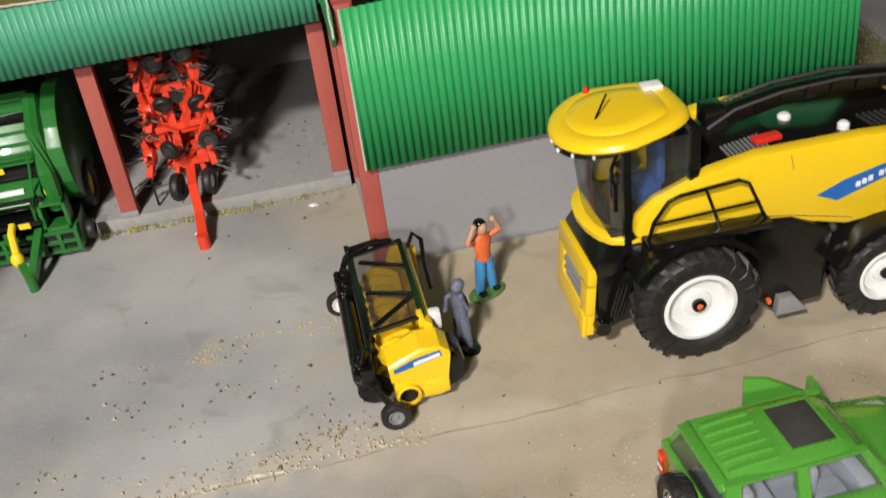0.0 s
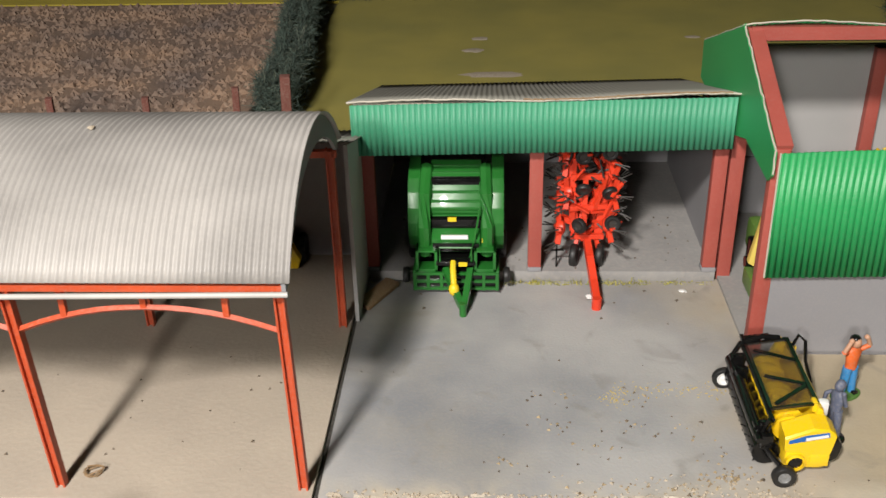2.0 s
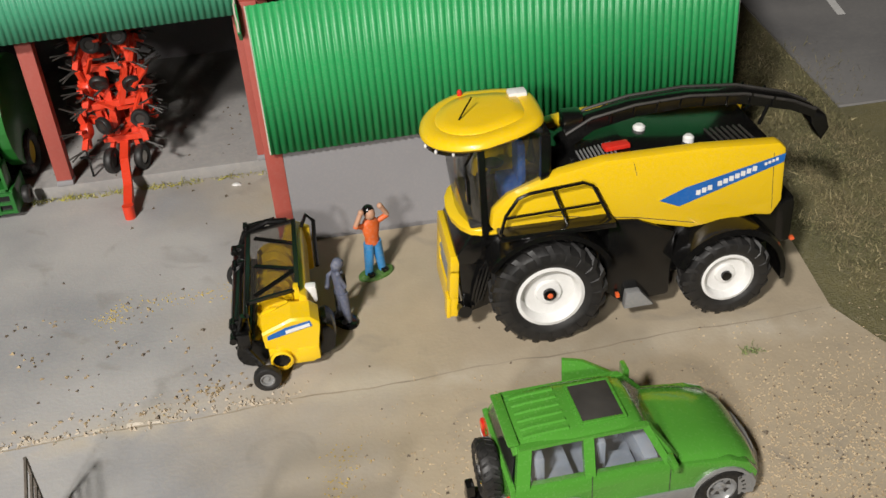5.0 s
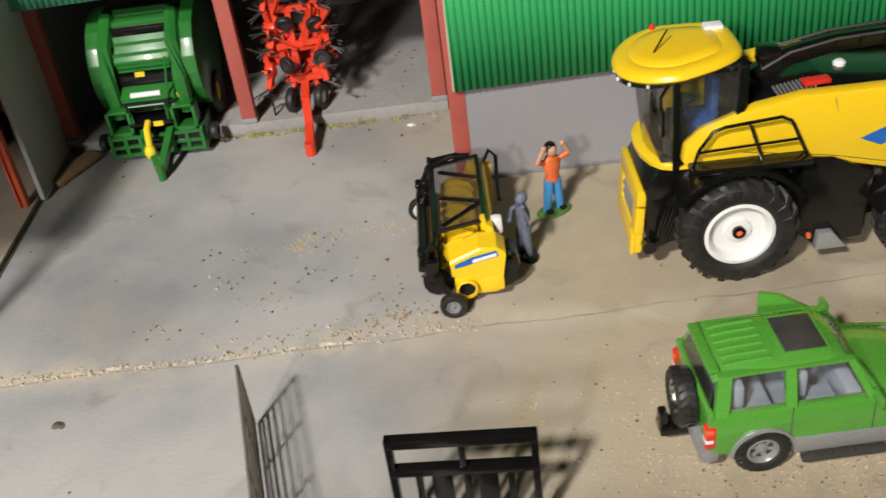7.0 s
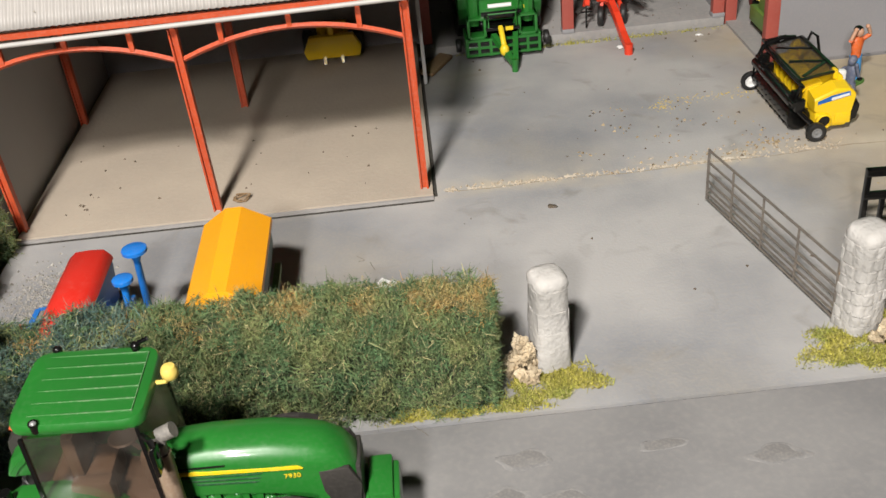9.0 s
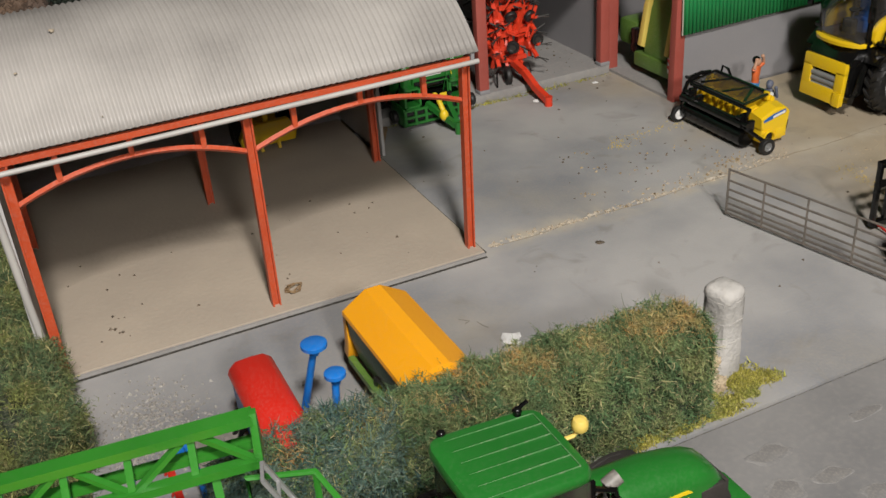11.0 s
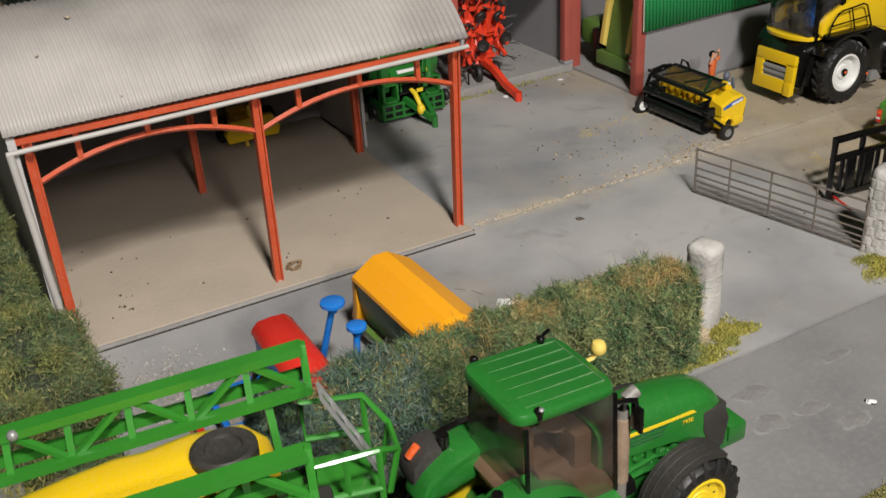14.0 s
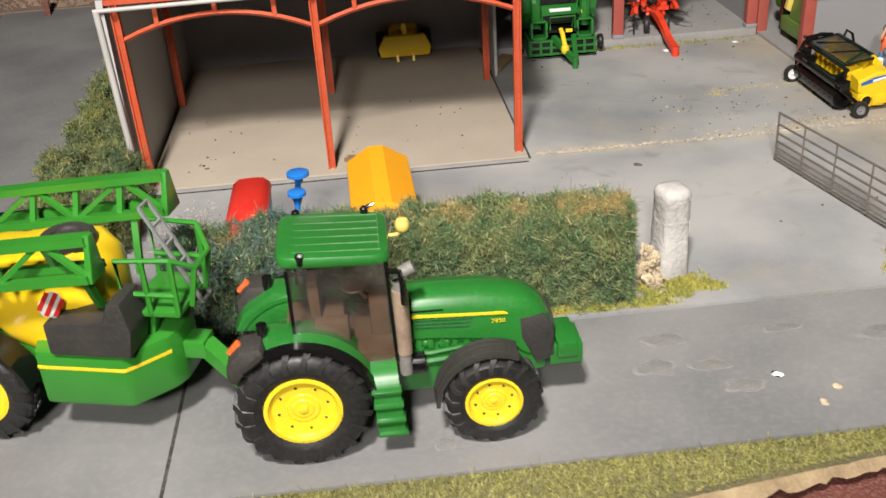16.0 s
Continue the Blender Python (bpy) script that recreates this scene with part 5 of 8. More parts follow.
    # seats
    for x, w in ((2.6, 1.0), (-0.2, 1.9)):
        for y in ((-1.1, 1.1) if w < 1.5 else (0,)):
            bm = bm_new()
            box(bm, x - 0.7, x + 0.9, y - w / 2 * (1 if w < 1.5 else 2), y + w / 2 * (1 if w < 1.5 else 2), 2.2, 2.9, 0.2)
            box(bm, x - 1.0, x - 0.5, y - w / 2 * (1 if w < 1.5 else 2), y + w / 2 * (1 if w < 1.5 else 2), 2.7, 4.7, 0.2)
            part("seat", bm, GREY_SEAT, t, "grey moulded seat")
    bm = bm_new()
    box(bm, -2.1, 4.3, -2.2, 2.2, 1.3, 2.1)
    box(bm, 3.6, 4.3, -2.1, 2.1, 2.4, 3.6, 0.2)
    part("interior_floor", bm, GREY_SEAT, t, "grey interior tub")
    bm = bm_new()
    rod(bm, (3.5, 0.0, 3.3), (3.1, 1.1, 3.6), 0.1)
    lathe(bm, [(0.5, -0.05), (0.56, 0), (0.5, 0.05)], (3.0, 1.1, 3.6), "x", 14)
    part("steering_wheel", bm, GREY_SEAT, t)
    # spare wheel and tow hook
    sw = wheel(t, 0, 0, 1.38, 0.9, CHROME, 1, 0.55, 22, lug_h=0.06, name="spare_tyre")
    sw.matrix_basis = pose(-0.029, -0.002, 0.028, 0, 0, 90)
    bm = bm_new()
    box(bm, -3.9, -2.5, -0.5, 0.5, 0.7, 1.1, 0.1)
    box(bm, -3.9, -3.5, -0.3, 0.3, 0.9, 1.9, 0.1)
    part("tow_hook", bm, BLACK, t, "black tow hook")
    bm = bm_new()
    box(bm, -2.0, 8.6, -1.9, 1.9, 0.9, 1.6)
    part("underbody", bm, BLACK, t)
    # a low greenhouse
    for o in t.children_recursive:
        if o.type == "MESH" and "tyre" not in o.name and o.parent.name.split(".")[0] not in ("tyre", "spare_tyre") and o.name.split(".")[0] != "open_door":
            for v in o.data.vertices:
                if v.co.z > 0.036:
                    v.co.z = 0.036 + (v.co.z - 0.036) * 0.8
    return t


toy_car()


# ---- tractor ----
def tractor():
    t = thing("tractor", "green toy tractor with yellow wheels on the road", "tractor", -45.1, 2.6, -0.1, 0)
    A = 9.3
    for s in (1, -1):
        wheel(t, 0, s * 2.85, 3.35, 1.9, RIM_YELLOW, s, 0.54, 20, lug_h=0.2)
        wheel(t, A, s * 2.75, 2.5, 1.6, RIM_YELLOW, s, 0.55, 18, lug_h=0.17)
    bm = bm_new()
    prism(bm, [(-1.2, 2.4), (-1.3, 4.6), (2.8, 5.0), (4.8, 4.6), (12.2, 4.0), (12.4, 2.6), (9, 2.0), (4, 2.0)], "y", -1.0, 1.0, 0.15)
    part("chassis", bm, TRACTOR_GREEN, t, "green chassis and gearbox")
    bm = bm_new()
    rd = random.Random(3)
    box(bm, 4.7, 10.2, -0.95, 0.95, 3.4, 5.5, 0.12)
    for sd in (-1, 1):
        for i in range(34):
            x = 4.9 + rd.random() * 4.6
            z = 3.7 + rd.random() * 1.5
            ball(bm, (x, sd * 1.0, z), 0.14 + 0.15 * rd.random(), 1, 0.8, 1, 7, 5)
        for i in range(6):
            x = 5.3 + 0.6 * i
            beam(bm, (x, sd * 1.08, 4.6), (x, sd * 1.08, 5.2), 0.28, 0.2)
        tube(bm, [(5.0, sd * 1.15, 4.5), (6.4, sd * 1.2, 4.35), (8.0, sd * 1.15, 4.5), (9.3, sd * 1.1, 4.2)], 0.13, 6)
        tube(bm, [(5.4, sd * 1.15, 3.8), (7.2, sd * 1.2, 3.95), (8.8, sd * 1.1, 3.7)], 0.17, 6)
    part("engine", bm, TRACTOR_GREEN, t, "green moulded engine detail", kind="stuff")
    bm = bm_new()
    rod(bm, (A, -2.2, 2.4), (A, 2.2, 2.4), 0.4, seg=12)
    part("front_axle", bm, TRACTOR_GREEN, t)
    bm = bm_new()
    rod(bm, (0, -2.4, 3.3), (0, 2.4, 3.3), 0.6, seg=12)
    part("rear_axle", bm, TRACTOR_GREEN, t)
    # bonnet
    bm = bm_new()
    ring = []
    for x, z, w, b in ((4.6, 7.5, 1.25, 5.3), (6.5, 7.6, 1.3, 5.3), (9.0, 7.5, 1.3, 5.0), (10.6, 7.2, 1.25, 4.4), (11.3, 7.0, 1.22, 3.8), (12.0, 6.6, 1.15, 3.6), (12.6, 5.8, 1.0, 3.4)):
        ring.append([(x, -w, b), (x, -w * 1.02, z - 0.9), (x, -w * 0.9, z - 0.35), (x, -w * 0.6, z - 0.06), (x, 0, z + 0.03), (x, w * 0.6, z - 0.06), (x, w * 0.9, z - 0.35), (x, w * 1.02, z - 0.9), (x, w, b)])
    loft(bm, ring)
    bo = part("bonnet", bm, TRACTOR_GREEN, t, "green sloping bonnet", smooth=50)
    for s in (1, -1):
        bm = bm_new()
        y = s * 1.34
        prism(bm, [(4.9, 6.62), (10.4, 6.3), (10.2, 6.44), (4.9, 6.78)], "y", y - 0.05, y + 0.05)
        part("stripe", bm, RIM_YELLOW, bo, "yellow bonnet stripe")
        bm = bm_new()
        prism(bm, [(4.9, 6.9), (7.2, 6.86), (7.2, 6.9), (4.9, 6.95)], "y", s * 1.31 - 0.04, s * 1.31 + 0.04)
        part("fine_stripe", bm, BLACK, bo, "thin dark line")
        for q in range(3):
            bm = bm_new()
            prism(bm, [(5.2 + 0.3 * q, 6.45 - 0.22 * q), (8.7 - 0.1 * q, 6.26 - 0.22 * q), (8.5 - 0.1 * q, 6.2 - 0.22 * q), (5.3 + 0.3 * q, 6.37 - 0.22 * q)], "y", s * 1.31 - 0.04, s * 1.31 + 0.045)
            part("louvre", bm, DARK_GREEN, bo, "dark recessed louvre")
        bm = bm_new()
        prism(bm, [(11.0, 5.9), (12.3, 5.95), (12.75, 4.9), (12.5, 3.3), (11.8, 3.2), (11.1, 4.7)], "y", s * 1.16 - 0.12, s * 1.16 + 0.12, 0.05)
        part("grille", bm, GREY_BLACK, bo, "black side grille")
        cu = bpy.data.curves.new("model_number", "FONT")
        cu.body, cu.size, cu.extrude = "7930", 0.0036, 0.00008
        cu.materials.append(RIM_YELLOW)
        ob = new("model_number", cu)
        ob.parent = bo
        ob.matrix_basis = pose(0.0955 if s < 0 else 0.109, s * 0.0134, 0.0582, 90, 0, 0 if s < 0 else 180)
        tagged(ob, "small yellow numerals")
    bm = bm_new()
    prism(bm, [(-1.15, 3.4), (1.15, 3.4), (1.0, 5.7), (-1.0, 5.7)], "x", 12.55, 12.75, 0.05)
    part("front_grille", bm, GREY_BLACK, bo)
    bm = bm_new()
    box(bm, 12.5, 14.3, -1.1, 1.1, 2.7, 3.9, 0.2)
    box(bm, 12.9, 14.0, -1.25, 1.25, 3.2, 4.15, 0.15)
    part("front_weight", bm, TRACTOR_GREEN, t, "green front weight block")
    # cab
    bm = bm_new()
    prism(bm, [(0.0, 4.9), (4.9, 4.6), (4.9, 5.3), (3.0, 5.6), (-0.2, 6.6), (-0.6, 6.2)], "y", -2.3, 2.3, 0.12)
    part("cab_floor", bm, BROWN_SEAT, t, "brown cab floor moulding")
    for s in (1, -1):
        bm = bm_new()
        w = s * 2.35
        q = s * 2.25
        pane(bm, [(0.0, w, 6.3), (2.9, w, 4.95), (4.7, w, 4.95), (4.55, q, 10.34), (0.1, q, 10.34)])
        g = part("side_glass", bm, TRACTOR_GLASS, t, "dusty smoked side window")
        g.visible_shadow = False
        bm = bm_new()
        for a, b in (((0.0, 6.2), (0.0, 10.36)), ((4.75, 4.9), (4.6, 10.36)), ((0.0, 6.2), (3.0, 4.85)), ((3.0, 4.85), (4.75, 4.85))):
            beam(bm, (a[0], s * 2.36, a[1]), (b[0], s * 2.28, b[1]), 0.16)
        part("cab_frame", bm, BLACK, t, "black cab frame")
        # mudguard
        bm = bm_new()
        ring = []
        for i in range(15):
            a = math.radians(18 + 128 * i / 14)
            c, sn = math.cos(a), math.sin(a)
            ring.append([(c * r, s * y, 3.3 + sn * r) for r, y in ((3.5, 1.2), (3.72, 1.2), (3.75, 3.0), (3.68, 3.4), (3.5, 3.4))])
        loft(bm, ring)
        mg = part("rear_mudguard", bm, TRACTOR_GREEN, t, "green rear mudguard")
        bm = bm_new()
        ring = []
        for i in range(15):
            a = math.radians(14 + 120 * i / 14)
            c, sn = math.cos(a), math.sin(a)
            ring.append([(c * r, s * y, 3.3 + sn * r) for r, y in ((3.5, 3.25), (3.8, 3.25), (3.72, 3.72), (3.5, 3.72))])
        loft(bm, ring)
        part("mudguard_lip", bm, BLACK, mg, "dusty black mudguard extension")
        bm = bm_new()
        prism(bm, [(-3.5, 5.0), (-2.9, 6.2), (-1.2, 7.25), (0.1, 7.1), (0.1, 5.4), (-2, 5.0)], "y", *((1.3, 3.1) if s > 0 else (-3.1, -1.3)), 0.4)
        part("wing", bm, TRACTOR_GREEN, mg, "green wing behind the cab")
        bm = bm_new()
        prism(bm, [(-3.35, 5.6), (-3.2, 6.5), (-2.5, 7.2), (-1.5, 7.25), (-1.3, 6.7), (-2.4, 5.9), (-2.9, 5.2)], "y", *((2.1, 3.8) if s > 0 else (-3.8, -2.1)), 0.36)
        part("rear_cover", bm, GREY_BLACK, mg, "dusty black lamp housing")
        bm = bm_new()
        box(bm, -0.4, 0.4, s * 2.9 - 0.17, s * 2.9 + 0.17, -0.12, 0.16, 0.08, Matrix.Translation((-2.83, 0, 6.92)) @ Matrix.Rotation(math.radians(-46), 4, "Y"))
        part("rear_lamp", bm, LAMP_ORANGE, mg, "orange rear lamp")
        bm = bm_new()
        rod(bm, (-1.5, s * 2.3, 6.9), (-1.5, s * 2.3, 7.7), 0.27, 0.26, 10)
        part("beacon_stub", bm, BLACK, mg)
        # front mudguard
        bm = bm_new()
        ring = []
        for i in range(11):
            a = math.radians(62 + 118 * i / 10)
            c, sn = math.cos(a), math.sin(a)
            ring.append([(A + c * r, s * y, 2.5 + sn * r) for r, y in ((2.65, 1.9), (2.85, 1.9), (2.85, 3.4), (2.65, 3.4))])
        loft(bm, ring)
        fm = part("front_mudguard", bm, GREY_BLACK, t, "dusty black front mudguard")
        for y in (2.15, 2.55, 3.15):
            bm = bm_new()
            tube(bm, [(A + math.cos(a) * 2.86, s * y, 2.5 + math.sin(a) * 2.86) for a in [math.radians(80 + 90 * i / 8) for i in range(9)]], 0.05, 5)
            part("mudguard_rib", bm, GREY_BLACK, fm)
    bm = bm_new()
    pane(bm, [(4.85, -2.28, 5.35), (4.85, 2.28, 5.35), (4.6, 2.2, 10.34), (4.6, -2.2, 10.34)])
    g = part("front_screen", bm, TRACTOR_GLASS, t, "dusty front screen")
    g.visible_shadow = False
    bm = bm_new()
    pane(bm, [(-0.25, -2.2, 6.65), (-0.25, 2.2, 6.65), (0.0, 2.2, 10.34), (0.0, -2.2, 10.34)])
    g = part("rear_screen", bm, TRACTOR_GLASS, t, "dusty rear screen")
    g.visible_shadow = False
    bm = bm_new()
    box(bm, 0.9, 2.4, -1.0, 1.0, 5.2, 6.9, 0.25)
    box(bm, 0.7, 1.3, -1.0, 1.0, 6.6, 9.0, 0.25)
    part("seat", bm, BROWN_SEAT, t, "brown moulded seat")
    bm = bm_new()
    box(bm, 0.2, 4.6, -2.1, 2.1, 5.0, 5.4)
    box(bm, 3.6, 4.6, -0.8, 0.8, 5.2, 7.4, 0.2)
    box(bm, 0.9, 2.6, -1.9, -1.2, 5.2, 7.2, 0.2)
    rod(bm, (3.5, 0, 7.2), (3.0, 0, 7.9), 0.1)
    lathe(bm, [(0.6, 7.85), (0.68, 7.93), (0.6, 8.0)], (2.95, 0, 0), "z", 14)
    part("interior", bm, BROWN_SEAT, t, "brown moulded cab interior")
    # roof
    bm = bm_new()
    def rr(z, k):
        pts = []
        for i in range(24):
            a = 2 * math.pi * i / 24
            c, sn = math.cos(a), math.sin(a)
            e = 0.28
            x, y = (abs(c) ** e) * (1 if c > 0 else -1), (abs(sn) ** e) * (1 if sn > 0 else -1)
            pts.append((2.2 + x * 2.7 * k, 0.1 + y * 2.42 * k, z + 0.15 - 0.16 * x))
        return pts
    loft(bm, [rr(10.12, 0.93), rr(10.25, 0.99), rr(10.55, 1.0), rr(10.72, 0.965), rr(10.78, 0.87)])
    rf = part("cab_roof", bm, TRACTOR_GREEN, t, "green ribbed cab roof", smooth=45)
    for i in range(6):
        bm = bm_new()
        y = -1.75 + i * 0.74
        beam(bm, (-0.0, y, 11.05), (4.4, y, 10.82), 0.03, 0.05)
        part("roof_rib", bm, WORN_GREEN, rf, "worn pale rib line")
    for x in (0.0, 4.4):
        bm = bm_new()
        beam(bm, (x, -1.75, 10.935 - 0.053 * (x - 2.2)), (x, 1.95, 10.935 - 0.053 * (x - 2.2)), 0.03, 0.05)
        part("roof_rib", bm, WORN_GREEN, rf, "worn pale rib line")
    for x, y in ((0.4, 2.5), (0.7, -2.2), (3.8, 2.2)):
        bm = bm_new()
        rod(bm, (x, y, 10.6), (x, y, 11.0), 0.16, 0.2, 10)
        ball(bm, (x, y, 11.03), 0.22, 1, 1, 0.8, 10, 6)
        rl = part("roof_lamp", bm, BLACK, rf, "black roof lamp")
        if y < 0:
            bm = bm_new()
            ball(bm, (x + 0.05, y - 0.1, 11.12), 0.14, 1, 1, 0.7, 10, 6)
            part("lens", bm, SILVER, rl, "pale lamp lens")
    bm = bm_new()
    tube(bm, [(3.8, 2.2, 10.9), (4.0, 2.25, 11.15), (4.35, 2.3, 11.25)], 0.1, 6)
    part("gps_mount", bm, BLACK, rf)
    bm = bm_new()
    tube(bm, [(4.6, 0.3, 10.4), (5.3, 0.25, 10.45), (5.6, 0.2, 10.75)], 0.1, 6)
    lathe(bm, [(0.001, 10.68), (0.28, 10.7), (0.36, 10.82), (0.36, 11.08), (0.27, 11.26), (0.001, 11.32)], (5.6, 0.2, 0), "z", 14)
    part("beacon", bm, PALE_YELLOW, t, "pale yellow beacon")
    bm = bm_new()
    tube(bm, [(4.7, -2.3, 9.9), (5.2, -3.0, 10.2), (5.3, -3.1, 9.4)], 0.14, 6)
    box(bm, 5.15, 5.35, -3.4, -2.7, 8.6, 9.9, 0.06)
    part("mirror", bm, BLACK, t, "black mirror arm")
    bm = bm_new()
    tube(bm, [(5.15, -2.15, 4.0), (5.15, -2.15, 4.6), (5.15, -2.15, 9.3), (5.35, -2.15, 9.7), (5.9, -2.15, 9.95)], 0.33, 12)
    part("exhaust", bm, mat("exhaust_grey", (0.17, 0.16, 0.145), 0.5, scale=50), t, "grey exhaust stack")
    bm = bm_new()
    rod(bm, (5.15, -2.15, 5.2), (5.15, -2.15, 8.8), 0.4, seg=14)
    part("exhaust_shield", bm, mat("exhaust_shield_brown", (0.30, 0.21, 0.145), 0.5, second=(0.19, 0.135, 0.095), scale=60, amount=0.9), t, "brownish grey exhaust shield")
    # steps
    bm = bm_new()
    loft(bm, [[(3.4 + k, y, z), (4.7 + k, y, z), (4.7 + k, y + 0.25, z - 0.05), (3.4 + k, y + 0.25, z - 0.05)] for y, z, k in ((-2.4, 4.95, 0.0), (-3.1, 4.85, 0.0), (-3.6, 4.3, 0.03), (-3.85, 3.2, 0.08), (-3.9, 1.5, 0.15))])
    st = part("step_frame", bm, TRACTOR_GREEN, t, "green step ladder")
    for i in range(4):
        bm = bm_new()
        box(bm, 3.35 + 0.05 * i, 4.8 + 0.05 * i, -4.0 - 0.08 * min(i, 2), -3.4, 4.1 - 0.8 * i, 4.22 - 0.8 * i, 0.04)
        part("tread", bm, TRACTOR_GREEN, st)
    bm = bm_new()
    rod(bm, (5.2, -1.7, 4.2), (6.1, -1.7, 4.2), 0.55, seg=14)
    part("fuel_tank", bm, BLACK, t)
    bm = bm_new()
    box(bm, -3.2, -1.0, -0.7, 0.7, 2.0, 2.6, 0.1)
    beam(bm, (-1.0, -1.2, 3.6), (-3.4, -1.3, 2.4), 0.4)
    beam(bm, (-1.0, 1.2, 3.6), (-3.4, 1.3, 2.4), 0.4)
    box(bm, -3.0, -1.4, -0.25, 0.25, 3.8, 4.6, 0.1)
    part("rear_linkage", bm, TRACTOR_GREEN, t, "green rear linkage")
    return t


tractor()


# ---- trailed sprayer ----
def sprayer():
    t = thing("sprayer", "green and yellow toy trailed crop sprayer hitched to the tractor", "sprayer", -60.0, 7.2, -0.1, -15)
    for s in (1, -1):
        wheel(t, -1.2, s * 3.2, 3.0, 1.5, RIM_YELLOW, s, 0.58, 18, lug_h=0.18)
        bm = bm_new()
        ring = []
        for i in range(13):
            a = math.radians(10 + 160 * i / 12)
            c, sn = math.cos(a), math.sin(a)
            ring.append([(c * r - 1.2, s * y, 3.0 + sn * r) for r, y in ((3.2, 2.4), (3.4, 2.4), (3.4, 4.0), (3.2, 4.0))])
        loft(bm, ring)
        part("mudguard", bm, BLACK, t, "black mudguard")
    bm = bm_new()
    prism(bm, [(-7, -1.6), (-7, 1.6), (2.0, 2.0), (2.6, 3.5), (7.4, 3.5), (9.0, 1.6), (9.3, 0.8), (9.3, -0.8), (9.0, -1.6), (7.4, -3.5), (2.6, -3.5), (2.0, -2.0)], "z", 2.5, 5.7, 0.3)
    ch = part("chassis", bm, LIGHT_GREEN, t, "bright green moulded chassis")
    bm = bm_new()
    prism(bm, [(2.65, -3.53), (7.4, -3.53), (9.03, -1.6), (8.95, -1.5), (7.35, -3.42), (2.65, -3.42)], "z", 4.7, 4.88)
    part("stripe", bm, RIM_YELLOW, ch, "yellow stripe")
    bm = bm_new()
    ring = []
    for x, w, z0, z1 in ((-5.5, 1.1, 7.2, 8.5), (-4.9, 1.6, 6.9, 9.1), (-2.5, 2.0, 6.7, 9.6), (-0.6, 2.25, 6.3, 9.85), (0.6, 2.5, 4.7, 10.05), (2.6, 2.7, 4.2, 10.3), (4.8, 2.5, 4.8, 10.4), (5.8, 1.9, 5.6, 9.8), (6.1, 1.1, 6.6, 8.8)):
        pts = []
        for i in range(20):
            a = 2 * math.pi * i / 20
            c, sn = math.cos(a), math.sin(a)
            e = 0.5 + 0.12 * math.sin(x * 1.3)
            pts.append((x, 0.93 * w * (abs(c) ** e) * (1 if c > 0 else -1), (z0 + z1) / 2 + (z1 - z0) / 2 * (abs(sn) ** e) * (1 if sn > 0 else -1)))
        ring.append(pts)
    loft(bm, ring)
    tk = part("tank", bm, YELLOW, t, "yellow moulded spray tank", smooth=60)
    bm = bm_new()
    lathe(bm, [(1.4, 10.0), (1.4, 10.65), (1.2, 10.8), (0.8, 10.75), (0.75, 10.6), (0.001, 10.55)], (4.0, -0.3, 0), "z", 24)
    part("tank_lid", bm, GREY_BLACK, tk, "dusty black tank lid")
    bm = bm_new()
    prism(bm, [(3.7, 5.7), (8.0, 5.7), (8.3, 7.2), (8.0, 8.8), (7.3, 8.8), (6.9, 7.8), (3.7, 7.5)], "y", -3.75, -1.6, 0.18)
    part("control_box", bm, GREY_BLACK, t, "dusty black control box")
    # platform and rails
    bm = bm_new()
    box(bm, 7.4, 10.2, -2.2, 1.8, 7.2, 7.5, 0.06)
    beam(bm, (7.8, -1.2, 4.8), (8.4, -1.2, 7.3), 0.4)
    beam(bm, (7.8, 1.4, 4.8), (8.4, 1.4, 7.3), 0.4)
    pf = part("platform", bm, LIGHT_GREEN, t, "green access platform")
    for pts in (((8.3, -1.8, 6.8), (8.3, -1.8, 9.0), (11.0, -1.6, 9.0), (11.9, -0.9, 8.3), (11.9, 0.9, 8.3), (11.0, 2.0, 9.2), (8.3, 2.2, 9.3), (8.3, 2.2, 6.8)), ((8.3, -1.8, 7.9), (11.0, -1.7, 7.8)), ((11.0, -1.7, 6.8), (11.0, -1.6, 9.0)), ((11.0, 2.0, 6.8), (11.0, 2.0, 9.2)), ((11.0, 2.0, 8.0), (8.3, 2.2, 8.0)), ((9.6, -1.75, 6.8), (9.6, -1.75, 9.0)), ((11.9, -0.9, 8.3), (11.4, -0.9, 6.8)), ((11.9, 0.9, 8.3), (11.4, 0.9, 6.8))):
        bm = bm_new()
        tube(bm, [(x - 0.9, y - 0.4, z + 0.6 + 0.7 * (z > 8.2)) for x, y, z in pts], 0.15, 6)
        part("rail", bm, LIGHT_GREEN, pf, "green tubular rail")
    bm = bm_new()
    for y in (0.3, 1.3):
        beam(bm, (8.2, y - 0.6, 12.2), (10.6, y - 0.6, 7.0), 0.16)
    for k in range(6):
        c = k / 5
        beam(bm, (8.2 + 2.4 * c, -0.3, 12.2 - 5.2 * c), (8.2 + 2.4 * c, 0.7, 12.2 - 5.2 * c), 0.14)
    part("ladder", bm, SILVER, pf, "grey folding ladder")
    bm = bm_new()
    lathe(bm, [(0.001, -0.1), (0.64, -0.1), (0.64, 0.0), (0.001, 0.0)], (0, 0, 0), "x", 24)
    beam(bm, (-0.08, 0, -0.4), (-0.3, 0.3, -1.2), 0.2)
    bd = part("warning_plate", bm, WHITE_PLASTIC, t, "round red and white striped warning plate")
    bd.matrix_basis = pose(0.042, -0.033, 0.084, 0, 0, -22)
    bm = bm_new()
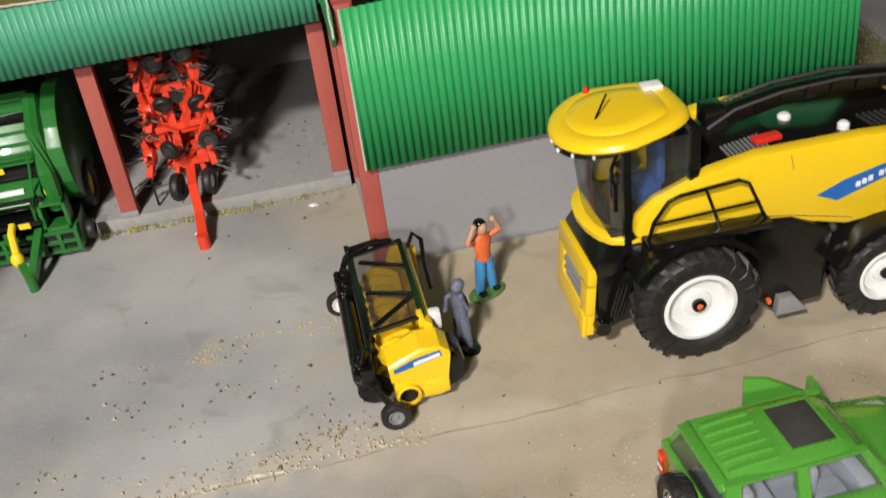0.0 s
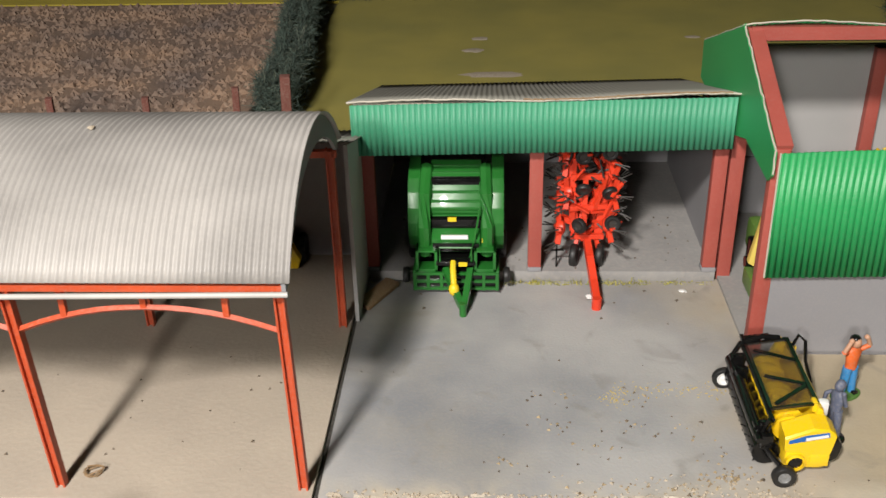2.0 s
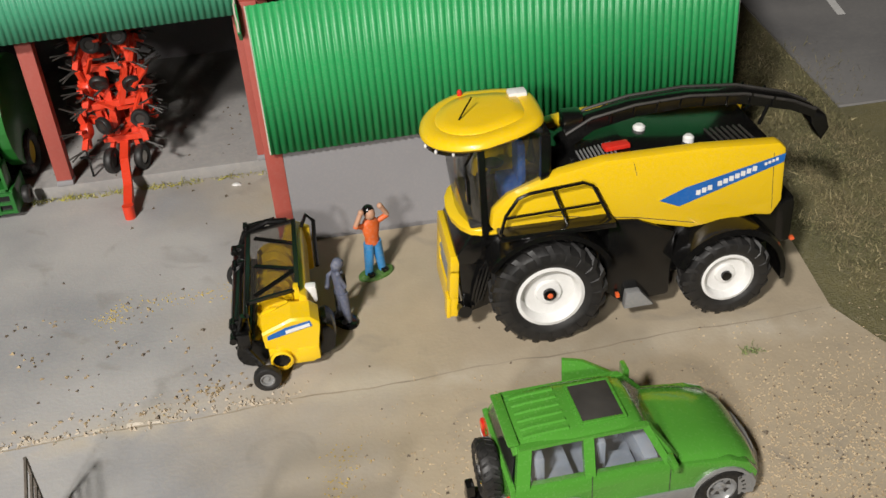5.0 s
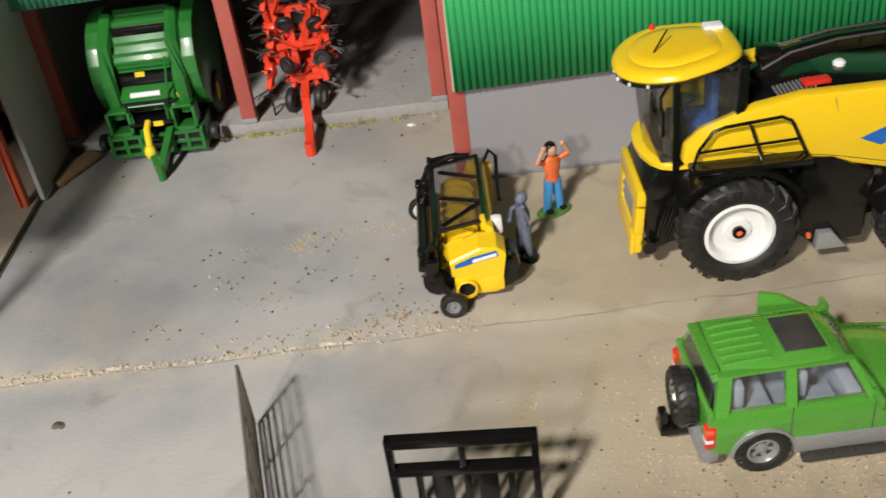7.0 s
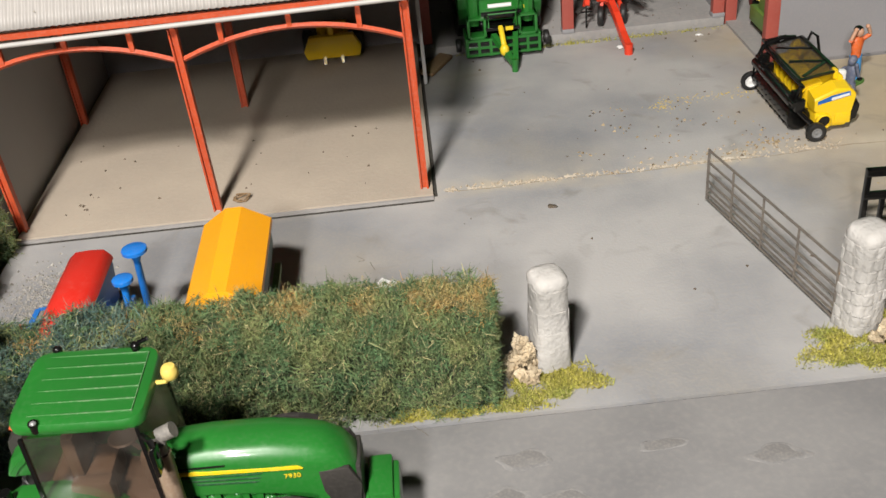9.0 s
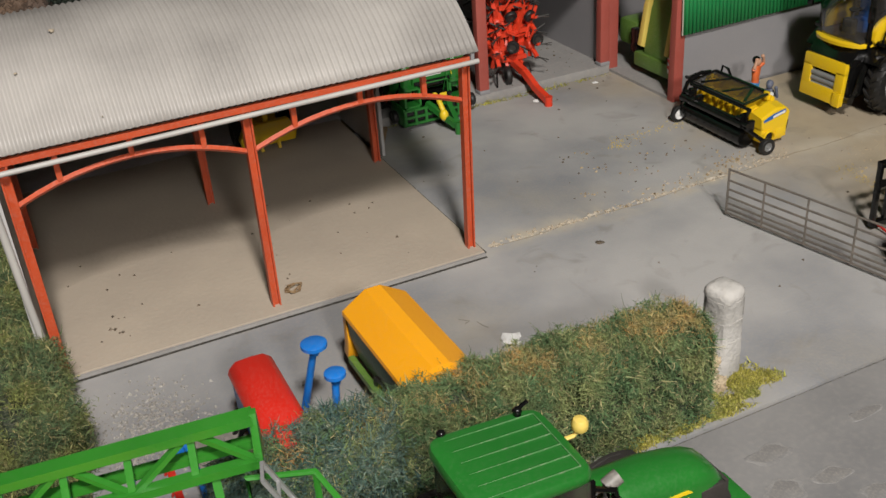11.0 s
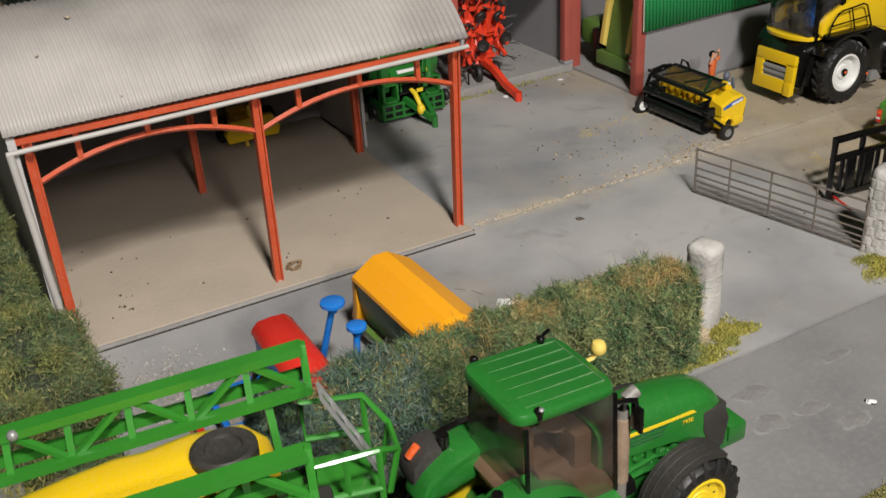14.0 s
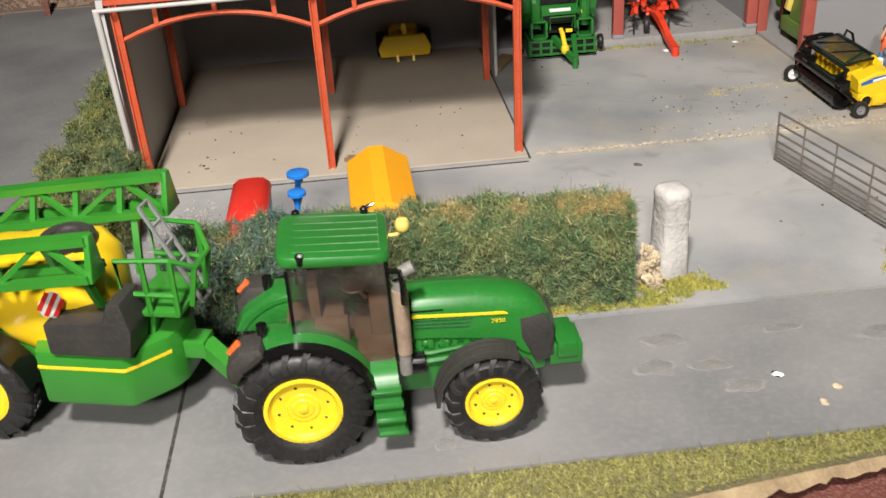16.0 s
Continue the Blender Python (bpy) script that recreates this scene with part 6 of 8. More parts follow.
    for k in (-0.38, 0.0, 0.38):
        w = math.sqrt(0.36 - k * k) * 0.7
        prism(bm, [(k - w - 0.1, -k - w + 0.1), (k - w + 0.1, -k - w - 0.1), (k + w + 0.1, -k + w - 0.1), (k + w - 0.1, -k + w + 0.1)], "x", 0.002, 0.016)
    part("stripe", bm, RED_PLASTIC, bd)
    # drawbar
    bm = bm_new()
    box(bm, 8.8, 10.4, -0.8, 0.6, 3.8, 4.8, 0.12)
    beam(bm, (10.2, -0.2, 4.3), (13.2, -1.5, 2.6), 0.9, 0.8)
    part("drawbar", bm, LIGHT_GREEN, t, "green drawbar")
    # folded booms
    for s, y in ((1, 3.6), (-1, -3.6)):
        x1, x0 = 7.9 if s > 0 else 7.2, -7.6
        zt, zb = 12.25, 10.5
        bm = bm_new()
        bo_w = 0.75
        beam(bm, (x0, y, zt - 1.9), (x1, y, zt), 0.8, 0.42)
        bo = part("boom", bm, LIGHT_GREEN, t, "green folded lattice boom")
        for yy in (y - s * bo_w, y + s * bo_w * 0.8):
            bm = bm_new()
            beam(bm, (x0, yy, zb - 1.9), (x1, yy, zb), 0.5, 0.4)
            part("chord", bm, LIGHT_GREEN, bo)
        n = 6
        near_y = min(y - s * bo_w, y + s * bo_w * 0.8)
        for k in range(n):
            xa, xb = x0 + (x1 - x0) * k / n, x0 + (x1 - x0) * (k + 1) / n
            za, zc = zt - 1.9 * (1 - k / n), zb - 1.9 * (1 - (k + 1) / n)
            bm = bm_new()
            for yy in (near_y,):
                if k % 2:
                    beam(bm, (xa, y, za), (xb, yy, zc), 0.3, 0.24)
                else:
                    beam(bm, (xb, y, zt - 1.9 * (1 - (k + 1) / n)), (xa, yy, zb - 1.9 * (1 - k / n)), 0.3, 0.24)
            beam(bm, (xb, y, zt - 1.9 * (1 - (k + 1) / n)), (xb, near_y if k % 2 else y - s * bo_w, zc), 0.3, 0.24)
            part("lattice", bm, LIGHT_GREEN, bo)
        bm = bm_new()
        prism(bm, [(y - s * bo_w - 0.15, zb - 0.25), (y + s * 0.75, zb - 0.25), (y + s * 0.2, zt + 0.25), (y - s * 0.25, zt + 0.25)], "x", x1 - 0.12, x1 + 0.18, 0.05)
        part("boom_end", bm, LIGHT_GREEN, bo)
        bm = bm_new()
        beam(bm, (x0 + 1.2, y, zb - 1.7), (x0 + 0.3, y * 0.4, 7.5), 0.5)
        part("boom_stay", bm, LIGHT_GREEN, bo)
        bm = bm_new()
        beam(bm, (6.0, y - s * 0.5, zb - 0.2), (6.2, s * 2.0, 7.2), 0.35)
        part("boom_rest", bm, LIGHT_GREEN, bo)
        bm = bm_new()
        ball(bm, (-4.6, y - 0.35, zt - 1.5), 0.26, 1, 1, 1, 10, 8)
        ball(bm, (-6.4, y - 0.35, zt - 1.75), 0.2, 1, 1, 1, 10, 8)
        part("pivot", bm, SILVER, bo, "grey pivot pins")
    bm = bm_new()
    prism(bm, [(-7.6, 3.0), (-6.8, 3.0), (-7.1, 9.4), (-8.2, 9.4)], "y", -2.2, 2.2, 0.15)
    box(bm, -8.4, -7.6, -4.0, 4.0, 8.0, 8.7, 0.1)
    part("boom_frame", bm, LIGHT_GREEN, t, "green rear boom frame")
    return t


sprayer()


# ---- baler ----
def baler():
    t = thing("round_baler", "green toy round baler parked in the shed bay", "baler", -19.75, 61.9, 0.0, 0)
    # local: -y is the drawbar end; floor of the shed is at 0.95
    for s in (1, -1):
        bm = bm_new()
        prof = []
        for i in range(20):
            a = 2 * math.pi * i / 20
            prof.append((3.2 + 4.4 * math.cos(a), 6.6 + 4.5 * math.sin(a)))
        prism(bm, prof, "y", 0, 1, 0.1)
        bmesh.ops.rotate(bm, verts=bm.verts, cent=(0, 0, 0), matrix=Matrix.Rotation(math.radians(90), 3, "Z"))
        bmesh.ops.translate(bm, verts=bm.verts, vec=(s * 3.45 + 0.5, 0, 0))
        part("side_shell", bm, TRACTOR_GREEN, t, "green curved side shell")
        bm = bm_new()
        tube(bm, [(s * 2.55, -1.4, 3.6), (s * 2.6, -1.5, 6.5), (s * 2.5, -0.6, 9.2), (s * 2.4, 1.6, 11.0)], 0.55, 8)
        part("side_rib", bm, TRACTOR_GREEN, t, "green front rib")
        bm = bm_new()
        box(bm, s * 2.4 - 0.9, s * 2.4 + 0.9, -2.6, -1.2, 2.4, 2.7, 0.05)
        box(bm, s * 2.4 - 0.9, s * 2.4 - 0.65, -2.6, -1.2, 2.4, 4.6, 0.05)
        box(bm, s * 2.4 + 0.65, s * 2.4 + 0.9, -2.6, -1.2, 2.4, 4.6, 0.05)
        box(bm, s * 2.4 - 0.9, s * 2.4 + 0.9, -2.6, -1.2, 4.4, 4.6, 0.05)
        part("ladder_frame", bm, TRACTOR_GREEN, t, "green side frame")
        wheel(t, s * 3.9, 2.8, 1.9, 1.2, RIM_YELLOW, s, 0.5, 14, lug_h=0.1, z=2.85).matrix_basis = pose(s * 0.036, 0.028, 0.0285, 0, 0, 90)
    bm = bm_new()
    box(bm, -2.4, 2.4, 0.2, 7.4, 2.2, 10.4, 0.4)
    part("bale_chamber", bm, BLACK, t, "black bale chamber")
    bm = bm_new()
    prism(bm, [(-0.5, 6.9), (-0.9, 8.0), (0.6, 10.4), (2.4, 11.2), (3.2, 10.9), (1.2, 7.6)], "x", -2.1, 2.1, 0.15)
    ld = part("front_hood", bm, TRACTOR_GREEN, t, "green ribbed front hood")
    for i in range(4):
        bm = bm_new()
        beam(bm, (-1.9, -0.75 + 0.05 * i, 7.2 + 0.35 * i), (1.9, -0.75 + 0.05 * i, 7.2 + 0.35 * i), 0.14)
        part("slat", bm, TRACTOR_GREEN, ld)
    for y, z in ((-0.6, 8.55), (-0.15, 9.25), (0.3, 9.95), (0.95, 10.6), (1.7, 10.95)):
        bm = bm_new()
        beam(bm, (-2.1, y, z), (2.1, y, z), 0.16, 0.22)
        part("hood_rib", bm, TRACTOR_GREEN, ld)
    # no real opening: solid black boxes give the gaps their shade
    bm = bm_new()
    box(bm, -2.15, 2.15, -1.0, 0.2, 6.0, 6.9, 0.05)
    box(bm, -1.9, 1.9, -2.05, -1.7, 4.2, 5.0, 0.05)
    part("belt_gap_shade", bm, BLACK, t, "black boxes painting the shaded gap below the hood")
    bm = bm_new()
    prism(bm, [(-1.6, 3.9), (-2.0, 5.4), (-0.4, 6.2), (0.3, 4.0)], "x", -2.0, 2.0, 0.12)
    part("net_box", bm, TRACTOR_GREEN, t, "green net box")
    bm = bm_new()
    rod(bm, (-1.2, -1.75, 5.5), (1.0, -1.75, 5.5), 0.24, seg=12)
    part("net_roll", bm, WHITE_PLASTIC, t, "white net roll")
    bm = bm_new()
    box(bm, -3.4, 3.4, -2.6, 0.4, 0.6, 2.3, 0.15)
    box(bm, -1.6, 1.6, -3.0, -1.0, 3.3, 3.6, 0.08)
    pk = part("pickup", bm, BLACK, t, "black pick-up housing with green bars")
    for z in (0.75, 1.5, 2.3):
        bm = bm_new()
        beam(bm, (-3.5, -2.68, z), (3.5, -2.68, z), 0.24, 0.24)
        part("cross_bar", bm, TRACTOR_GREEN, pk, "green bar")
    for x in (-3.4, -2.3, -1.2, 1.2, 2.3, 3.4):
        bm = bm_new()
        beam(bm, (x, -2.7, 0.6), (x, -2.7, 2.4), 0.26, 0.26)
        part("upright_bar", bm, TRACTOR_GREEN, pk, "green bar")
    for s in (1, -1):
        bm = bm_new()
        box(bm, s * 3.45 - 0.12, s * 3.45 + 0.12, -2.7, 0.5, 0.5, 2.6, 0.08)
        part("end_plate", bm, TRACTOR_GREEN, pk, "green end plate")
    bm = bm_new()
    rod(bm, (-3.0, -1.6, 1.1), (3.0, -1.6, 1.1), 0.7, seg=14)
    part("pickup_reel", bm, BLACK, t)
    bm = bm_new()
    beam(bm, (-0.9, -2.4, 2.6), (0.55, -5.8, 0.9), 0.5, 0.6)
    beam(bm, (1.2, -2.4, 2.6), (0.75, -5.8, 0.9), 0.5, 0.6)
    rod(bm, (0.65, -5.9, 0.0), (0.65, -5.9, 1.3), 0.3, seg=12)
    part("drawbar", bm, TRACTOR_GREEN, t, "green drawbar")
    bm = bm_new()
    tube(bm, [(-0.2, -2.8, 3.6), (-0.2, -3.6, 3.4), (-0.1, -4.4, 2.2)], 0.25, 8)
    ball(bm, (-0.1, -4.5, 1.8), 0.5, 0.9, 0.9, 1.3)
    part("drive_shaft", bm, RIM_YELLOW, t, "yellow drive shaft guard")
    for x, y, z in ((0.6, -3.02, 3.3), (2.5, -1.75, 5.0), (-0.3, -1.1, 6.8)):
        bm = bm_new()
        box(bm, x - 0.35, x + 0.35, y - 0.1, y, z, z + 0.4)
        part("sticker", bm, RIM_YELLOW, t, "yellow sticker")
    bm = bm_new()
    tube(bm, [(-1.3, -2.7, 3.6), (-1.3, -2.7, 5.0), (1.3, -2.7, 5.0), (1.3, -2.7, 3.6)], 0.09, 6)
    tube(bm, [(1.1, -2.0, 3.6), (1.5, -2.2, 5.2), (2.0, -1.7, 8.5)], 0.09, 6)
    part("hose_rail", bm, TRACTOR_GREEN, t)
    for s in (1, -1):
        wheel(t, s * 4.4, -2.2, 0.7, 0.5, GREY_BLACK, s, 0.5, lug_h=0.0, name="gauge_wheel").matrix_basis = pose(s * 0.042, -0.018, 0.0165, 0, 0, 90)
    t.scale.z = 0.9
    return t


baler()


# ---- folded tedder ----
def tedder():
    t = thing("folded_tedder", "orange red toy tedder folded upright in the shed bay", "tedder", -8.7, 65.0, 0.0, 0)
    bm = bm_new()
    pts = [(0.4, -7.7, 0.6), (0.3, -5.6, 1.2), (0.1, -3.6, 2.4), (0, -1.0, 3.0)]
    for a, b in zip(pts, pts[1:]):
        beam(bm, a, b, 0.6, 0.7)
    rod(bm, (0.4, -7.8, 0.0), (0.4, -7.8, 1.0), 0.4, seg=14)
    beam(bm, (0, -1, 3.0), (0, 5, 3.2), 0.9, 0.9)
    part("drawbar", bm, TEDDER_RED, t, "orange red drawbar")
    rd = random.Random(8)
    for s in (1, -1):
        bm = bm_new()
        beam(bm, (s * 0.9, -1.0, 3.0), (s * 1.9, -0.2, 10.6), 0.7, 0.7)
        beam(bm, (s * 0.5, -1.4, 4.4), (s * 2.2, -0.8, 4.8), 0.5)
        beam(bm, (s * 0.4, -1.4, 7.2), (s * 2.2, -0.6, 7.6), 0.5)
        beam(bm, (s * 0.6, 1.8, 3.0), (s * 1.9, 2.6, 11.6), 0.6, 0.6)
        beam(bm, (s * 0.2, -1.2, 6.0), (s * 1.6, -1.0, 8.6), 0.4)
        part("boom_arm", bm, TEDDER_RED, t, "orange red folded arm")
        for zc, yc in ((4.2, -1.9), (7.3, -1.5), (10.2, -0.8), (6.0, 1.4), (10.8, 2.2)):
            bm = bm_new()
            yc, zc = yc + rd.uniform(-0.5, 0.5), zc + rd.uniform(-0.6, 0.6)
            c = Vector((s * (2.0 + rd.uniform(-0.5, 0.4)), yc, zc))
            lathe(bm, [(0.45, -0.4), (0.66, -0.12), (0.66, 0.2), (0.38, 0.4), (0.001, 0.45)], c, "x", 14)
            rt = part("rotor_head", bm, TEDDER_RED, t, "orange red rotor")
            for k in range(6):
                a = 2 * math.pi * k / 6 + 0.4 * zc
                e = c + Vector((s * 0.25, math.cos(a) * 1.55, math.sin(a) * 1.55))
                bm = bm_new()
                beam(bm, c, e, 0.42, 0.24)
                part("rotor_arm", bm, TEDDER_RED, rt)
                bm = bm_new()
                tube(bm, [e, e + Vector((s * 0.5, math.cos(a) * 0.25, math.sin(a) * 0.25)), e + Vector((s * 1.15, math.cos(a) * 0.6, math.sin(a) * 0.6))], 0.06, 5)
                tube(bm, [e, e + Vector((s * 0.5, math.cos(a + 0.3) * 0.3, math.sin(a + 0.3) * 0.3)), e + Vector((s * 1.0, math.cos(a + 0.3) * 0.75, math.sin(a + 0.3) * 0.75))], 0.06, 5)
                part("tine", bm, GREY_BLACK, rt, "black spring tines")
            w = wheel(t, 0, 0, 0.66, 0.45, GREY_BLACK, 1, 0.5, lug_h=0.0, name="rotor_wheel", hub=TEDDER_RED)
            w.matrix_basis = pose(s * 0.013 + 0.004 + rd.uniform(-0.004, 0.004), (yc - 1.1) * CM, (zc + 0.7) * CM, 35 + rd.uniform(-40, 30), 0, 15 * s + rd.uniform(-30, 30))
    bm = bm_new()
    for a, b in (((-1.5, -1.3, 8.8), (1.5, -1.3, 8.8)), ((-1.6, -1.5, 6.0), (1.6, -1.5, 6.2)), ((-1.4, -1.6, 3.4), (1.4, -1.6, 3.4)), ((-0.3, -1.5, 3.0), (-0.3, -1.2, 9.0)), ((0.5, -1.6, 6.0), (1.3, -1.3, 8.8)), ((-1.7, 0.2, 11.0), (1.7, 0.2, 11.0))):
        beam(bm, a, b, 0.42)
    part("centre_frame", bm, TEDDER_RED, t, "orange red centre frame")
    for mm, nn in ((TEDDER_RED, 40), (GREY_BLACK, 46)):
        bm = bm_new()
        for i in range(nn):
            c = Vector((rd.uniform(-2.3, 2.3), rd.uniform(-2.2, 1.0), rd.uniform(3.2, 11.2)))
            d = Vector((rd.gauss(0, 1), rd.gauss(0, 0.6), rd.gauss(0, 1))).normalized() * rd.uniform(0.5, 1.1)
            if mm is GREY_BLACK:
                tube(bm, [c - d * 0.8, c + Vector((0, -0.3, 0)), c + d * 0.8], 0.09, 5)
            else:
                beam(bm, c - d, c + d, rd.uniform(0.2, 0.45), rd.uniform(0.12, 0.24))
        part("linkage", bm, mm, t, "folded tine arms and links", kind="stuff")
    for s in (1, -1):
        wheel(t, 0, 0, 0.95, 0.6, WHITE_RIM if s > 0 else GREY_BLACK, 1, 0.5, lug_h=0.0, name="road_wheel").matrix_basis = pose(s * 0.011, -0.022, 0.019, 0, 0, 75)
        bm = bm_new()
        beam(bm, (s * 1.1, -2.2, 1.9), (s * 0.7, -1.2, 3.4), 0.3)
        part("wheel_strut", bm, TEDDER_RED, t)
    bm = bm_new()
    beam(bm, (-2.6, -2.6, 1.0), (-2.6, -2.6, 3.2), 0.14)
    beam(bm, (-3.2, -2.6, 2.6), (-2.0, -2.6, 2.6), 0.14)
    part("stand", bm, BLACK, t)
    return t


tedder()


# ---- foliage ----
def blades(name, places, length, width, material, parent=None, seed=1, up=0.4, label="", lift=0.4):
    """Many small fibres. places: rows of x, y, z, nx, ny, nz (centimetres, outward normal)."""
    rng = np.random.default_rng(seed)
    p = places[:, :3]
    d = places[:, 3:] * lift + rng.normal(0, 0.9, p.shape)
    d[:, 2] += up
    d /= np.linalg.norm(d, axis=1)[:, None] + 1e-6
    side = np.cross(d, rng.normal(0, 1, p.shape))
    side /= np.linalg.norm(side, axis=1)[:, None] + 1e-6
    ln = length * rng.uniform(0.5, 1.2, (len(p), 1))
    w = width * rng.uniform(0.6, 1.3, (len(p), 1)) / 2
    bend = rng.normal(0, 0.62, p.shape) * ln
    mid, tip = p + d * ln * 0.55 + bend * 0.15, p + d * ln * 0.8 + bend
    v = np.stack([p - side * w, p + side * w, mid + side * w * 0.8, mid - side * w * 0.8, tip + side * w * 0.25, tip - side * w * 0.25], 1).reshape(-1, 3) * CM
    n = len(p)
    me = bpy.data.meshes.new(name)
    ix = np.arange(n)[:, None] * 6
    me.from_pydata(v.tolist(), [], np.concatenate([ix + [0, 1, 2, 3], ix + [3, 2, 4, 5]]).tolist())
    me.materials.append(material)
    ob = new(name, me)
    if parent:
        ob.parent = parent
    return tagged(ob, label, kind="stuff")


HEDGE = leaf_mat("hedge_fibre", (0.078, 0.145, 0.058), (0.18, 0.21, 0.075), (0.38, 0.32, 0.16), 55, 0.78)
HEDGE_TOP = leaf_mat("dry_hedge_fibre", (0.30, 0.24, 0.085), (0.42, 0.22, 0.06), (0.46, 0.40, 0.20), 60)
BLUE_FIBRE = leaf_mat("teal_fibre", (0.05, 0.10, 0.085), (0.10, 0.16, 0.12), (0.24, 0.26, 0.18), 50, 0.75)
BARN_HEDGE = leaf_mat("bright_hedge_fibre", (0.075, 0.12, 0.05), (0.20, 0.21, 0.05), (0.32, 0.27, 0.12), 40, 0.7)
# near-black green: the shade deep in a hedge, put in as colour
SHADE_CORE = mat("hedge_shade_core", (0.035, 0.05, 0.025), 0.95, second=(0.02, 0.03, 0.015), scale=60, bump=1.0)
OLD_HEDGE = leaf_mat("autumn_fibre", (0.20, 0.19, 0.05), (0.40, 0.19, 0.045), (0.42, 0.33, 0.10), 50)
MOSS = leaf_mat("moss_fibre", (0.34, 0.31, 0.05), (0.23, 0.25, 0.045), (0.42, 0.37, 0.14), 60)
SCRUB = leaf_mat("scrub_fibre", (0.12, 0.115, 0.05), (0.20, 0.165, 0.085), (0.30, 0.25, 0.14), 30)
VERGE = leaf_mat("verge_fibre", (0.25, 0.235, 0.06), (0.19, 0.19, 0.05), (0.33, 0.30, 0.14), 40)
TEAL_HEDGE = leaf_mat("bluish_fibre", (0.05, 0.075, 0.06), (0.04, 0.06, 0.045), (0.10, 0.11, 0.08), 25)


def hedge(label, line, half, height, count, material, seed, core=SHADE_CORE, length=0.46, width=0.075, rough=1.0, xmax=200.0, knots=0.5, dry=None):
    """A clipped hedge of fibres along a line of (x, y)."""
    t = thing("hedge", label, "hedge")
    rng = np.random.default_rng(seed)
    pts = np.array(line, float)
    seg = np.linalg.norm(np.diff(pts, axis=0), axis=1)
    cum = np.concatenate([[0], np.cumsum(seg)])
    s = rng.uniform(0, cum[-1], count)
    ix = np.clip(np.searchsorted(cum, s) - 1, 0, len(seg) - 1)
    f = ((s - cum[ix]) / seg[ix])[:, None]
    base = pts[ix] * (1 - f) + pts[ix + 1] * f
    dr = (pts[ix + 1] - pts[ix]) / seg[ix][:, None]
    nr = np.stack([-dr[:, 1], dr[:, 0]], 1)
    a = rng.uniform(-0.12, math.pi + 0.12, count)
    lump = 1 + rough * (0.07 * np.sin(s * 0.9 + seed) + 0.06 * np.sin(s * 2.3 + a * 3)) + rng.normal(0, 0.06, count)
    c, sn = np.cos(a), np.sin(a)
    e = 0.45
    u = np.sign(c) * np.abs(c) ** e * half * lump
    z = np.clip(np.sign(sn) * np.abs(sn) ** e, 0, 1) * height * (1 + rough * (0.05 * np.sin(s * 1.4) + 0.03 * np.sin(s * 0.63 + 2)) + rng.normal(0, 0.03, count))
    z = np.where(np.abs(c) > 0.85, rng.uniform(0, 1, count) * height, z)
    end = np.minimum(s, cum[-1] - s)
    sh = np.clip(end / 1.2, 0.35, 1) ** 0.5
    xy = base + nr * (u * sh)[:, None]
    xy[:, 0] = np.where(xy[:, 1] > 33.2, np.minimum(xy[:, 0], xmax), xy[:, 0])
    nm = np.concatenate([nr * c[:, None], sn[:, None]], 1)
    # knots and pits in the surface
    q = np.concatenate([xy, z[:, None]], 1)
    pit = sum(np.sin(q @ np.array(k) + ph + 1.7 * np.sin(q @ np.array(k[::-1]) * 0.6)) for k, ph in (((2.1, 1.3, 2.6), seed), ((-3.4, 2.9, 1.2), 1.0 + seed), ((4.7, -2.2, 4.1), 2.0), ((1.1, 5.3, -3.7), 4.0))) / 4
    sink = (pit - 0.25) * knots * (0.5 + rng.uniform(0, 1, count))
    xy = xy + nr * (c * sink)[:, None]
    z = np.maximum(0.0, z + sn * sink)
    blades("foliage", np.concatenate([xy, (z * (0.8 + 0.2 * sh))[:, None], nm], 1), length, width, material, t, seed, 0.0, "coarse scatter foliage", 0.2)
    if dry:
        # dry strands along the top, thickest towards the far end
        m = count // 7
        s2 = cum[-1] * np.sqrt(rng.uniform(0, 1, m))
        i2 = np.clip(np.searchsorted(cum, s2) - 1, 0, len(seg) - 1)
        f2 = ((s2 - cum[i2]) / seg[i2])[:, None]
        b2 = pts[i2] * (1 - f2) + pts[i2 + 1] * f2
        u2 = rng.normal(0.25, 0.5, m).clip(-1, 1) * half * 0.92
        keep = np.sin(s2 * 1.9) + np.sin(s2 * 0.8 + u2) + rng.normal(0, 0.7, m) > 0.1
        n2 = np.stack([-(pts[i2 + 1] - pts[i2])[:, 1], (pts[i2 + 1] - pts[i2])[:, 0]], 1) / seg[i2][:, None]
        z2 = height * (1.0 + rng.normal(-0.02, 0.03, m)) - 0.5 * (np.abs(u2) / half) ** 4
        k2 = np.concatenate([b2 + n2 * u2[:, None], z2[:, None], np.tile([0, 0, 1.0], (m, 1))], 1)[keep]
        blades("dry_foliage", k2, length * 1.1, width * 0.6, dry, t, seed + 40, 0.0, "dry straw coloured strands along the top", 0.15)
    # two end caps
    for k, (px, d) in enumerate(((pts[0], -(pts[1] - pts[0]) / seg[0]), (pts[-1], (pts[-1] - pts[-2]) / seg[-1]))):
        m = max(200, count // 18)
        n2 = np.array([-d[1], d[0]])
        uu, zz = rng.uniform(-1, 1, m) * half * 0.9, rng.uniform(0, 1, m) * height * 0.95
        q = px + np.outer(uu, n2) - d * 0.35
        blades("foliage", np.concatenate([q, zz[:, None], np.tile([d[0], d[1], 0.1], (m, 1))], 1), length, width, material, t, seed + 7 + k, 0.0, "coarse scatter foliage")
    # added inner body whose dark colour paints the shade between fibres
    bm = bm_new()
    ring = []
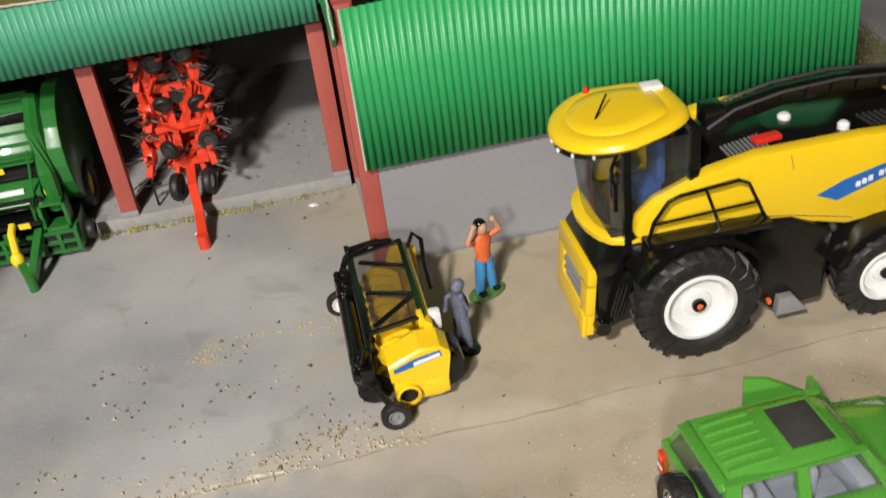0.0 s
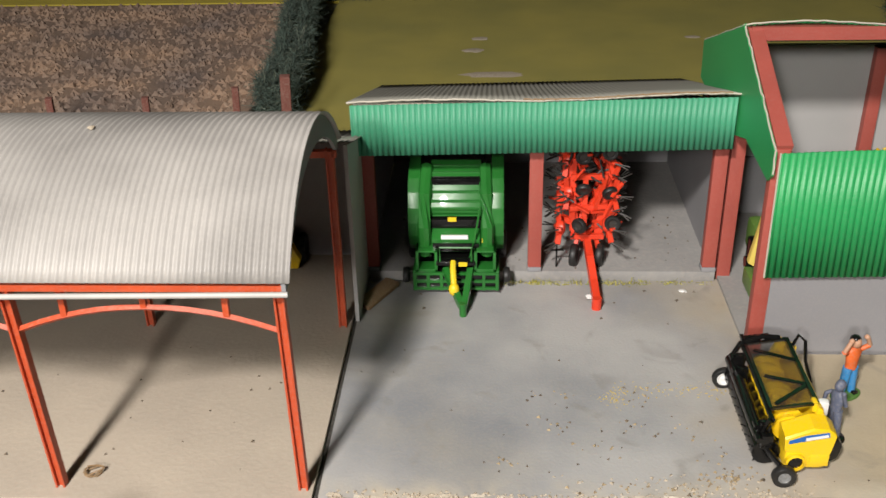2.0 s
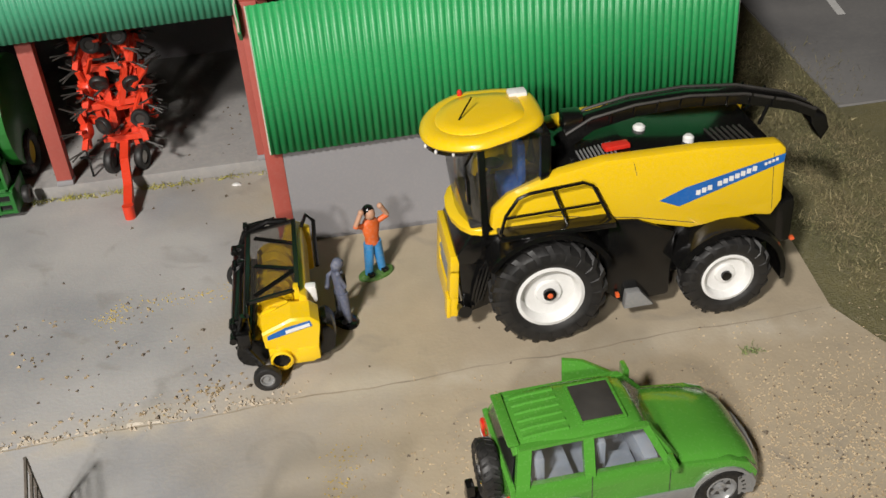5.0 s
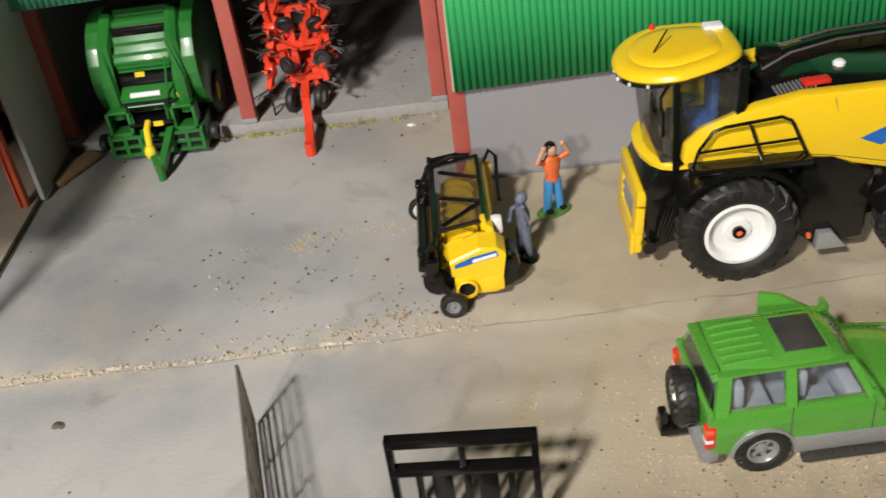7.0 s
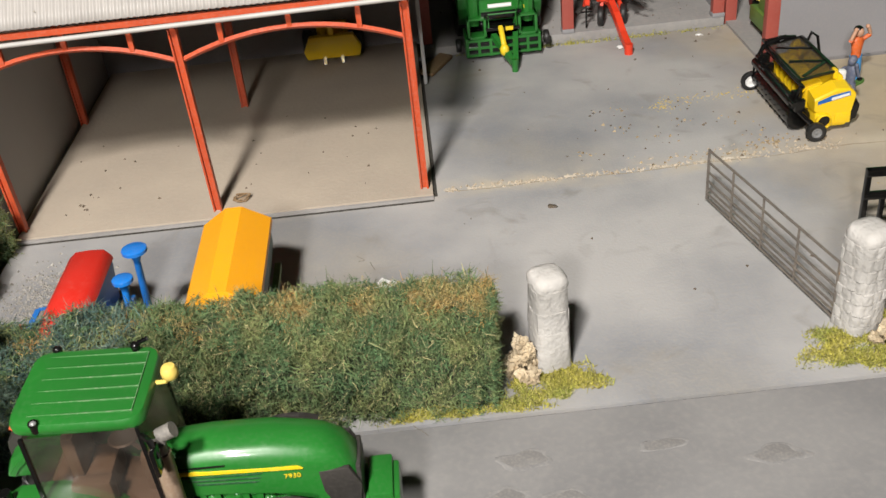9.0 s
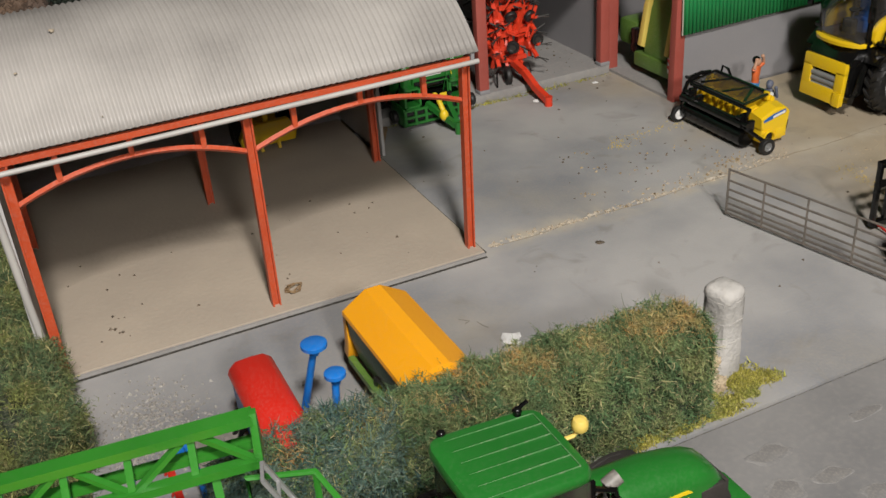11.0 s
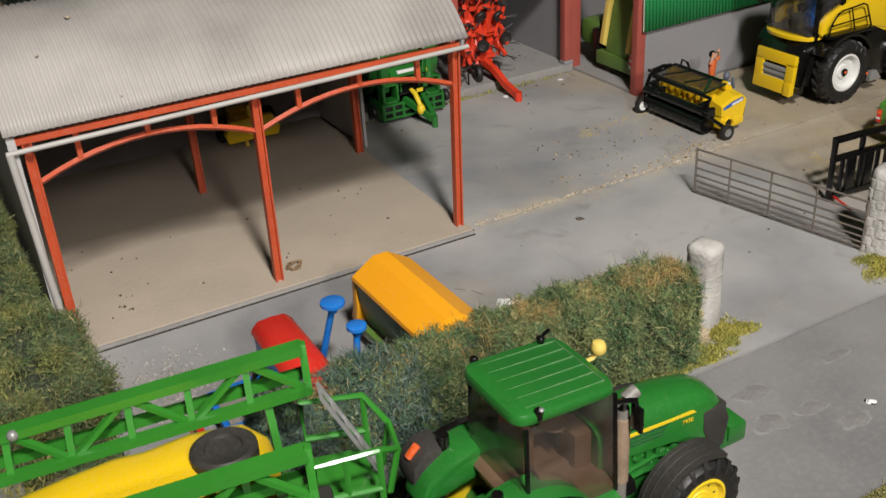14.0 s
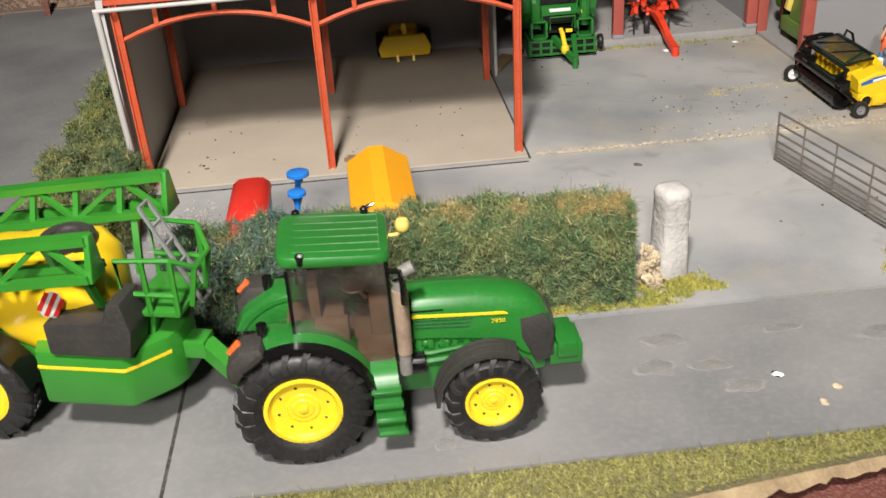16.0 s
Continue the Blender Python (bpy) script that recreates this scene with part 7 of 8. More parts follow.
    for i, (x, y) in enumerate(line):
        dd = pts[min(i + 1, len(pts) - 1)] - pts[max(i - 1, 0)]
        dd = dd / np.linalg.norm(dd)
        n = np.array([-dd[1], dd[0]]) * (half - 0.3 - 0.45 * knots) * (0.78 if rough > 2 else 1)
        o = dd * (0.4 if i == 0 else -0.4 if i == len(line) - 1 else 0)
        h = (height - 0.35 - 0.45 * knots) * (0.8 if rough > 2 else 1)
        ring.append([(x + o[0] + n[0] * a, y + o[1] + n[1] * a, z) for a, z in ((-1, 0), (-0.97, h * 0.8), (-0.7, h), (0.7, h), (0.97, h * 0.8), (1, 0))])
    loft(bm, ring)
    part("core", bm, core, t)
    return t


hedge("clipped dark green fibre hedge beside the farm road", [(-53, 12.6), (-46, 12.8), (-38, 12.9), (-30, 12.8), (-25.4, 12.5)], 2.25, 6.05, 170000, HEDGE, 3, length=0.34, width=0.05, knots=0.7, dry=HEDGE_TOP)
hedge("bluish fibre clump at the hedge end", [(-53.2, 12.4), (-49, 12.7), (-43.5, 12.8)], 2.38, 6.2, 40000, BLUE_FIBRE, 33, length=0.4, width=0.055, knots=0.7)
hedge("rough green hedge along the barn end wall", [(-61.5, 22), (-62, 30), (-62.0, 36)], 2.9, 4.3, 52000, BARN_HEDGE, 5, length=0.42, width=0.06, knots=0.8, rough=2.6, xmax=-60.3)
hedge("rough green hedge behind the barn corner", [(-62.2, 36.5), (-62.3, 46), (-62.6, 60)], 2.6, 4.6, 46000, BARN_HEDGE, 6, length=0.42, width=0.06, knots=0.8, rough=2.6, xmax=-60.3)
hedge("rusty autumn coloured hedge beside the gate pillar", [(-1.3, 12.0), (6, 12.0), (16, 11.5), (30, 11.2)], 3.1, 4.9, 60000, OLD_HEDGE, 9, length=0.4, width=0.06, knots=0.7)
hedge("bluish dark hedge between the fields", [(-42.5, 97), (-42.5, 112), (-45, 130), (-47.5, 156)], 2.0, 5.6, 16000, TEAL_HEDGE, 12, length=1.0, width=0.12)
hedge("dark hedge at the far field edge", [(-46, 160), (-20, 161)], 2.5, 5.0, 6000, TEAL_HEDGE, 14, length=1.2, width=0.16)
hedge("dark bush hedge at the field corner", [(44, 128), (50, 150)], 3.0, 6.0, 5000, TEAL_HEDGE, 15, length=1.2, width=0.16)


def tuft_patch(name, label, cx, cy, rx, ry, count, seed, material=MOSS, length=0.6, z=0.0):
    rng = np.random.default_rng(seed)
    a, r = rng.uniform(0, 2 * math.pi, count), np.sqrt(rng.uniform(0, 1, count)) * (1 + 0.2 * np.sin(rng.uniform(0, 6, count)))
    r *= 1 + 0.28 * np.sin(3 * a + seed) + 0.16 * np.sin(7 * a + 2 * seed)
    x, y = cx + np.cos(a) * r * rx, cy + np.sin(a) * r * ry
    bare = np.sin(x * 2.3 + seed) + np.sin(y * 2.9 + x) + rng.normal(0, 0.8, count) > -0.9
    x, y = x[bare], y[bare]
    count = len(x)
    nz = np.zeros(count)
    ob = blades(name, np.stack([x, y, nz + z, nz, nz, nz + 1], 1), length, 0.07, material, None, seed, 0.7)
    return tagged(ob, label, "grass", kind="stuff")


tuft_patch("grass_patch", "yellow green moss round the gate pillar foot", -22.6, 12.5, 2.1, 1.8, 18000, 21, MOSS, 0.2)
tuft_patch("grass_patch", "yellow green moss below the hedge end", -27.5, 10.8, 3.5, 0.7, 10000, 22, MOSS, 0.2)
tuft_patch("grass_patch", "yellow green moss round the hinge pillar", -4.6, 12.6, 3.0, 2.6, 26000, 23, MOSS, 0.2)
tuft_patch("grass_patch", "sparse weeds along the shed threshold", -12, 61.2, 14, 0.35, 900, 24, MOSS, 0.3)
tuft_patch("grass_patch", "dry grass behind the harvester", 39.5, 46, 5.5, 12, 14000, 25, SCRUB, 0.26, -0.35)
tuft_patch("grass_patch", "green scrub behind the machinery shed", 42, 66, 6, 16, 14000, 26, SCRUB, 0.4, -0.35)
tuft_patch("grass_patch", "small weed on the sandy yard", 29.3, 39.6, 0.6, 0.35, 120, 27, HEDGE, 0.3)
tuft_patch("grass_patch", "small weed on the sandy yard", 27.2, 33.3, 0.6, 0.3, 120, 28, HEDGE, 0.25)
tuft_patch("grass_patch", "weeds along the barn end", -60.5, 19.5, 2.6, 3.0, 3500, 29, HEDGE, 0.7, -0.2)

rng = np.random.default_rng(31)
n = 60000
vx = rng.uniform(-75, 20, n)
vy = -2.75 - rng.uniform(0, 1, n) ** 1.1 * (3.5 - 2.9 * np.clip((vx + 33) / 22, 0, 1))
nz = np.zeros(n)
tagged(blades("grass_verge", np.stack([vx, vy, nz - 0.35, nz, nz, nz + 1], 1), 0.26, 0.055, VERGE, None, 31, 0.5), "short yellow green verge along the board edge", "grass", kind="stuff")
n = 9000
vx, vy = rng.uniform(-65.2, -63.6, n), rng.uniform(18, 62, n)
nz = np.zeros(n)
tagged(blades("grass_verge", np.stack([vx, vy, nz - 0.3, nz, nz, nz + 1], 1), 0.5, 0.07, MOSS, None, 32, 0.6), "thin grass strip along the side road", "grass", kind="stuff")

# ---- gate pillars, gate, stones ----
STONE = mat("white_plaster_stone", (0.47, 0.455, 0.43), 0.9, second=(0.30, 0.29, 0.27), scale=45, amount=0.9, bump=1.0, fine=280, dust=0.1, per_object=0.08)
CORK = mat("tan_cork_stone", (0.55, 0.46, 0.32), 0.9, second=(0.33, 0.25, 0.15), scale=120, amount=0.9, bump=1.0, fine=500, dust=0.06, per_object=0.15)
GATE_GREY = mat("weathered_gate_metal", (0.13, 0.115, 0.10), 0.6, metal=0.3, second=(0.19, 0.16, 0.13), scale=90, amount=0.8, bump=0.2)
GRIT = mat("yard_grit", (0.12, 0.088, 0.055), 0.95, second=(0.05, 0.04, 0.03), scale=900, amount=1.0, bump=0.3)
PALE_GRIT = mat("pale_grit", (0.46, 0.40, 0.31), 0.95, second=(0.27, 0.21, 0.14), scale=800, amount=1.0, bump=0.3)


def square(p):
    """Turns a round plan into a rounded square one."""
    n = math.hypot(p.x, p.y)
    if n < 1e-6:
        return 1.0
    return 0.93 / ((abs(p.x) / n) ** 4 + (abs(p.y) / n) ** 4) ** 0.25


def pillar(label, x, y, h, r, lean, seed, rows, m):
    t = thing("gate_pillar", label, "pillar", x, y, 0, lean, "gate pillars")
    rd = random.Random(seed)
    bm = bm_new()
    lathe(bm, [(r * 1.0, 0), (r * 0.95, h * 0.5), (r * 0.945, h * 0.87), (r * 0.985, h * 0.9), (r * 0.93, h * 0.95), (r * 0.78, h * 0.985), (r * 0.45, h * 0.998), (0.001, h)], (0, 0, 0), "z", 28)
    for v in bm.verts:
        k = 1 + 0.08 * noise.noise(v.co * 0.9 + Vector((seed, 0, 0)))
        q = square(v.co)
        v.co.x *= k * q
        v.co.y *= k * q
    part("core", bm, STONE, t, "pale plaster core", smooth=60)
    for j in range(rows):
        z0, z1 = h * 0.88 * j / rows + 0.03, h * 0.88 * (j + 1) / rows - 0.05
        off = rd.random()
        for i in range(m):
            a0 = 2 * math.pi * (i + off + 0.03) / m
            a1 = 2 * math.pi * (i + off + 0.95 - 0.05 * rd.random()) / m
            ro = r * rd.uniform(0.965, 1.03) * (0.97 if j == rows - 1 else 1.0)
            bm = bm_new()
            ring = []
            for q in range(6):
                a = a0 + (a1 - a0) * q / 5
                e = 0.05 if q in (0, 5) else 0
                w = 0.09 * noise.noise(Vector((a * 2, j * 1.7, seed)))
                ring.append([(math.cos(a) * r * 0.85, math.sin(a) * r * 0.85, z0), (math.cos(a) * (ro - e + w), math.sin(a) * (ro - e + w), z0 + 0.01 + e * 0.5), (math.cos(a) * (ro - e - w), math.sin(a) * (ro - e - w), z1 - 0.01 - e * 0.5), (math.cos(a) * r * 0.85, math.sin(a) * r * 0.85, z1)])
            loft(bm, ring)
            for v in bm.verts:
                q = square(v.co)
                v.co.x *= q
                v.co.y *= q
            part("stone", bm, STONE, t, smooth=50)
    return t


pillar("pale grey round topped stone gate pillar", -22.4, 13.9, 6.2, 1.1, 12, 3, 4, 3)
pillar("pale grey stone gate pillar carrying the gate hinge", -4.9, 14.2, 6.7, 1.2, 20, 5, 8, 11)


def rocks(label, cx, cy, n, spread, size, seed, heap=0.8):
    t = thing("stone_pile", label, "stones", cx, cy, 0, 0, "stone piles")
    rd = random.Random(seed)
    for i in range(n):
        bm = bm_new()
        s = size * rd.uniform(0.6, 1.2)
        bmesh.ops.create_icosphere(bm, subdivisions=3, radius=s)
        for v in bm.verts:
            v.co *= 1 + 0.5 * noise.noise(v.co * (1.3 / s) + Vector((i * 3.1, seed, 0))) + 0.55 * noise.noise(v.co * (3.4 / s) + Vector((seed, i, 0)))
        a, r = rd.random() * 6.28, spread * math.sqrt(rd.random())
        k = i / n
        part("stone", bm, CORK, t, smooth=25, at=(math.cos(a) * r * (1.2 - k), math.sin(a) * r * 0.7 * (1.2 - k), s * 0.6 + heap * k))
    return t


rocks("heap of tan cork stones at the pillar foot", -24.1, 13.0, 34, 1.1, 0.36, 4, 2.2)
rocks("heap of tan cork stones below the hinge pillar", -3.2, 11.9, 48, 1.9, 0.38, 6, 1.4)


def field_gate():
    t = thing("field_gate", "weathered grey metal field gate standing open", "gate")
    a, b = Vector((-6.1, 14.7, 0)), Vector((-9.1, 29.2, 0))
    up = lambda p, z: (p.x, p.y, z)
    zs = (0.35, 0.75, 1.2, 1.75, 2.4, 3.15, 4.05)
    for z in zs:
        bm = bm_new()
        rod(bm, up(a, z), up(b, z), 0.085, seg=6)
        part("rail", bm, GATE_GREY, t)
    for k in (0.0, 0.27, 0.53, 0.78, 1.0):
        p = a.lerp(b, k)
        bm = bm_new()
        rod(bm, up(p, 0.3), up(p, 4.12), 0.1 if k in (0, 1) else 0.08, seg=6)
        part("upright", bm, GATE_GREY, t)
    bm = bm_new()
    rod(bm, up(a, 3.4), (-5.3, 14.3, 3.5), 0.12)
    rod(bm, up(a, 0.8), (-5.3, 14.3, 0.8), 0.12)
    part("hinge", bm, WOOD, t, "brown hinge lugs")
    return t


field_gate()


def fork_frame():
    t = thing("pallet_fork_frame", "black metal pallet fork frame propped on the yard", "fork frame", 1.3, 21.6, 0, -4)
    for x in (-2.95, 2.95):
        bm = bm_new()
        box(bm, x - 0.16, x + 0.16, -0.2, 0.2, 0.3, 5.6, 0.05)
        part("side_post", bm, BLACK, t)
    for z0, z1, n in ((5.15, 5.6, "top_bar"), (3.55, 3.95, "middle_bar"), (0.3, 0.75, "bottom_bar")):
        bm = bm_new()
        box(bm, -3.1, 3.1, -0.25, 0.25, z0, z1, 0.06)
        part(n, bm, BLACK, t)
    for x, w in ((-1.9, 0.14), (-0.95, 0.42), (0.1, 0.16), (0.95, 0.42), (1.9, 0.14)):
        bm = bm_new()
        box(bm, x - w, x + w, -0.18, 0.12, 0.6, 3.7, 0.04)
        part("slat", bm, BLACK, t)
    bm = bm_new()
    box(bm, -0.14, 0.14, -0.2, 0.2, 3.8, 5.3, 0.04)
    part("centre_post", bm, BLACK, t)
    for x in (-2.6,):
        bm = bm_new()
        beam(bm, (x, -0.2, 0.5), (x + 0.05, -2.2, 0.12), 0.13)
        part("fork_tine", bm, RED_PLASTIC, t, "thin red tine")
    return t


fork_frame()


# ---- figures ----
SKIN = mat("doll_skin", (0.5, 0.27, 0.17), 0.6, scale=80)
SHIRT = mat("orange_paint", (0.65, 0.12, 0.02), 0.55, scale=80)
JEANS = mat("blue_paint", (0.03, 0.22, 0.5), 0.55, scale=80)
OVERALL = mat("grey_blue_paint", (0.10, 0.115, 0.17), 0.6, scale=80)
BASE_GREEN = mat("green_base", (0.06, 0.16, 0.02), 0.6, scale=80)


def figure(name, label, x, y, turn, mats, h, pose_kind):
    bm = bm_new()
    k = h / 5.2
    lathe(bm, [(1.0 * k, 0), (1.0 * k, 0.14), (0.9 * k, 0.2), (0.001, 0.2)], (0, 0, 0), "z", 20, 3)
    for v in bm.verts:
        v.co.x *= 1.25
        v.co.y *= 0.75
    sp = 0.36 * k
    for s in (-1, 1):
        rod(bm, (s * sp * 1.4, 0, 0.2), (s * sp * 0.7, 0, 2.5 * k), 0.26 * k, 0.36 * k, 10, 1)
        box(bm, s * sp * 1.4 - 0.2 * k, s * sp * 1.4 + 0.2 * k, -0.5 * k, 0.2 * k, 0.15, 0.45 * k, 0.08, None, 4)
    loft(bm, [[(math.cos(a) * rx, math.sin(a) * ry, z) for a in [2 * math.pi * i / 12 for i in range(12)]] for rx, ry, z in ((0.5 * k, 0.36 * k, 2.4 * k), (0.48 * k, 0.34 * k, 2.9 * k), (0.66 * k, 0.4 * k, 3.8 * k), (0.4 * k, 0.3 * k, 4.2 * k))], 0)
    ball(bm, (0, -0.05, 4.62 * k), 0.4 * k, 0.9, 1, 1.15, 12, 8, 2)
    ball(bm, (0, 0.06, 4.78 * k), 0.42 * k, 0.95, 1, 0.95, 12, 8, 4)
    for s in (-1, 1):
        if pose_kind == "raised":
            tube(bm, [(s * 0.6 * k, 0, 3.85 * k), (s * 1.15 * k, -0.25 * k, 4.2 * k)], 0.19 * k, 8, 0)
            tube(bm, [(s * 1.15 * k, -0.25 * k, 4.2 * k), (s * 0.75 * k, -0.3 * k, 4.95 * k)], 0.16 * k, 8, 2)
            ball(bm, (s * 0.68 * k, -0.28 * k, 5.02 * k), 0.2 * k, 1, 1, 1, 8, 6, 2)
        else:
            z1 = 4.6 * k if s > 0 else 2.7 * k
            tube(bm, [(s * 0.6 * k, 0, 3.85 * k), (s * 0.95 * k, -0.2 * k, 3.5 * k), (s * 0.85 * k, -0.5 * k, z1)], 0.18 * k, 8, 0)
            ball(bm, (s * 0.85 * k, -0.5 * k, z1), 0.2 * k, 1, 1, 1, 8, 6, 2)
    ob = part(name, bm, mats, None, smooth=60)
    ob.matrix_basis = pose(x * CM, y * CM, 0, 0, 0, turn)
    return tagged(ob, label, "figurine")


figure("figurine", "painted toy figurine in orange top and blue trousers", 8.0, 45.8, 25, [SHIRT, JEANS, SKIN, BASE_GREEN, BLACK], 5.0, "raised")
figure("figurine", "painted toy figurine in grey blue overalls", 5.7, 41.4, -60, [OVERALL, OVERALL, OVERALL, BLACK, OVERALL], 4.4, "bent")


# ---- seed drill and spreader ----
def seed_drill():
    t = thing("seed_drill", "blue toy seed drill with a red hopper lid", "seed drill", -48.8, 18.4, 0, 0)
    bm = bm_new()
    prism(bm, [(-1.25, 5.25), (1.25, 5.25), (1.0, 2.4), (-1.2, 2.4)], "y", -4.4, 3.4, 0.15)
    part("hopper", bm, BLUE_PLASTIC, t, "blue seed hopper")
    bm = bm_new()
    ring = []
    for y in (-4.7, -4.5, 3.4, 3.6):
        e = 0.1 if y in (-4.7, 3.6) else 0
        ring.append([(-1.35 + e, y, 5.2), (-1.25 + e, y, 5.5 - e), (-0.8, y, 5.85 - e), (0, y, 5.9 - e), (0.8, y, 5.85 - e), (1.2 - e, y, 5.5 - e), (1.3 - e, y, 5.2)])
    loft(bm, ring)
    part("lid", bm, RED_PLASTIC, t, "red hopper lid", smooth=60)
    bm = bm_new()
    box(bm, -4.2, -1.4, -3.6, 3.6, 1.7, 1.85, 0.03)
    part("platform", bm, mat("grey_mesh_plastic", (0.28, 0.26, 0.23), 0.7, scale=300, amount=1.0), t, "grey loading platform")
    bm = bm_new()
    for y in (-3.8, 0, 3.8):
        beam(bm, (-4.4, y, 1.7), (1.6, y, 1.9), 0.3)
    beam(bm, (-4.4, -3.8, 1.7), (-4.4, 3.8, 1.7), 0.35)
    beam(bm, (1.5, -3.8, 1.9), (1.5, 3.8, 1.9), 0.5)
    part("frame", bm, BLUE_PLASTIC, t, "blue drill frame")
    for i in range(9):
        bm = bm_new()
        y = -3.4 + i * 0.85
        tube(bm, [(-0.8, y, 2.8), (-1.5, y, 2.5), (-2.0, y, 1.2), (-2.2, y, 0.4)], 0.16, 6)
        part("seed_tube", bm, BLACK, t, "black ribbed seed tube")
        bm = bm_new()
        lathe(bm, [(0.75, -0.06), (0.8, 0), (0.75, 0.06)], (-2.2, y, 0.8), "y", 16)
        part("coulter_disc", bm, GREY_BLACK, t)
    for y in (-3.7, 3.7):
        bm = bm_new()
        beam(bm, (-4.4, y, 1.6), (-5.2, y * 0.98, 0.5), 0.35)
        ball(bm, (-5.2, y * 0.98, 0.5), 0.35, 1, 1, 1)
        part("harrow_arm", bm, BLUE_PLASTIC, t)
    bm = bm_new()
    beam(bm, (-5.6, -3.6, 0.8), (-5.6, 3.6, 0.8), 0.4)
    for i in range(8):
        beam(bm, (-5.6, -3.4 + i * 0.95, 0.8), (-5.9, -3.4 + i * 0.95, 0.05), 0.12)
    part("harrow", bm, RED_PLASTIC, t, "red following harrow")
    bm = bm_new()
    rod(bm, (0.8, -3.6, 0.85), (0.8, 3.6, 0.85), 0.85, seg=18)
    part("packer_roller", bm, BLACK, t, "black packer roller")
    for (x, y), h, (bx, by), w in (((3.26, 1.68), 6.75, (2.5, 3.3), 0.74), ((3.3, -1.58), 6.85, (2.9, -1.4), 0.58)):
        bm = bm_new()
        rod(bm, (bx, by, 1.0), (x, y, h - 0.3), 0.24, 0.2, 10)
        mk = part("marker_stalk", bm, BLUE_PLASTIC, t, "blue marker stalk")
        bm = bm_new()
        lathe(bm, [(0.22, h - 0.8), (0.36, h - 0.4), (w, h - 0.26), (w, h - 0.05), (w - 0.08, h), (0.001, h)], (x, y, 0), "z", 24)
        part("marker_disc", bm, BLUE_PLASTIC, mk, "blue marker disc")
    bm = bm_new()
    box(bm, 1.4, 3.2, -0.7, 0.7, 0.9, 2.6, 0.15)
    beam(bm, (1.5, -2.4, 1.1), (3.2, -2.4, 1.0), 0.5)
    beam(bm, (1.5, 1.9, 1.1), (3.2, 1.9, 1.0), 0.5)
    box(bm, 1.2, 2.2, -3.4, 3.2, 0.2, 1.1, 0.1)
    part("headstock", bm, BLUE_PLASTIC, t, "blue headstock")
    return t


seed_drill()


def spreader():
    t = thing("fertiliser_spreader", "dark green toy spreader with an orange ridged cover", "spreader", -40.2, 20.0, 0, 1)
    bm = bm_new()
    ring = []
    for y in (-4.9, 4.5):
        ring.append([(-2.15, y, 5.0), (-2.1, y, 5.25), (-0.55, y * 0.985, 6.3), (0.45, y * 0.985, 6.3), (2.1, y, 5.25), (2.15, y, 5.0)])
    loft(bm, ring)
    lid = part("cover", bm, ORANGE, t, "orange ridged cover", smooth=15)
    bm = bm_new()
    prism(bm, [(-2.0, 5.1), (2.0, 5.1), (1.95, 3.6), (1.5, 1.7), (-1.5, 1.7), (-1.95, 3.6)], "y", -4.5, 4.25, 0.12)
    part("hopper", bm, DARK_GREEN, t, "dark green hopper")
    bm = bm_new()
    prism(bm, [(4.45, 5.2), (4.95, 5.0), (5.1, 3.0), (5.6, 1.6), (4.9, 1.4), (4.4, 3.0)], "x", -2.0, -1.3, 0.08)
    part("tail_guard", bm, ORANGE, t, "orange tail guard")
    bm = bm_new()
    box(bm, -1.95, -1.0, 5.1, 5.2, 1.8, 3.4, 0.03)
    wb = part("warning_board", bm, WHITE_PLASTIC, t, "red and white warning board")
    bm = bm_new()
    for z in (1.9, 2.6):
        prism(bm, [(-1.95, z), (-1.0, z + 0.45), (-1.0, z + 0.8), (-1.95, z + 0.35)], "y", 5.2, 5.22)
    part("stripe", bm, RED_PLASTIC, wb)
    bm = bm_new()
    beam(bm, (-1.9, -4.4, 1.6), (-1.9, 4.6, 1.6), 0.4)
    beam(bm, (1.9, -4.4, 1.6), (1.9, 4.6, 1.6), 0.4)
    beam(bm, (-1.9, 0, 1.6), (1.9, 0, 1.6), 0.5)
    part("frame", bm, OLIVE_GREEN, t, "green frame rails")
    for s in (1, -1):
        w = wheel(t, 0, 0, 1.5, 1.0, RIM_YELLOW, s, 0.55, 14, lug_h=0.08)
        w.matrix_basis = pose(s * 0.0135, 0.0, 0.015, 0, 0, -90)
    bm = bm_new()
    beam(bm, (0, -4.4, 1.5), (0, -6.6, 1.2), 0.5)
    part("drawbar", bm, DARK_GREEN, t)
    return t


spreader()


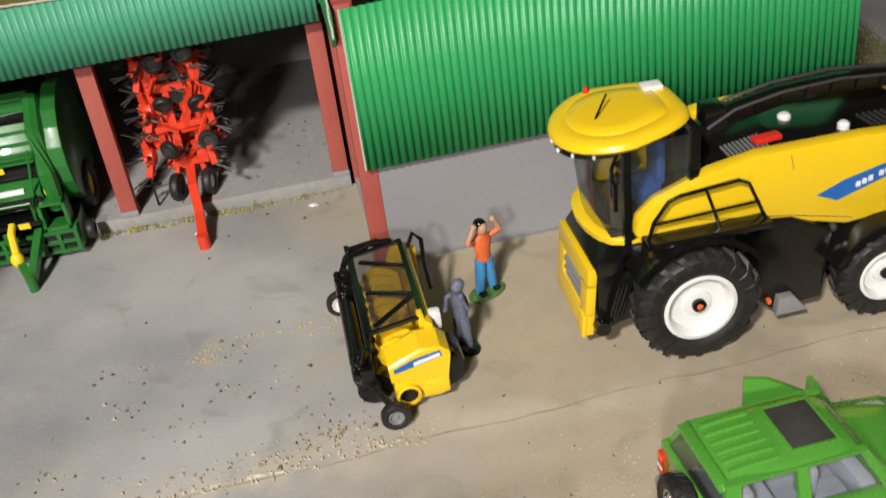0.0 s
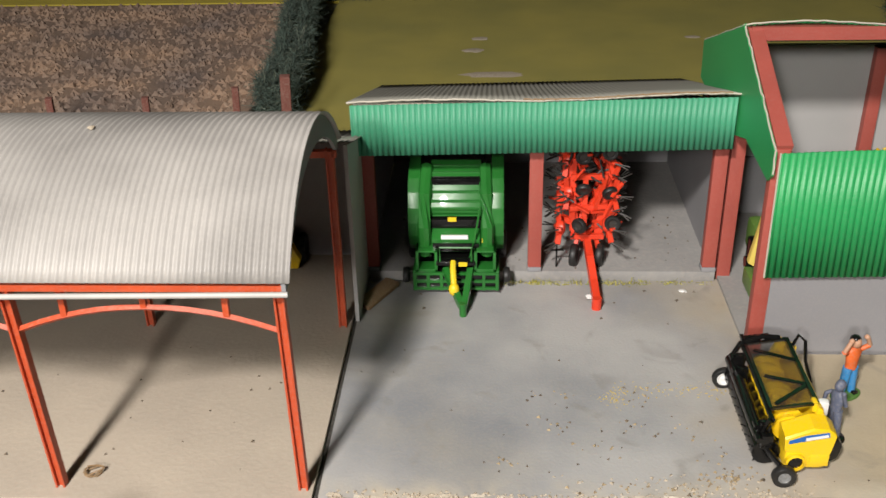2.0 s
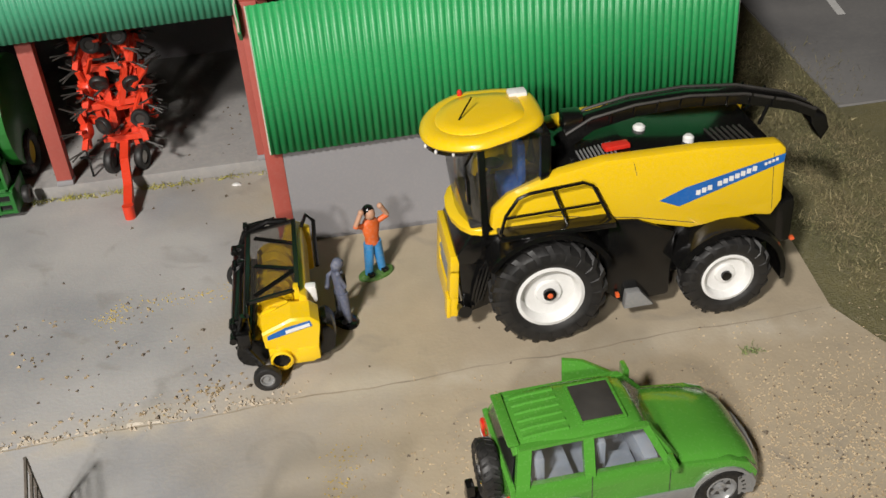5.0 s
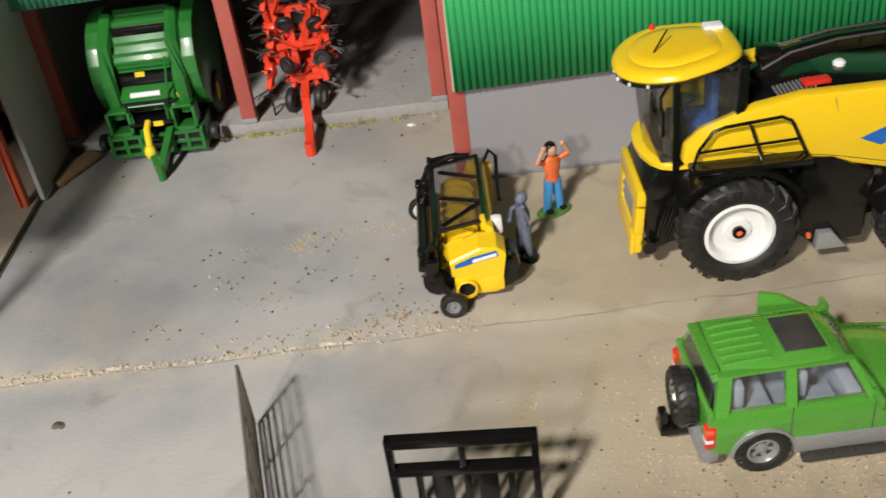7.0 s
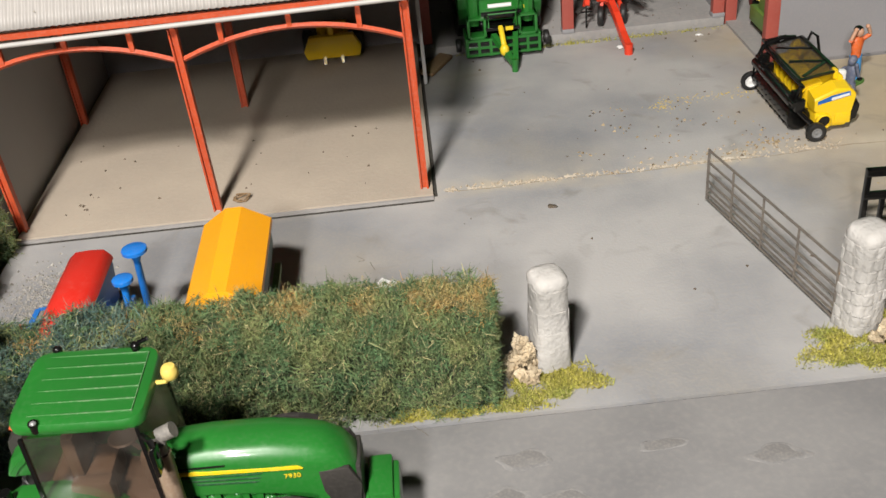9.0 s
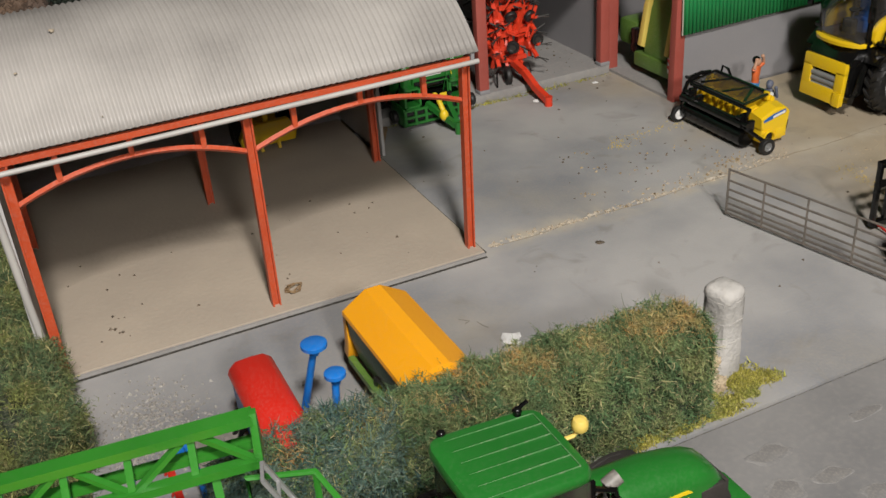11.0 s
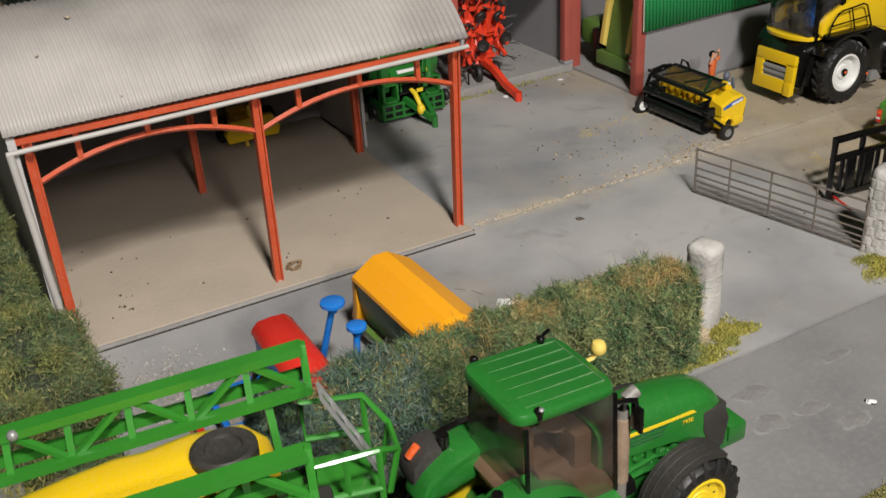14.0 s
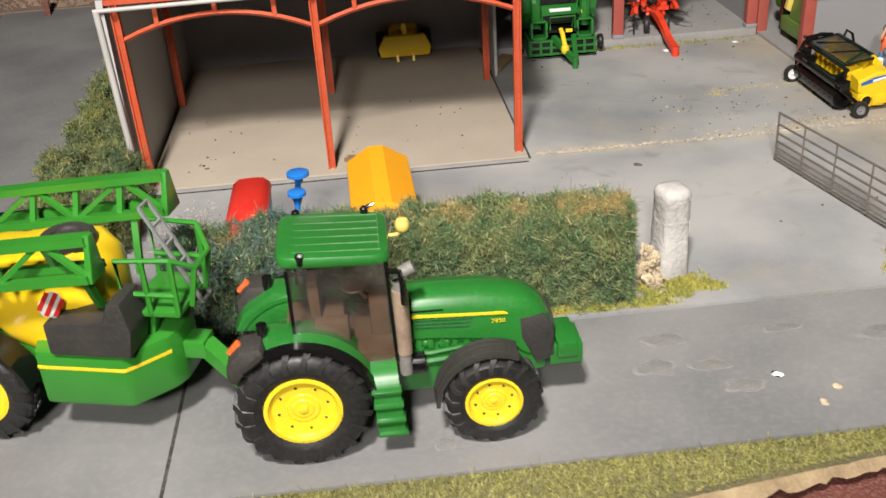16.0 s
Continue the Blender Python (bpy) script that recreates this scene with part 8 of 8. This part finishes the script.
# ---- inside the sheds ----
def loading_wagon():
    t = thing("loading_wagon", "olive green toy loading wagon with pale yellow trim", "wagon", 4.6, 56.2, 0.3, 0)
    bm = bm_new()
    box(bm, -0.9, 1.6, -3.9, 3.4, 0.9, 2.4, 0.15)
    part("chassis_beam", bm, OLIVE_GREEN, t, "olive green beam")
    bm = bm_new()
    prism(bm, [(-0.6, 2.4), (2.8, 2.4), (3.0, 10.6), (1.2, 10.4), (0.2, 7.0)], "y", -1.6, 2.2, 0.2)
    part("front_panel", bm, OLIVE_GREEN, t, "olive green sloping panel")
    for y0, y1 in ((-2.3, -1.6), (2.2, 2.9)):
        bm = bm_new()
        prism(bm, [(-0.9, 3.2), (-0.2, 2.8), (1.0, 7.4), (2.4, 10.4), (1.0, 10.8), (-0.2, 7.4)], "y", y0, y1, 0.12)
        part("trim", bm, PALE_YELLOW, t, "pale yellow curved trim")
    bm = bm_new()
    box(bm, 2.6, 12.0, -1.8, 4.6, 2.4, 6.5, 0.3)
    part("body", bm, OLIVE_GREEN, t, "olive green body")
    bm = bm_new()
    box(bm, -0.95, -0.85, -3.6, -2.4, 1.6, 3.2, 0.03)
    wb = part("warning_board", bm, WHITE_PLASTIC, t, "red and white warning board")
    bm = bm_new()
    for z in (1.7, 2.4):
        prism(bm, [(-3.6, z), (-2.4, z + 0.4), (-2.4, z + 0.75), (-3.6, z + 0.35)], "x", -0.97, -0.95)
    part("stripe", bm, RED_PLASTIC, wb)
    bm = bm_new()
    box(bm, -0.6, 0.8, 3.1, 4.6, 2.0, 4.6, 0.3)
    rod(bm, (-0.8, 3.6, 2.6), (0.2, 3.6, 2.6), 0.5, seg=14)
    part("gearbox", bm, BLACK, t, "black gearbox")
    bm = bm_new()
    box(bm, 0.0, 9, 4.4, 7.6, 2.2, 5.0, 0.6)
    part("side_unit", bm, OLIVE_GREEN, t, "olive green side unit")
    for y in (-2.6, 3.4):
        wheel(t, 5.5, y, 1.3, 0.9, RIM_YELLOW, -1, 0.5, lug_h=0.06)
    return t


loading_wagon()


def mower():
    t = thing("mower_conditioner", "pale yellow ribbed toy mower cover inside the shed", "mower", 18.6, 66.5, 0.3, 12)
    bm = bm_new()
    ring = []
    for x, w, h in ((-3.4, 0.6, 8.6), (-3.0, 1.5, 9.4), (0, 1.9, 9.9), (3.2, 1.7, 9.8), (3.9, 1.2, 9.3), (4.1, 0.5, 8.8)):
        ring.append([(x, -w, 7.8), (x, -w, h - 0.5), (x, -w * 0.6, h), (x, w * 0.6, h), (x, w, h - 0.5), (x, w, 7.8)])
    loft(bm, ring)
    cv = part("cover", bm, PALE_YELLOW, t, "pale yellow cover", smooth=60)
    for i in range(5):
        bm = bm_new()
        tube(bm, [(-2.4, -1.0 + i * 0.5, 9.5), (0, -1.0 + i * 0.5, 9.95), (3.0, -1.0 + i * 0.5, 9.85)], 0.1, 5)
        part("rib", bm, PALE_YELLOW, cv)
    bm = bm_new()
    prism(bm, [(-5.0, 7.6), (-2.8, 7.6), (-3.4, 10.0)], "y", -1.8, 0.4, 0.1)
    part("side_flap", bm, YELLOW, t, "yellow side flap")
    bm = bm_new()
    box(bm, -3.6, 3.8, -1.5, 1.5, 0.6, 7.8, 0.3)
    part("body", bm, OLIVE_GREEN, t, "olive green mower body")
    bm = bm_new()
    prism(bm, [(-11.5, 7.8), (-8.5, 7.8), (-8.2, 9.0), (-10.8, 9.2)], "y", -1.6, -0.2, 0.2)
    box(bm, -10.4, -9.2, -1.2, -0.4, 0.3, 7.8, 0.1)
    part("folded_wing", bm, PALE_YELLOW, t, "yellow folded wing")
    return t


mower()


def wall_sign(name, label, x, y, z, w, h, turn, shapes):
    """A printed board: (material, x0, x1, z0, z1) shapes on white."""
    t = thing(name, label, "sign", x, y, z, turn)
    bm = bm_new()
    box(bm, -w / 2, w / 2, -0.06, 0, -h / 2, h / 2)
    part("board", bm, WHITE_PLASTIC, t, "white printed board", smooth=0)
    for i, (m, a, b, c, d) in enumerate(shapes):
        bm = bm_new()
        box(bm, a, b, -0.075 - 0.01 * i, -0.06, c, d, 0.0)
        part("print", bm, m, t, smooth=0)
    return t


wall_sign("wall_sign", "white sign with a green and yellow emblem on the shed wall", 25.3, 74.35, 10.9, 5.4, 4.2, 0, [(TRACTOR_GREEN, -1.1, 1.2, -0.6, 1.9), (RIM_YELLOW, -0.85, 0.95, -0.35, 1.65), (TRACTOR_GREEN, -0.75, 0.85, -0.25, 1.55), (RIM_YELLOW, -0.5, 0.6, 0.2, 0.6), (RIM_YELLOW, -0.4, -0.1, 0.6, 1.1), (TRACTOR_GREEN, -2.1, -0.2, -1.75, -1.25), (TRACTOR_GREEN, 0.2, 2.2, -1.75, -1.25)])
wall_sign("poster", "dark picture poster on the shed end wall", 32.2, 67.5, 10.4, 4.2, 4.6, -90, [(GREY_SEAT, -1.7, 1.7, -1.7, 0.9), (BLACK, -1.0, 1.2, -1.5, 0.2), (RED_PLASTIC, -1.3, 0.9, 1.3, 1.8)])
wall_sign("poster", "yellow and blue poster on the shed end wall", 32.2, 57.5, 12.4, 4.6, 3.4, -90, [(RIM_YELLOW, -2.2, 2.2, -0.2, 1.6), (DECAL_BLUE, -2.2, 2.2, -1.6, -0.2), (DECAL_BLUE, -1.4, -0.8, 0.3, 1.1), (DECAL_BLUE, -0.4, 1.4, 0.4, 0.9)])


def yellow_loader():
    t = thing("loader", "yellow toy loader in the dark rear bay of the barn", "loader", -36.0, 63.4, 0.35, 0)
    bm = bm_new()
    prism(bm, [(-3.0, 0.6), (3.0, 0.6), (3.3, 1.6), (2.5, 3.2), (-2.5, 3.2), (-3.3, 1.6)], "y", -1.6, -0.6, 0.15)
    part("bucket", bm, YELLOW, t, "yellow bucket")
    for x in (-1.0, 1.0):
        bm = bm_new()
        beam(bm, (x, -1.4, 0.9), (x, -1.8, 0.0), 0.35)
        part("skid", bm, YELLOW, t)
        bm = bm_new()
        beam(bm, (x, -0.8, 2.4), (x, 1.6, 3.0), 0.5)
        part("lift_arm", bm, YELLOW, t)
    bm = bm_new()
    box(bm, -0.3, 0.3, -1.2, -0.6, 3.0, 4.6, 0.1)
    part("top_link", bm, YELLOW, t)
    bm = bm_new()
    box(bm, -1.8, 1.8, 1.0, 2.8, 1.4, 3.6, 0.3)
    part("body", bm, YELLOW, t)
    for s in (-1, 1):
        w = wheel(t, 0, 0, 1.6, 1.1, GREY_BLACK, s, 0.5, 14, lug_h=0.1)
        w.matrix_basis = pose(s * 0.029, 0.012, 0.016, 0, 0, -90)
    t.scale = (0.85, 0.85, 0.85)
    return t


yellow_loader()

# ---- fence posts and planks ----
FENCE = mat("dark_red_timber", (0.16, 0.05, 0.035), 0.85, scale=60, bump=0.5)
for x, y, h, w in ((-39.6, 91, 8.7, 1.1), (-47.0, 98, 5.0, 0.8), (-57.5, 97, 4.2, 0.8), (-69.0, 97, 4.2, 0.8), (-82.0, 97, 4.2, 0.8)):
    bm = bm_new()
    box(bm, -w / 2, w / 2, -w / 2, w / 2, -0.4, h, 0.08)
    ob = part("fence_post", bm, FENCE)
    ob.matrix_basis = pose(x * CM, y * CM, 0, 1.5, 2.0, 10)
    tagged(ob, "dark red timber post at the field edge", "post", "field fence posts")
bm = bm_new()
box(bm, -0.7, 0.7, -2.3, 2.3, 0.0, 0.35, 0.05)
ob = part("plank", bm, WOOD)
ob.matrix_basis = pose(-0.263, 0.588, 0.002, 0, 4, -28)
tagged(ob, "short brown plank leaning at the shed corner", "plank")
bm = bm_new()
for k in range(4):
    tube(bm, [((0.45 + 0.1 * math.sin(3 * a + k)) * math.cos(a) * 1.3, (0.42 + 0.1 * math.cos(2 * a + k * 2)) * math.sin(a), 0.1 + 0.07 * k + 0.08 * math.sin(2 * a + k)) for a in [k * 1.3 + 0.42 * i for i in range(12)]], 0.05, 5)
ob = part("twig_curl", bm, WOOD)
ob.matrix_basis = pose(-0.4225, 0.363, 0.004, 8, 0, 20)
tagged(ob, "curl of thin brown twigs on the barn floor", "litter")


# ---- loose grit and litter ----
def grit(name, label, places, size, material, seed):
    rd = random.Random(seed)
    vs, fs = [], []
    for x, y, z in places:
        s = size * rd.uniform(0.4, 1.4)
        o = len(vs)
        a = rd.random() * 6.28
        for dx, dy, dz in ((1, 0, 0), (-0.6, 0.8, 0), (-0.5, -0.9, 0), (0.1, 0.1, 0.9)):
            k = rd.uniform(0.7, 1.2)
            vs.append(((x + (math.cos(a) * dx - math.sin(a) * dy) * s * k) * CM, (y + (math.sin(a) * dx + math.cos(a) * dy) * s * k) * CM, (z + dz * s) * CM))
        fs += [(o, o + 1, o + 3), (o + 1, o + 2, o + 3), (o + 2, o, o + 3)]
    me = bpy.data.meshes.new(name)
    me.from_pydata(vs, [], fs)
    me.materials.append(material)
    return tagged(new(name, me), label, "grit", kind="stuff")


rd = random.Random(17)
spots = [(-12.5, 45.5), (-8, 42), (-6.2, 45), (-3.5, 41.5), (-13, 42), (-10, 39.5), (-2, 38.5), (-16, 38)]
pl = [(rd.uniform(-27, 30), rd.uniform(12, 60), 0) for _ in range(70)]
chips = []
for cx, cy in spots:
    pl += [(rd.gauss(cx, 1.3), rd.gauss(cy, 1.0), 0) for _ in range(5)]
    chips += [(rd.gauss(cx, 0.8), rd.gauss(cy, 0.5), 0) for _ in range(7)]
chips += [(rd.gauss(-1.6, 1.0), rd.gauss(37.0, 0.5), 0) for _ in range(45)] + [(rd.gauss(-6, 3.5), rd.gauss(35.8, 0.4), 0) for _ in range(40)]
grit("dark_grit", "scattered dark crumbs on the concrete", pl, 0.13, GRIT, 1)
grit("tan_chips", "tan and brown chips lying in small clusters", chips, 0.13, mat("tan_chip", (0.38, 0.29, 0.16), 0.95, second=(0.14, 0.10, 0.06), scale=260, amount=1.0, bump=0.3), 11)
pl = [(rd.gauss(x, 0.2), 34.95 + 1.3 * max(0, (x + 10) / 43) + rd.gauss(0, 0.22), 0) for x in (rd.uniform(-27, 3) for _ in range(300))]
pl += [(rd.gauss(-5, 4), rd.gauss(36.2, 0.6), 0) for _ in range(70)]
grit("pale_grit", "pale crumbs along the filler line", pl, 0.13, PALE_GRIT, 2)
pl = []
while len(pl) < 20000:
    x, y = rd.uniform(3, 36), rd.uniform(10, 36)
    if rd.random() < min(1, max(0, (x - 3) / 20)) * min(1, max(0.04, (34.5 - y) / 12)):
        pl.append((x, y, 0))
grit("gravel", "tan gravel scatter round the parked car", pl, 0.065, mat("tan_gravel", (0.47, 0.375, 0.24), 0.95, second=(0.33, 0.24, 0.135), scale=700, amount=1.0, bump=0.3), 3)
grit("gravel_dark", "brown gravel scatter round the parked car", [(x + 0.1, y + 0.1, 0) for x, y, _ in pl[::11]], 0.07, GRIT, 4)
pl = [(rd.gauss(-54.5, 1.6), rd.gauss(26.0, 2.2), 0) for _ in range(1100)]
grit("gravel_heap", "small grey gravel spill by the barn corner", [(x, y, 0) for x, y, _ in pl if x > -58], 0.12, mat("grey_gravel", (0.42, 0.40, 0.36), 0.95, second=(0.16, 0.15, 0.14), scale=700, amount=1.0), 5)
pl = [(rd.uniform(-58, -28.5), rd.uniform(36, 52), 0.35) for _ in range(26)] + [(rd.gauss(-55, 1), rd.gauss(38, 1), 0.35) for _ in range(10)] + [(rd.uniform(-26, 1), rd.uniform(62, 72), 0.95) for _ in range(50)]
grit("floor_crumbs", "dry leaf crumbs on the shed floors", pl, 0.13, GRIT, 6)
grit("straw", "yellow straw dust on the yard", [(rd.gauss(-8.2, 0.5), rd.gauss(45.2, 0.5), 0) for _ in range(90)] + [(rd.uniform(-8, 0), rd.gauss(46.2, 0.5), 0) for _ in range(130)] + [(rd.gauss(4.6, 0.6), rd.gauss(28.5, 1.6), 0) for _ in range(130)], 0.07, mat("straw", (0.45, 0.33, 0.08), 0.95, scale=500), 7)
for x, y, s in ((-31.6, 23.2, 0.6), (-19.6, 31.0, 0.28), (-19.9, 2.3, 0.3), (-18.5, -0.5, 0.26), (-17.2, 0.7, 0.24), (-8.6, 59.0, 0.35), (-0.9, 60.0, 0.3)):
    bm = bm_new()
    bmesh.ops.create_icosphere(bm, subdivisions=3, radius=s)
    for v in bm.verts:
        v.co *= 1 + 0.9 * noise.noise(v.co * 2.6 + Vector((x, y, 0)))
        v.co.z = max(0.0, v.co.z * 0.4)
    ob = part("litter", bm, GRIT if s == 0.28 else CORK if s < 0.27 else WHITE_PLASTIC)
    ob.location = (x * CM, y * CM, -0.001 if y < 9 else 0)
    tagged(ob, "brown pebble on the concrete" if s == 0.28 else "tan stone crumb on the road" if s < 0.27 else "pale scrap of litter on the ground", "litter", "ground litter")
# crumbs of plaster lying on the barn roof
for x, y, s in ((-53.5, 40.7, 0.2), (-41.1, 43.7, 0.22), (-56.2, 37.6, 0.12), (-52.3, 34.4, 0.1)):
    bm = bm_new()
    bmesh.ops.create_icosphere(bm, subdivisions=2, radius=s)
    for v in bm.verts:
        v.co *= 1 + 0.8 * noise.noise(v.co * 3 + Vector((x, y, 0)))
        v.co.z *= 0.5
    ob = part("litter", bm, PALE_GRIT)
    ob.location = (x * CM, y * CM, (7.7 + math.sqrt(13.36 ** 2 - (y - 44.2) ** 2)) * CM)
    tagged(ob, "pale crumb lying on the corrugated barn roof", "litter", "roof litter")
# soil clods
pl = [(rd.uniform(-110, -48), rd.uniform(101, 155), 0) for _ in range(3800)]
grit("soil_clods", "dark clods on the ploughed field", pl, 0.55, SOIL, 9)
for x, y, w, l in ((-16.5, 117, 4.0, 1.3), (-19.5, 128, 1.6, 1.0), (-18.5, 134, 1.4, 0.9), (13, 134, 1.2, 0.7)):
    bm = bm_new()
    lathe(bm, [(1, 0.0), (0.9, 0.03), (0.001, 0.05)], (0, 0, 0), "z", 14)
    for v in bm.verts:
        v.co.x *= w * (1 + 0.4 * noise.noise(v.co * 2 + Vector((x, 0, 0))))
        v.co.y *= l * (1 + 0.6 * noise.noise(v.co * 0.9 + Vector((0, y, 3))))
    ob = part("field_scuff", bm, PALE_GRIT)
    ob.location = (x * CM, y * CM, 0)
    tagged(ob, "pale worn scuff on the pasture", "scuff", kind="structure")
# white dashes of the far road and the joint of the near road
for k in range(6):
    bm = bm_new()
    prism(bm, [(55.2 + k * 2.0, 78 + k * 9), (56.0 + k * 2.0, 78 + k * 9), (56.9 + k * 2.0, 82 + k * 9), (56.1 + k * 2.0, 82 + k * 9)], "z", -0.1, -0.09)
    tagged(part("road_marking", bm, WHITE_PLASTIC), "white road dash", "marking", "road dashes", kind="structure")
bm = bm_new()
box(bm, -52.45, -52.25, -2.7, 9.7, -0.11, -0.093)
tagged(part("road_joint", bm, DARK_GAP), "dark joint across the road", "joint", kind="structure")
bm = bm_new()
box(bm, -27.88, -27.6, 34.2, 61, 0.0, 0.012)
tagged(part("yard_joint", bm, DARK_GAP), "dark gap beside the barn slab", "joint", kind="structure")
# pale dried stains on the road, fine strands and a crack
STAIN = mat("dried_stain", (0.235, 0.23, 0.224), 0.75, second=(0.165, 0.163, 0.162), scale=60, amount=1.0, bump=0.1)
STAIN_DARK = mat("damp_stain", (0.155, 0.15, 0.146), 0.6, second=(0.215, 0.21, 0.203), scale=45, amount=0.9, bump=0.08)
for x, y, w, l in ((-24.7, 6.7, 1.1, 0.55), (-26.1, 4.1, 0.9, 0.7), (-23.1, 3.8, 0.9, 0.5), (-22.0, 1.7, 0.9, 0.5), (-17.8, 6.6, 1.0, 0.3), (-38.3, -0.4, 0.5, 0.45), (-12.6, 5.2, 1.3, 0.5)):
    bm = bm_new()
    lathe(bm, [(1, 0.0), (0.96, 0.01), (0.8, 0.012)], (0, 0, 0), "z", 32, 0, False)
    lathe(bm, [(0.8, 0.012), (0.4, 0.013), (0.001, 0.013)], (0, 0, 0), "z", 32, 1, False)
    for v in bm.verts:
        k = 1.25 + 0.6 * noise.noise(Vector((v.co.x * 1.4 + x, v.co.y * 1.4, y)))
        v.co.x *= w * k
        v.co.y *= l * k
    ob = part("road_stain", bm, [STAIN, STAIN_DARK])
    ob.location = (x * CM, y * CM, -0.001)
    tagged(ob, "pale dried stain on the road", "stain", kind="structure")
STRAND = mat("dark_strand", (0.17, 0.15, 0.12), 0.8, scale=200)
for pts in (((-33.5, 27.1), (-33.0, 26.6), (-33.4, 26.4)), ((-32.6, 26.3), (-32.3, 25.2)), ((-30.3, 9.9), (-29.6, 9.0))):
    bm = bm_new()
    p = [Vector((x, y, 0.05)) for x, y in pts]
    out = []
    for a, b in zip(p, p[1:]):
        for i in range(6):
            c = a.lerp(b, i / 6)
            out.append(c + Vector((0.12 * noise.noise(c * 1.3), 0.12 * noise.noise(c * 1.3 + Z * 4), 0)))
    tube(bm, out + [p[-1]], 0.02, 4)
    ob = part("strand", bm, STRAND)
    tagged(ob, "thin dark dried grass strand on the concrete", "litter", "dried strands")
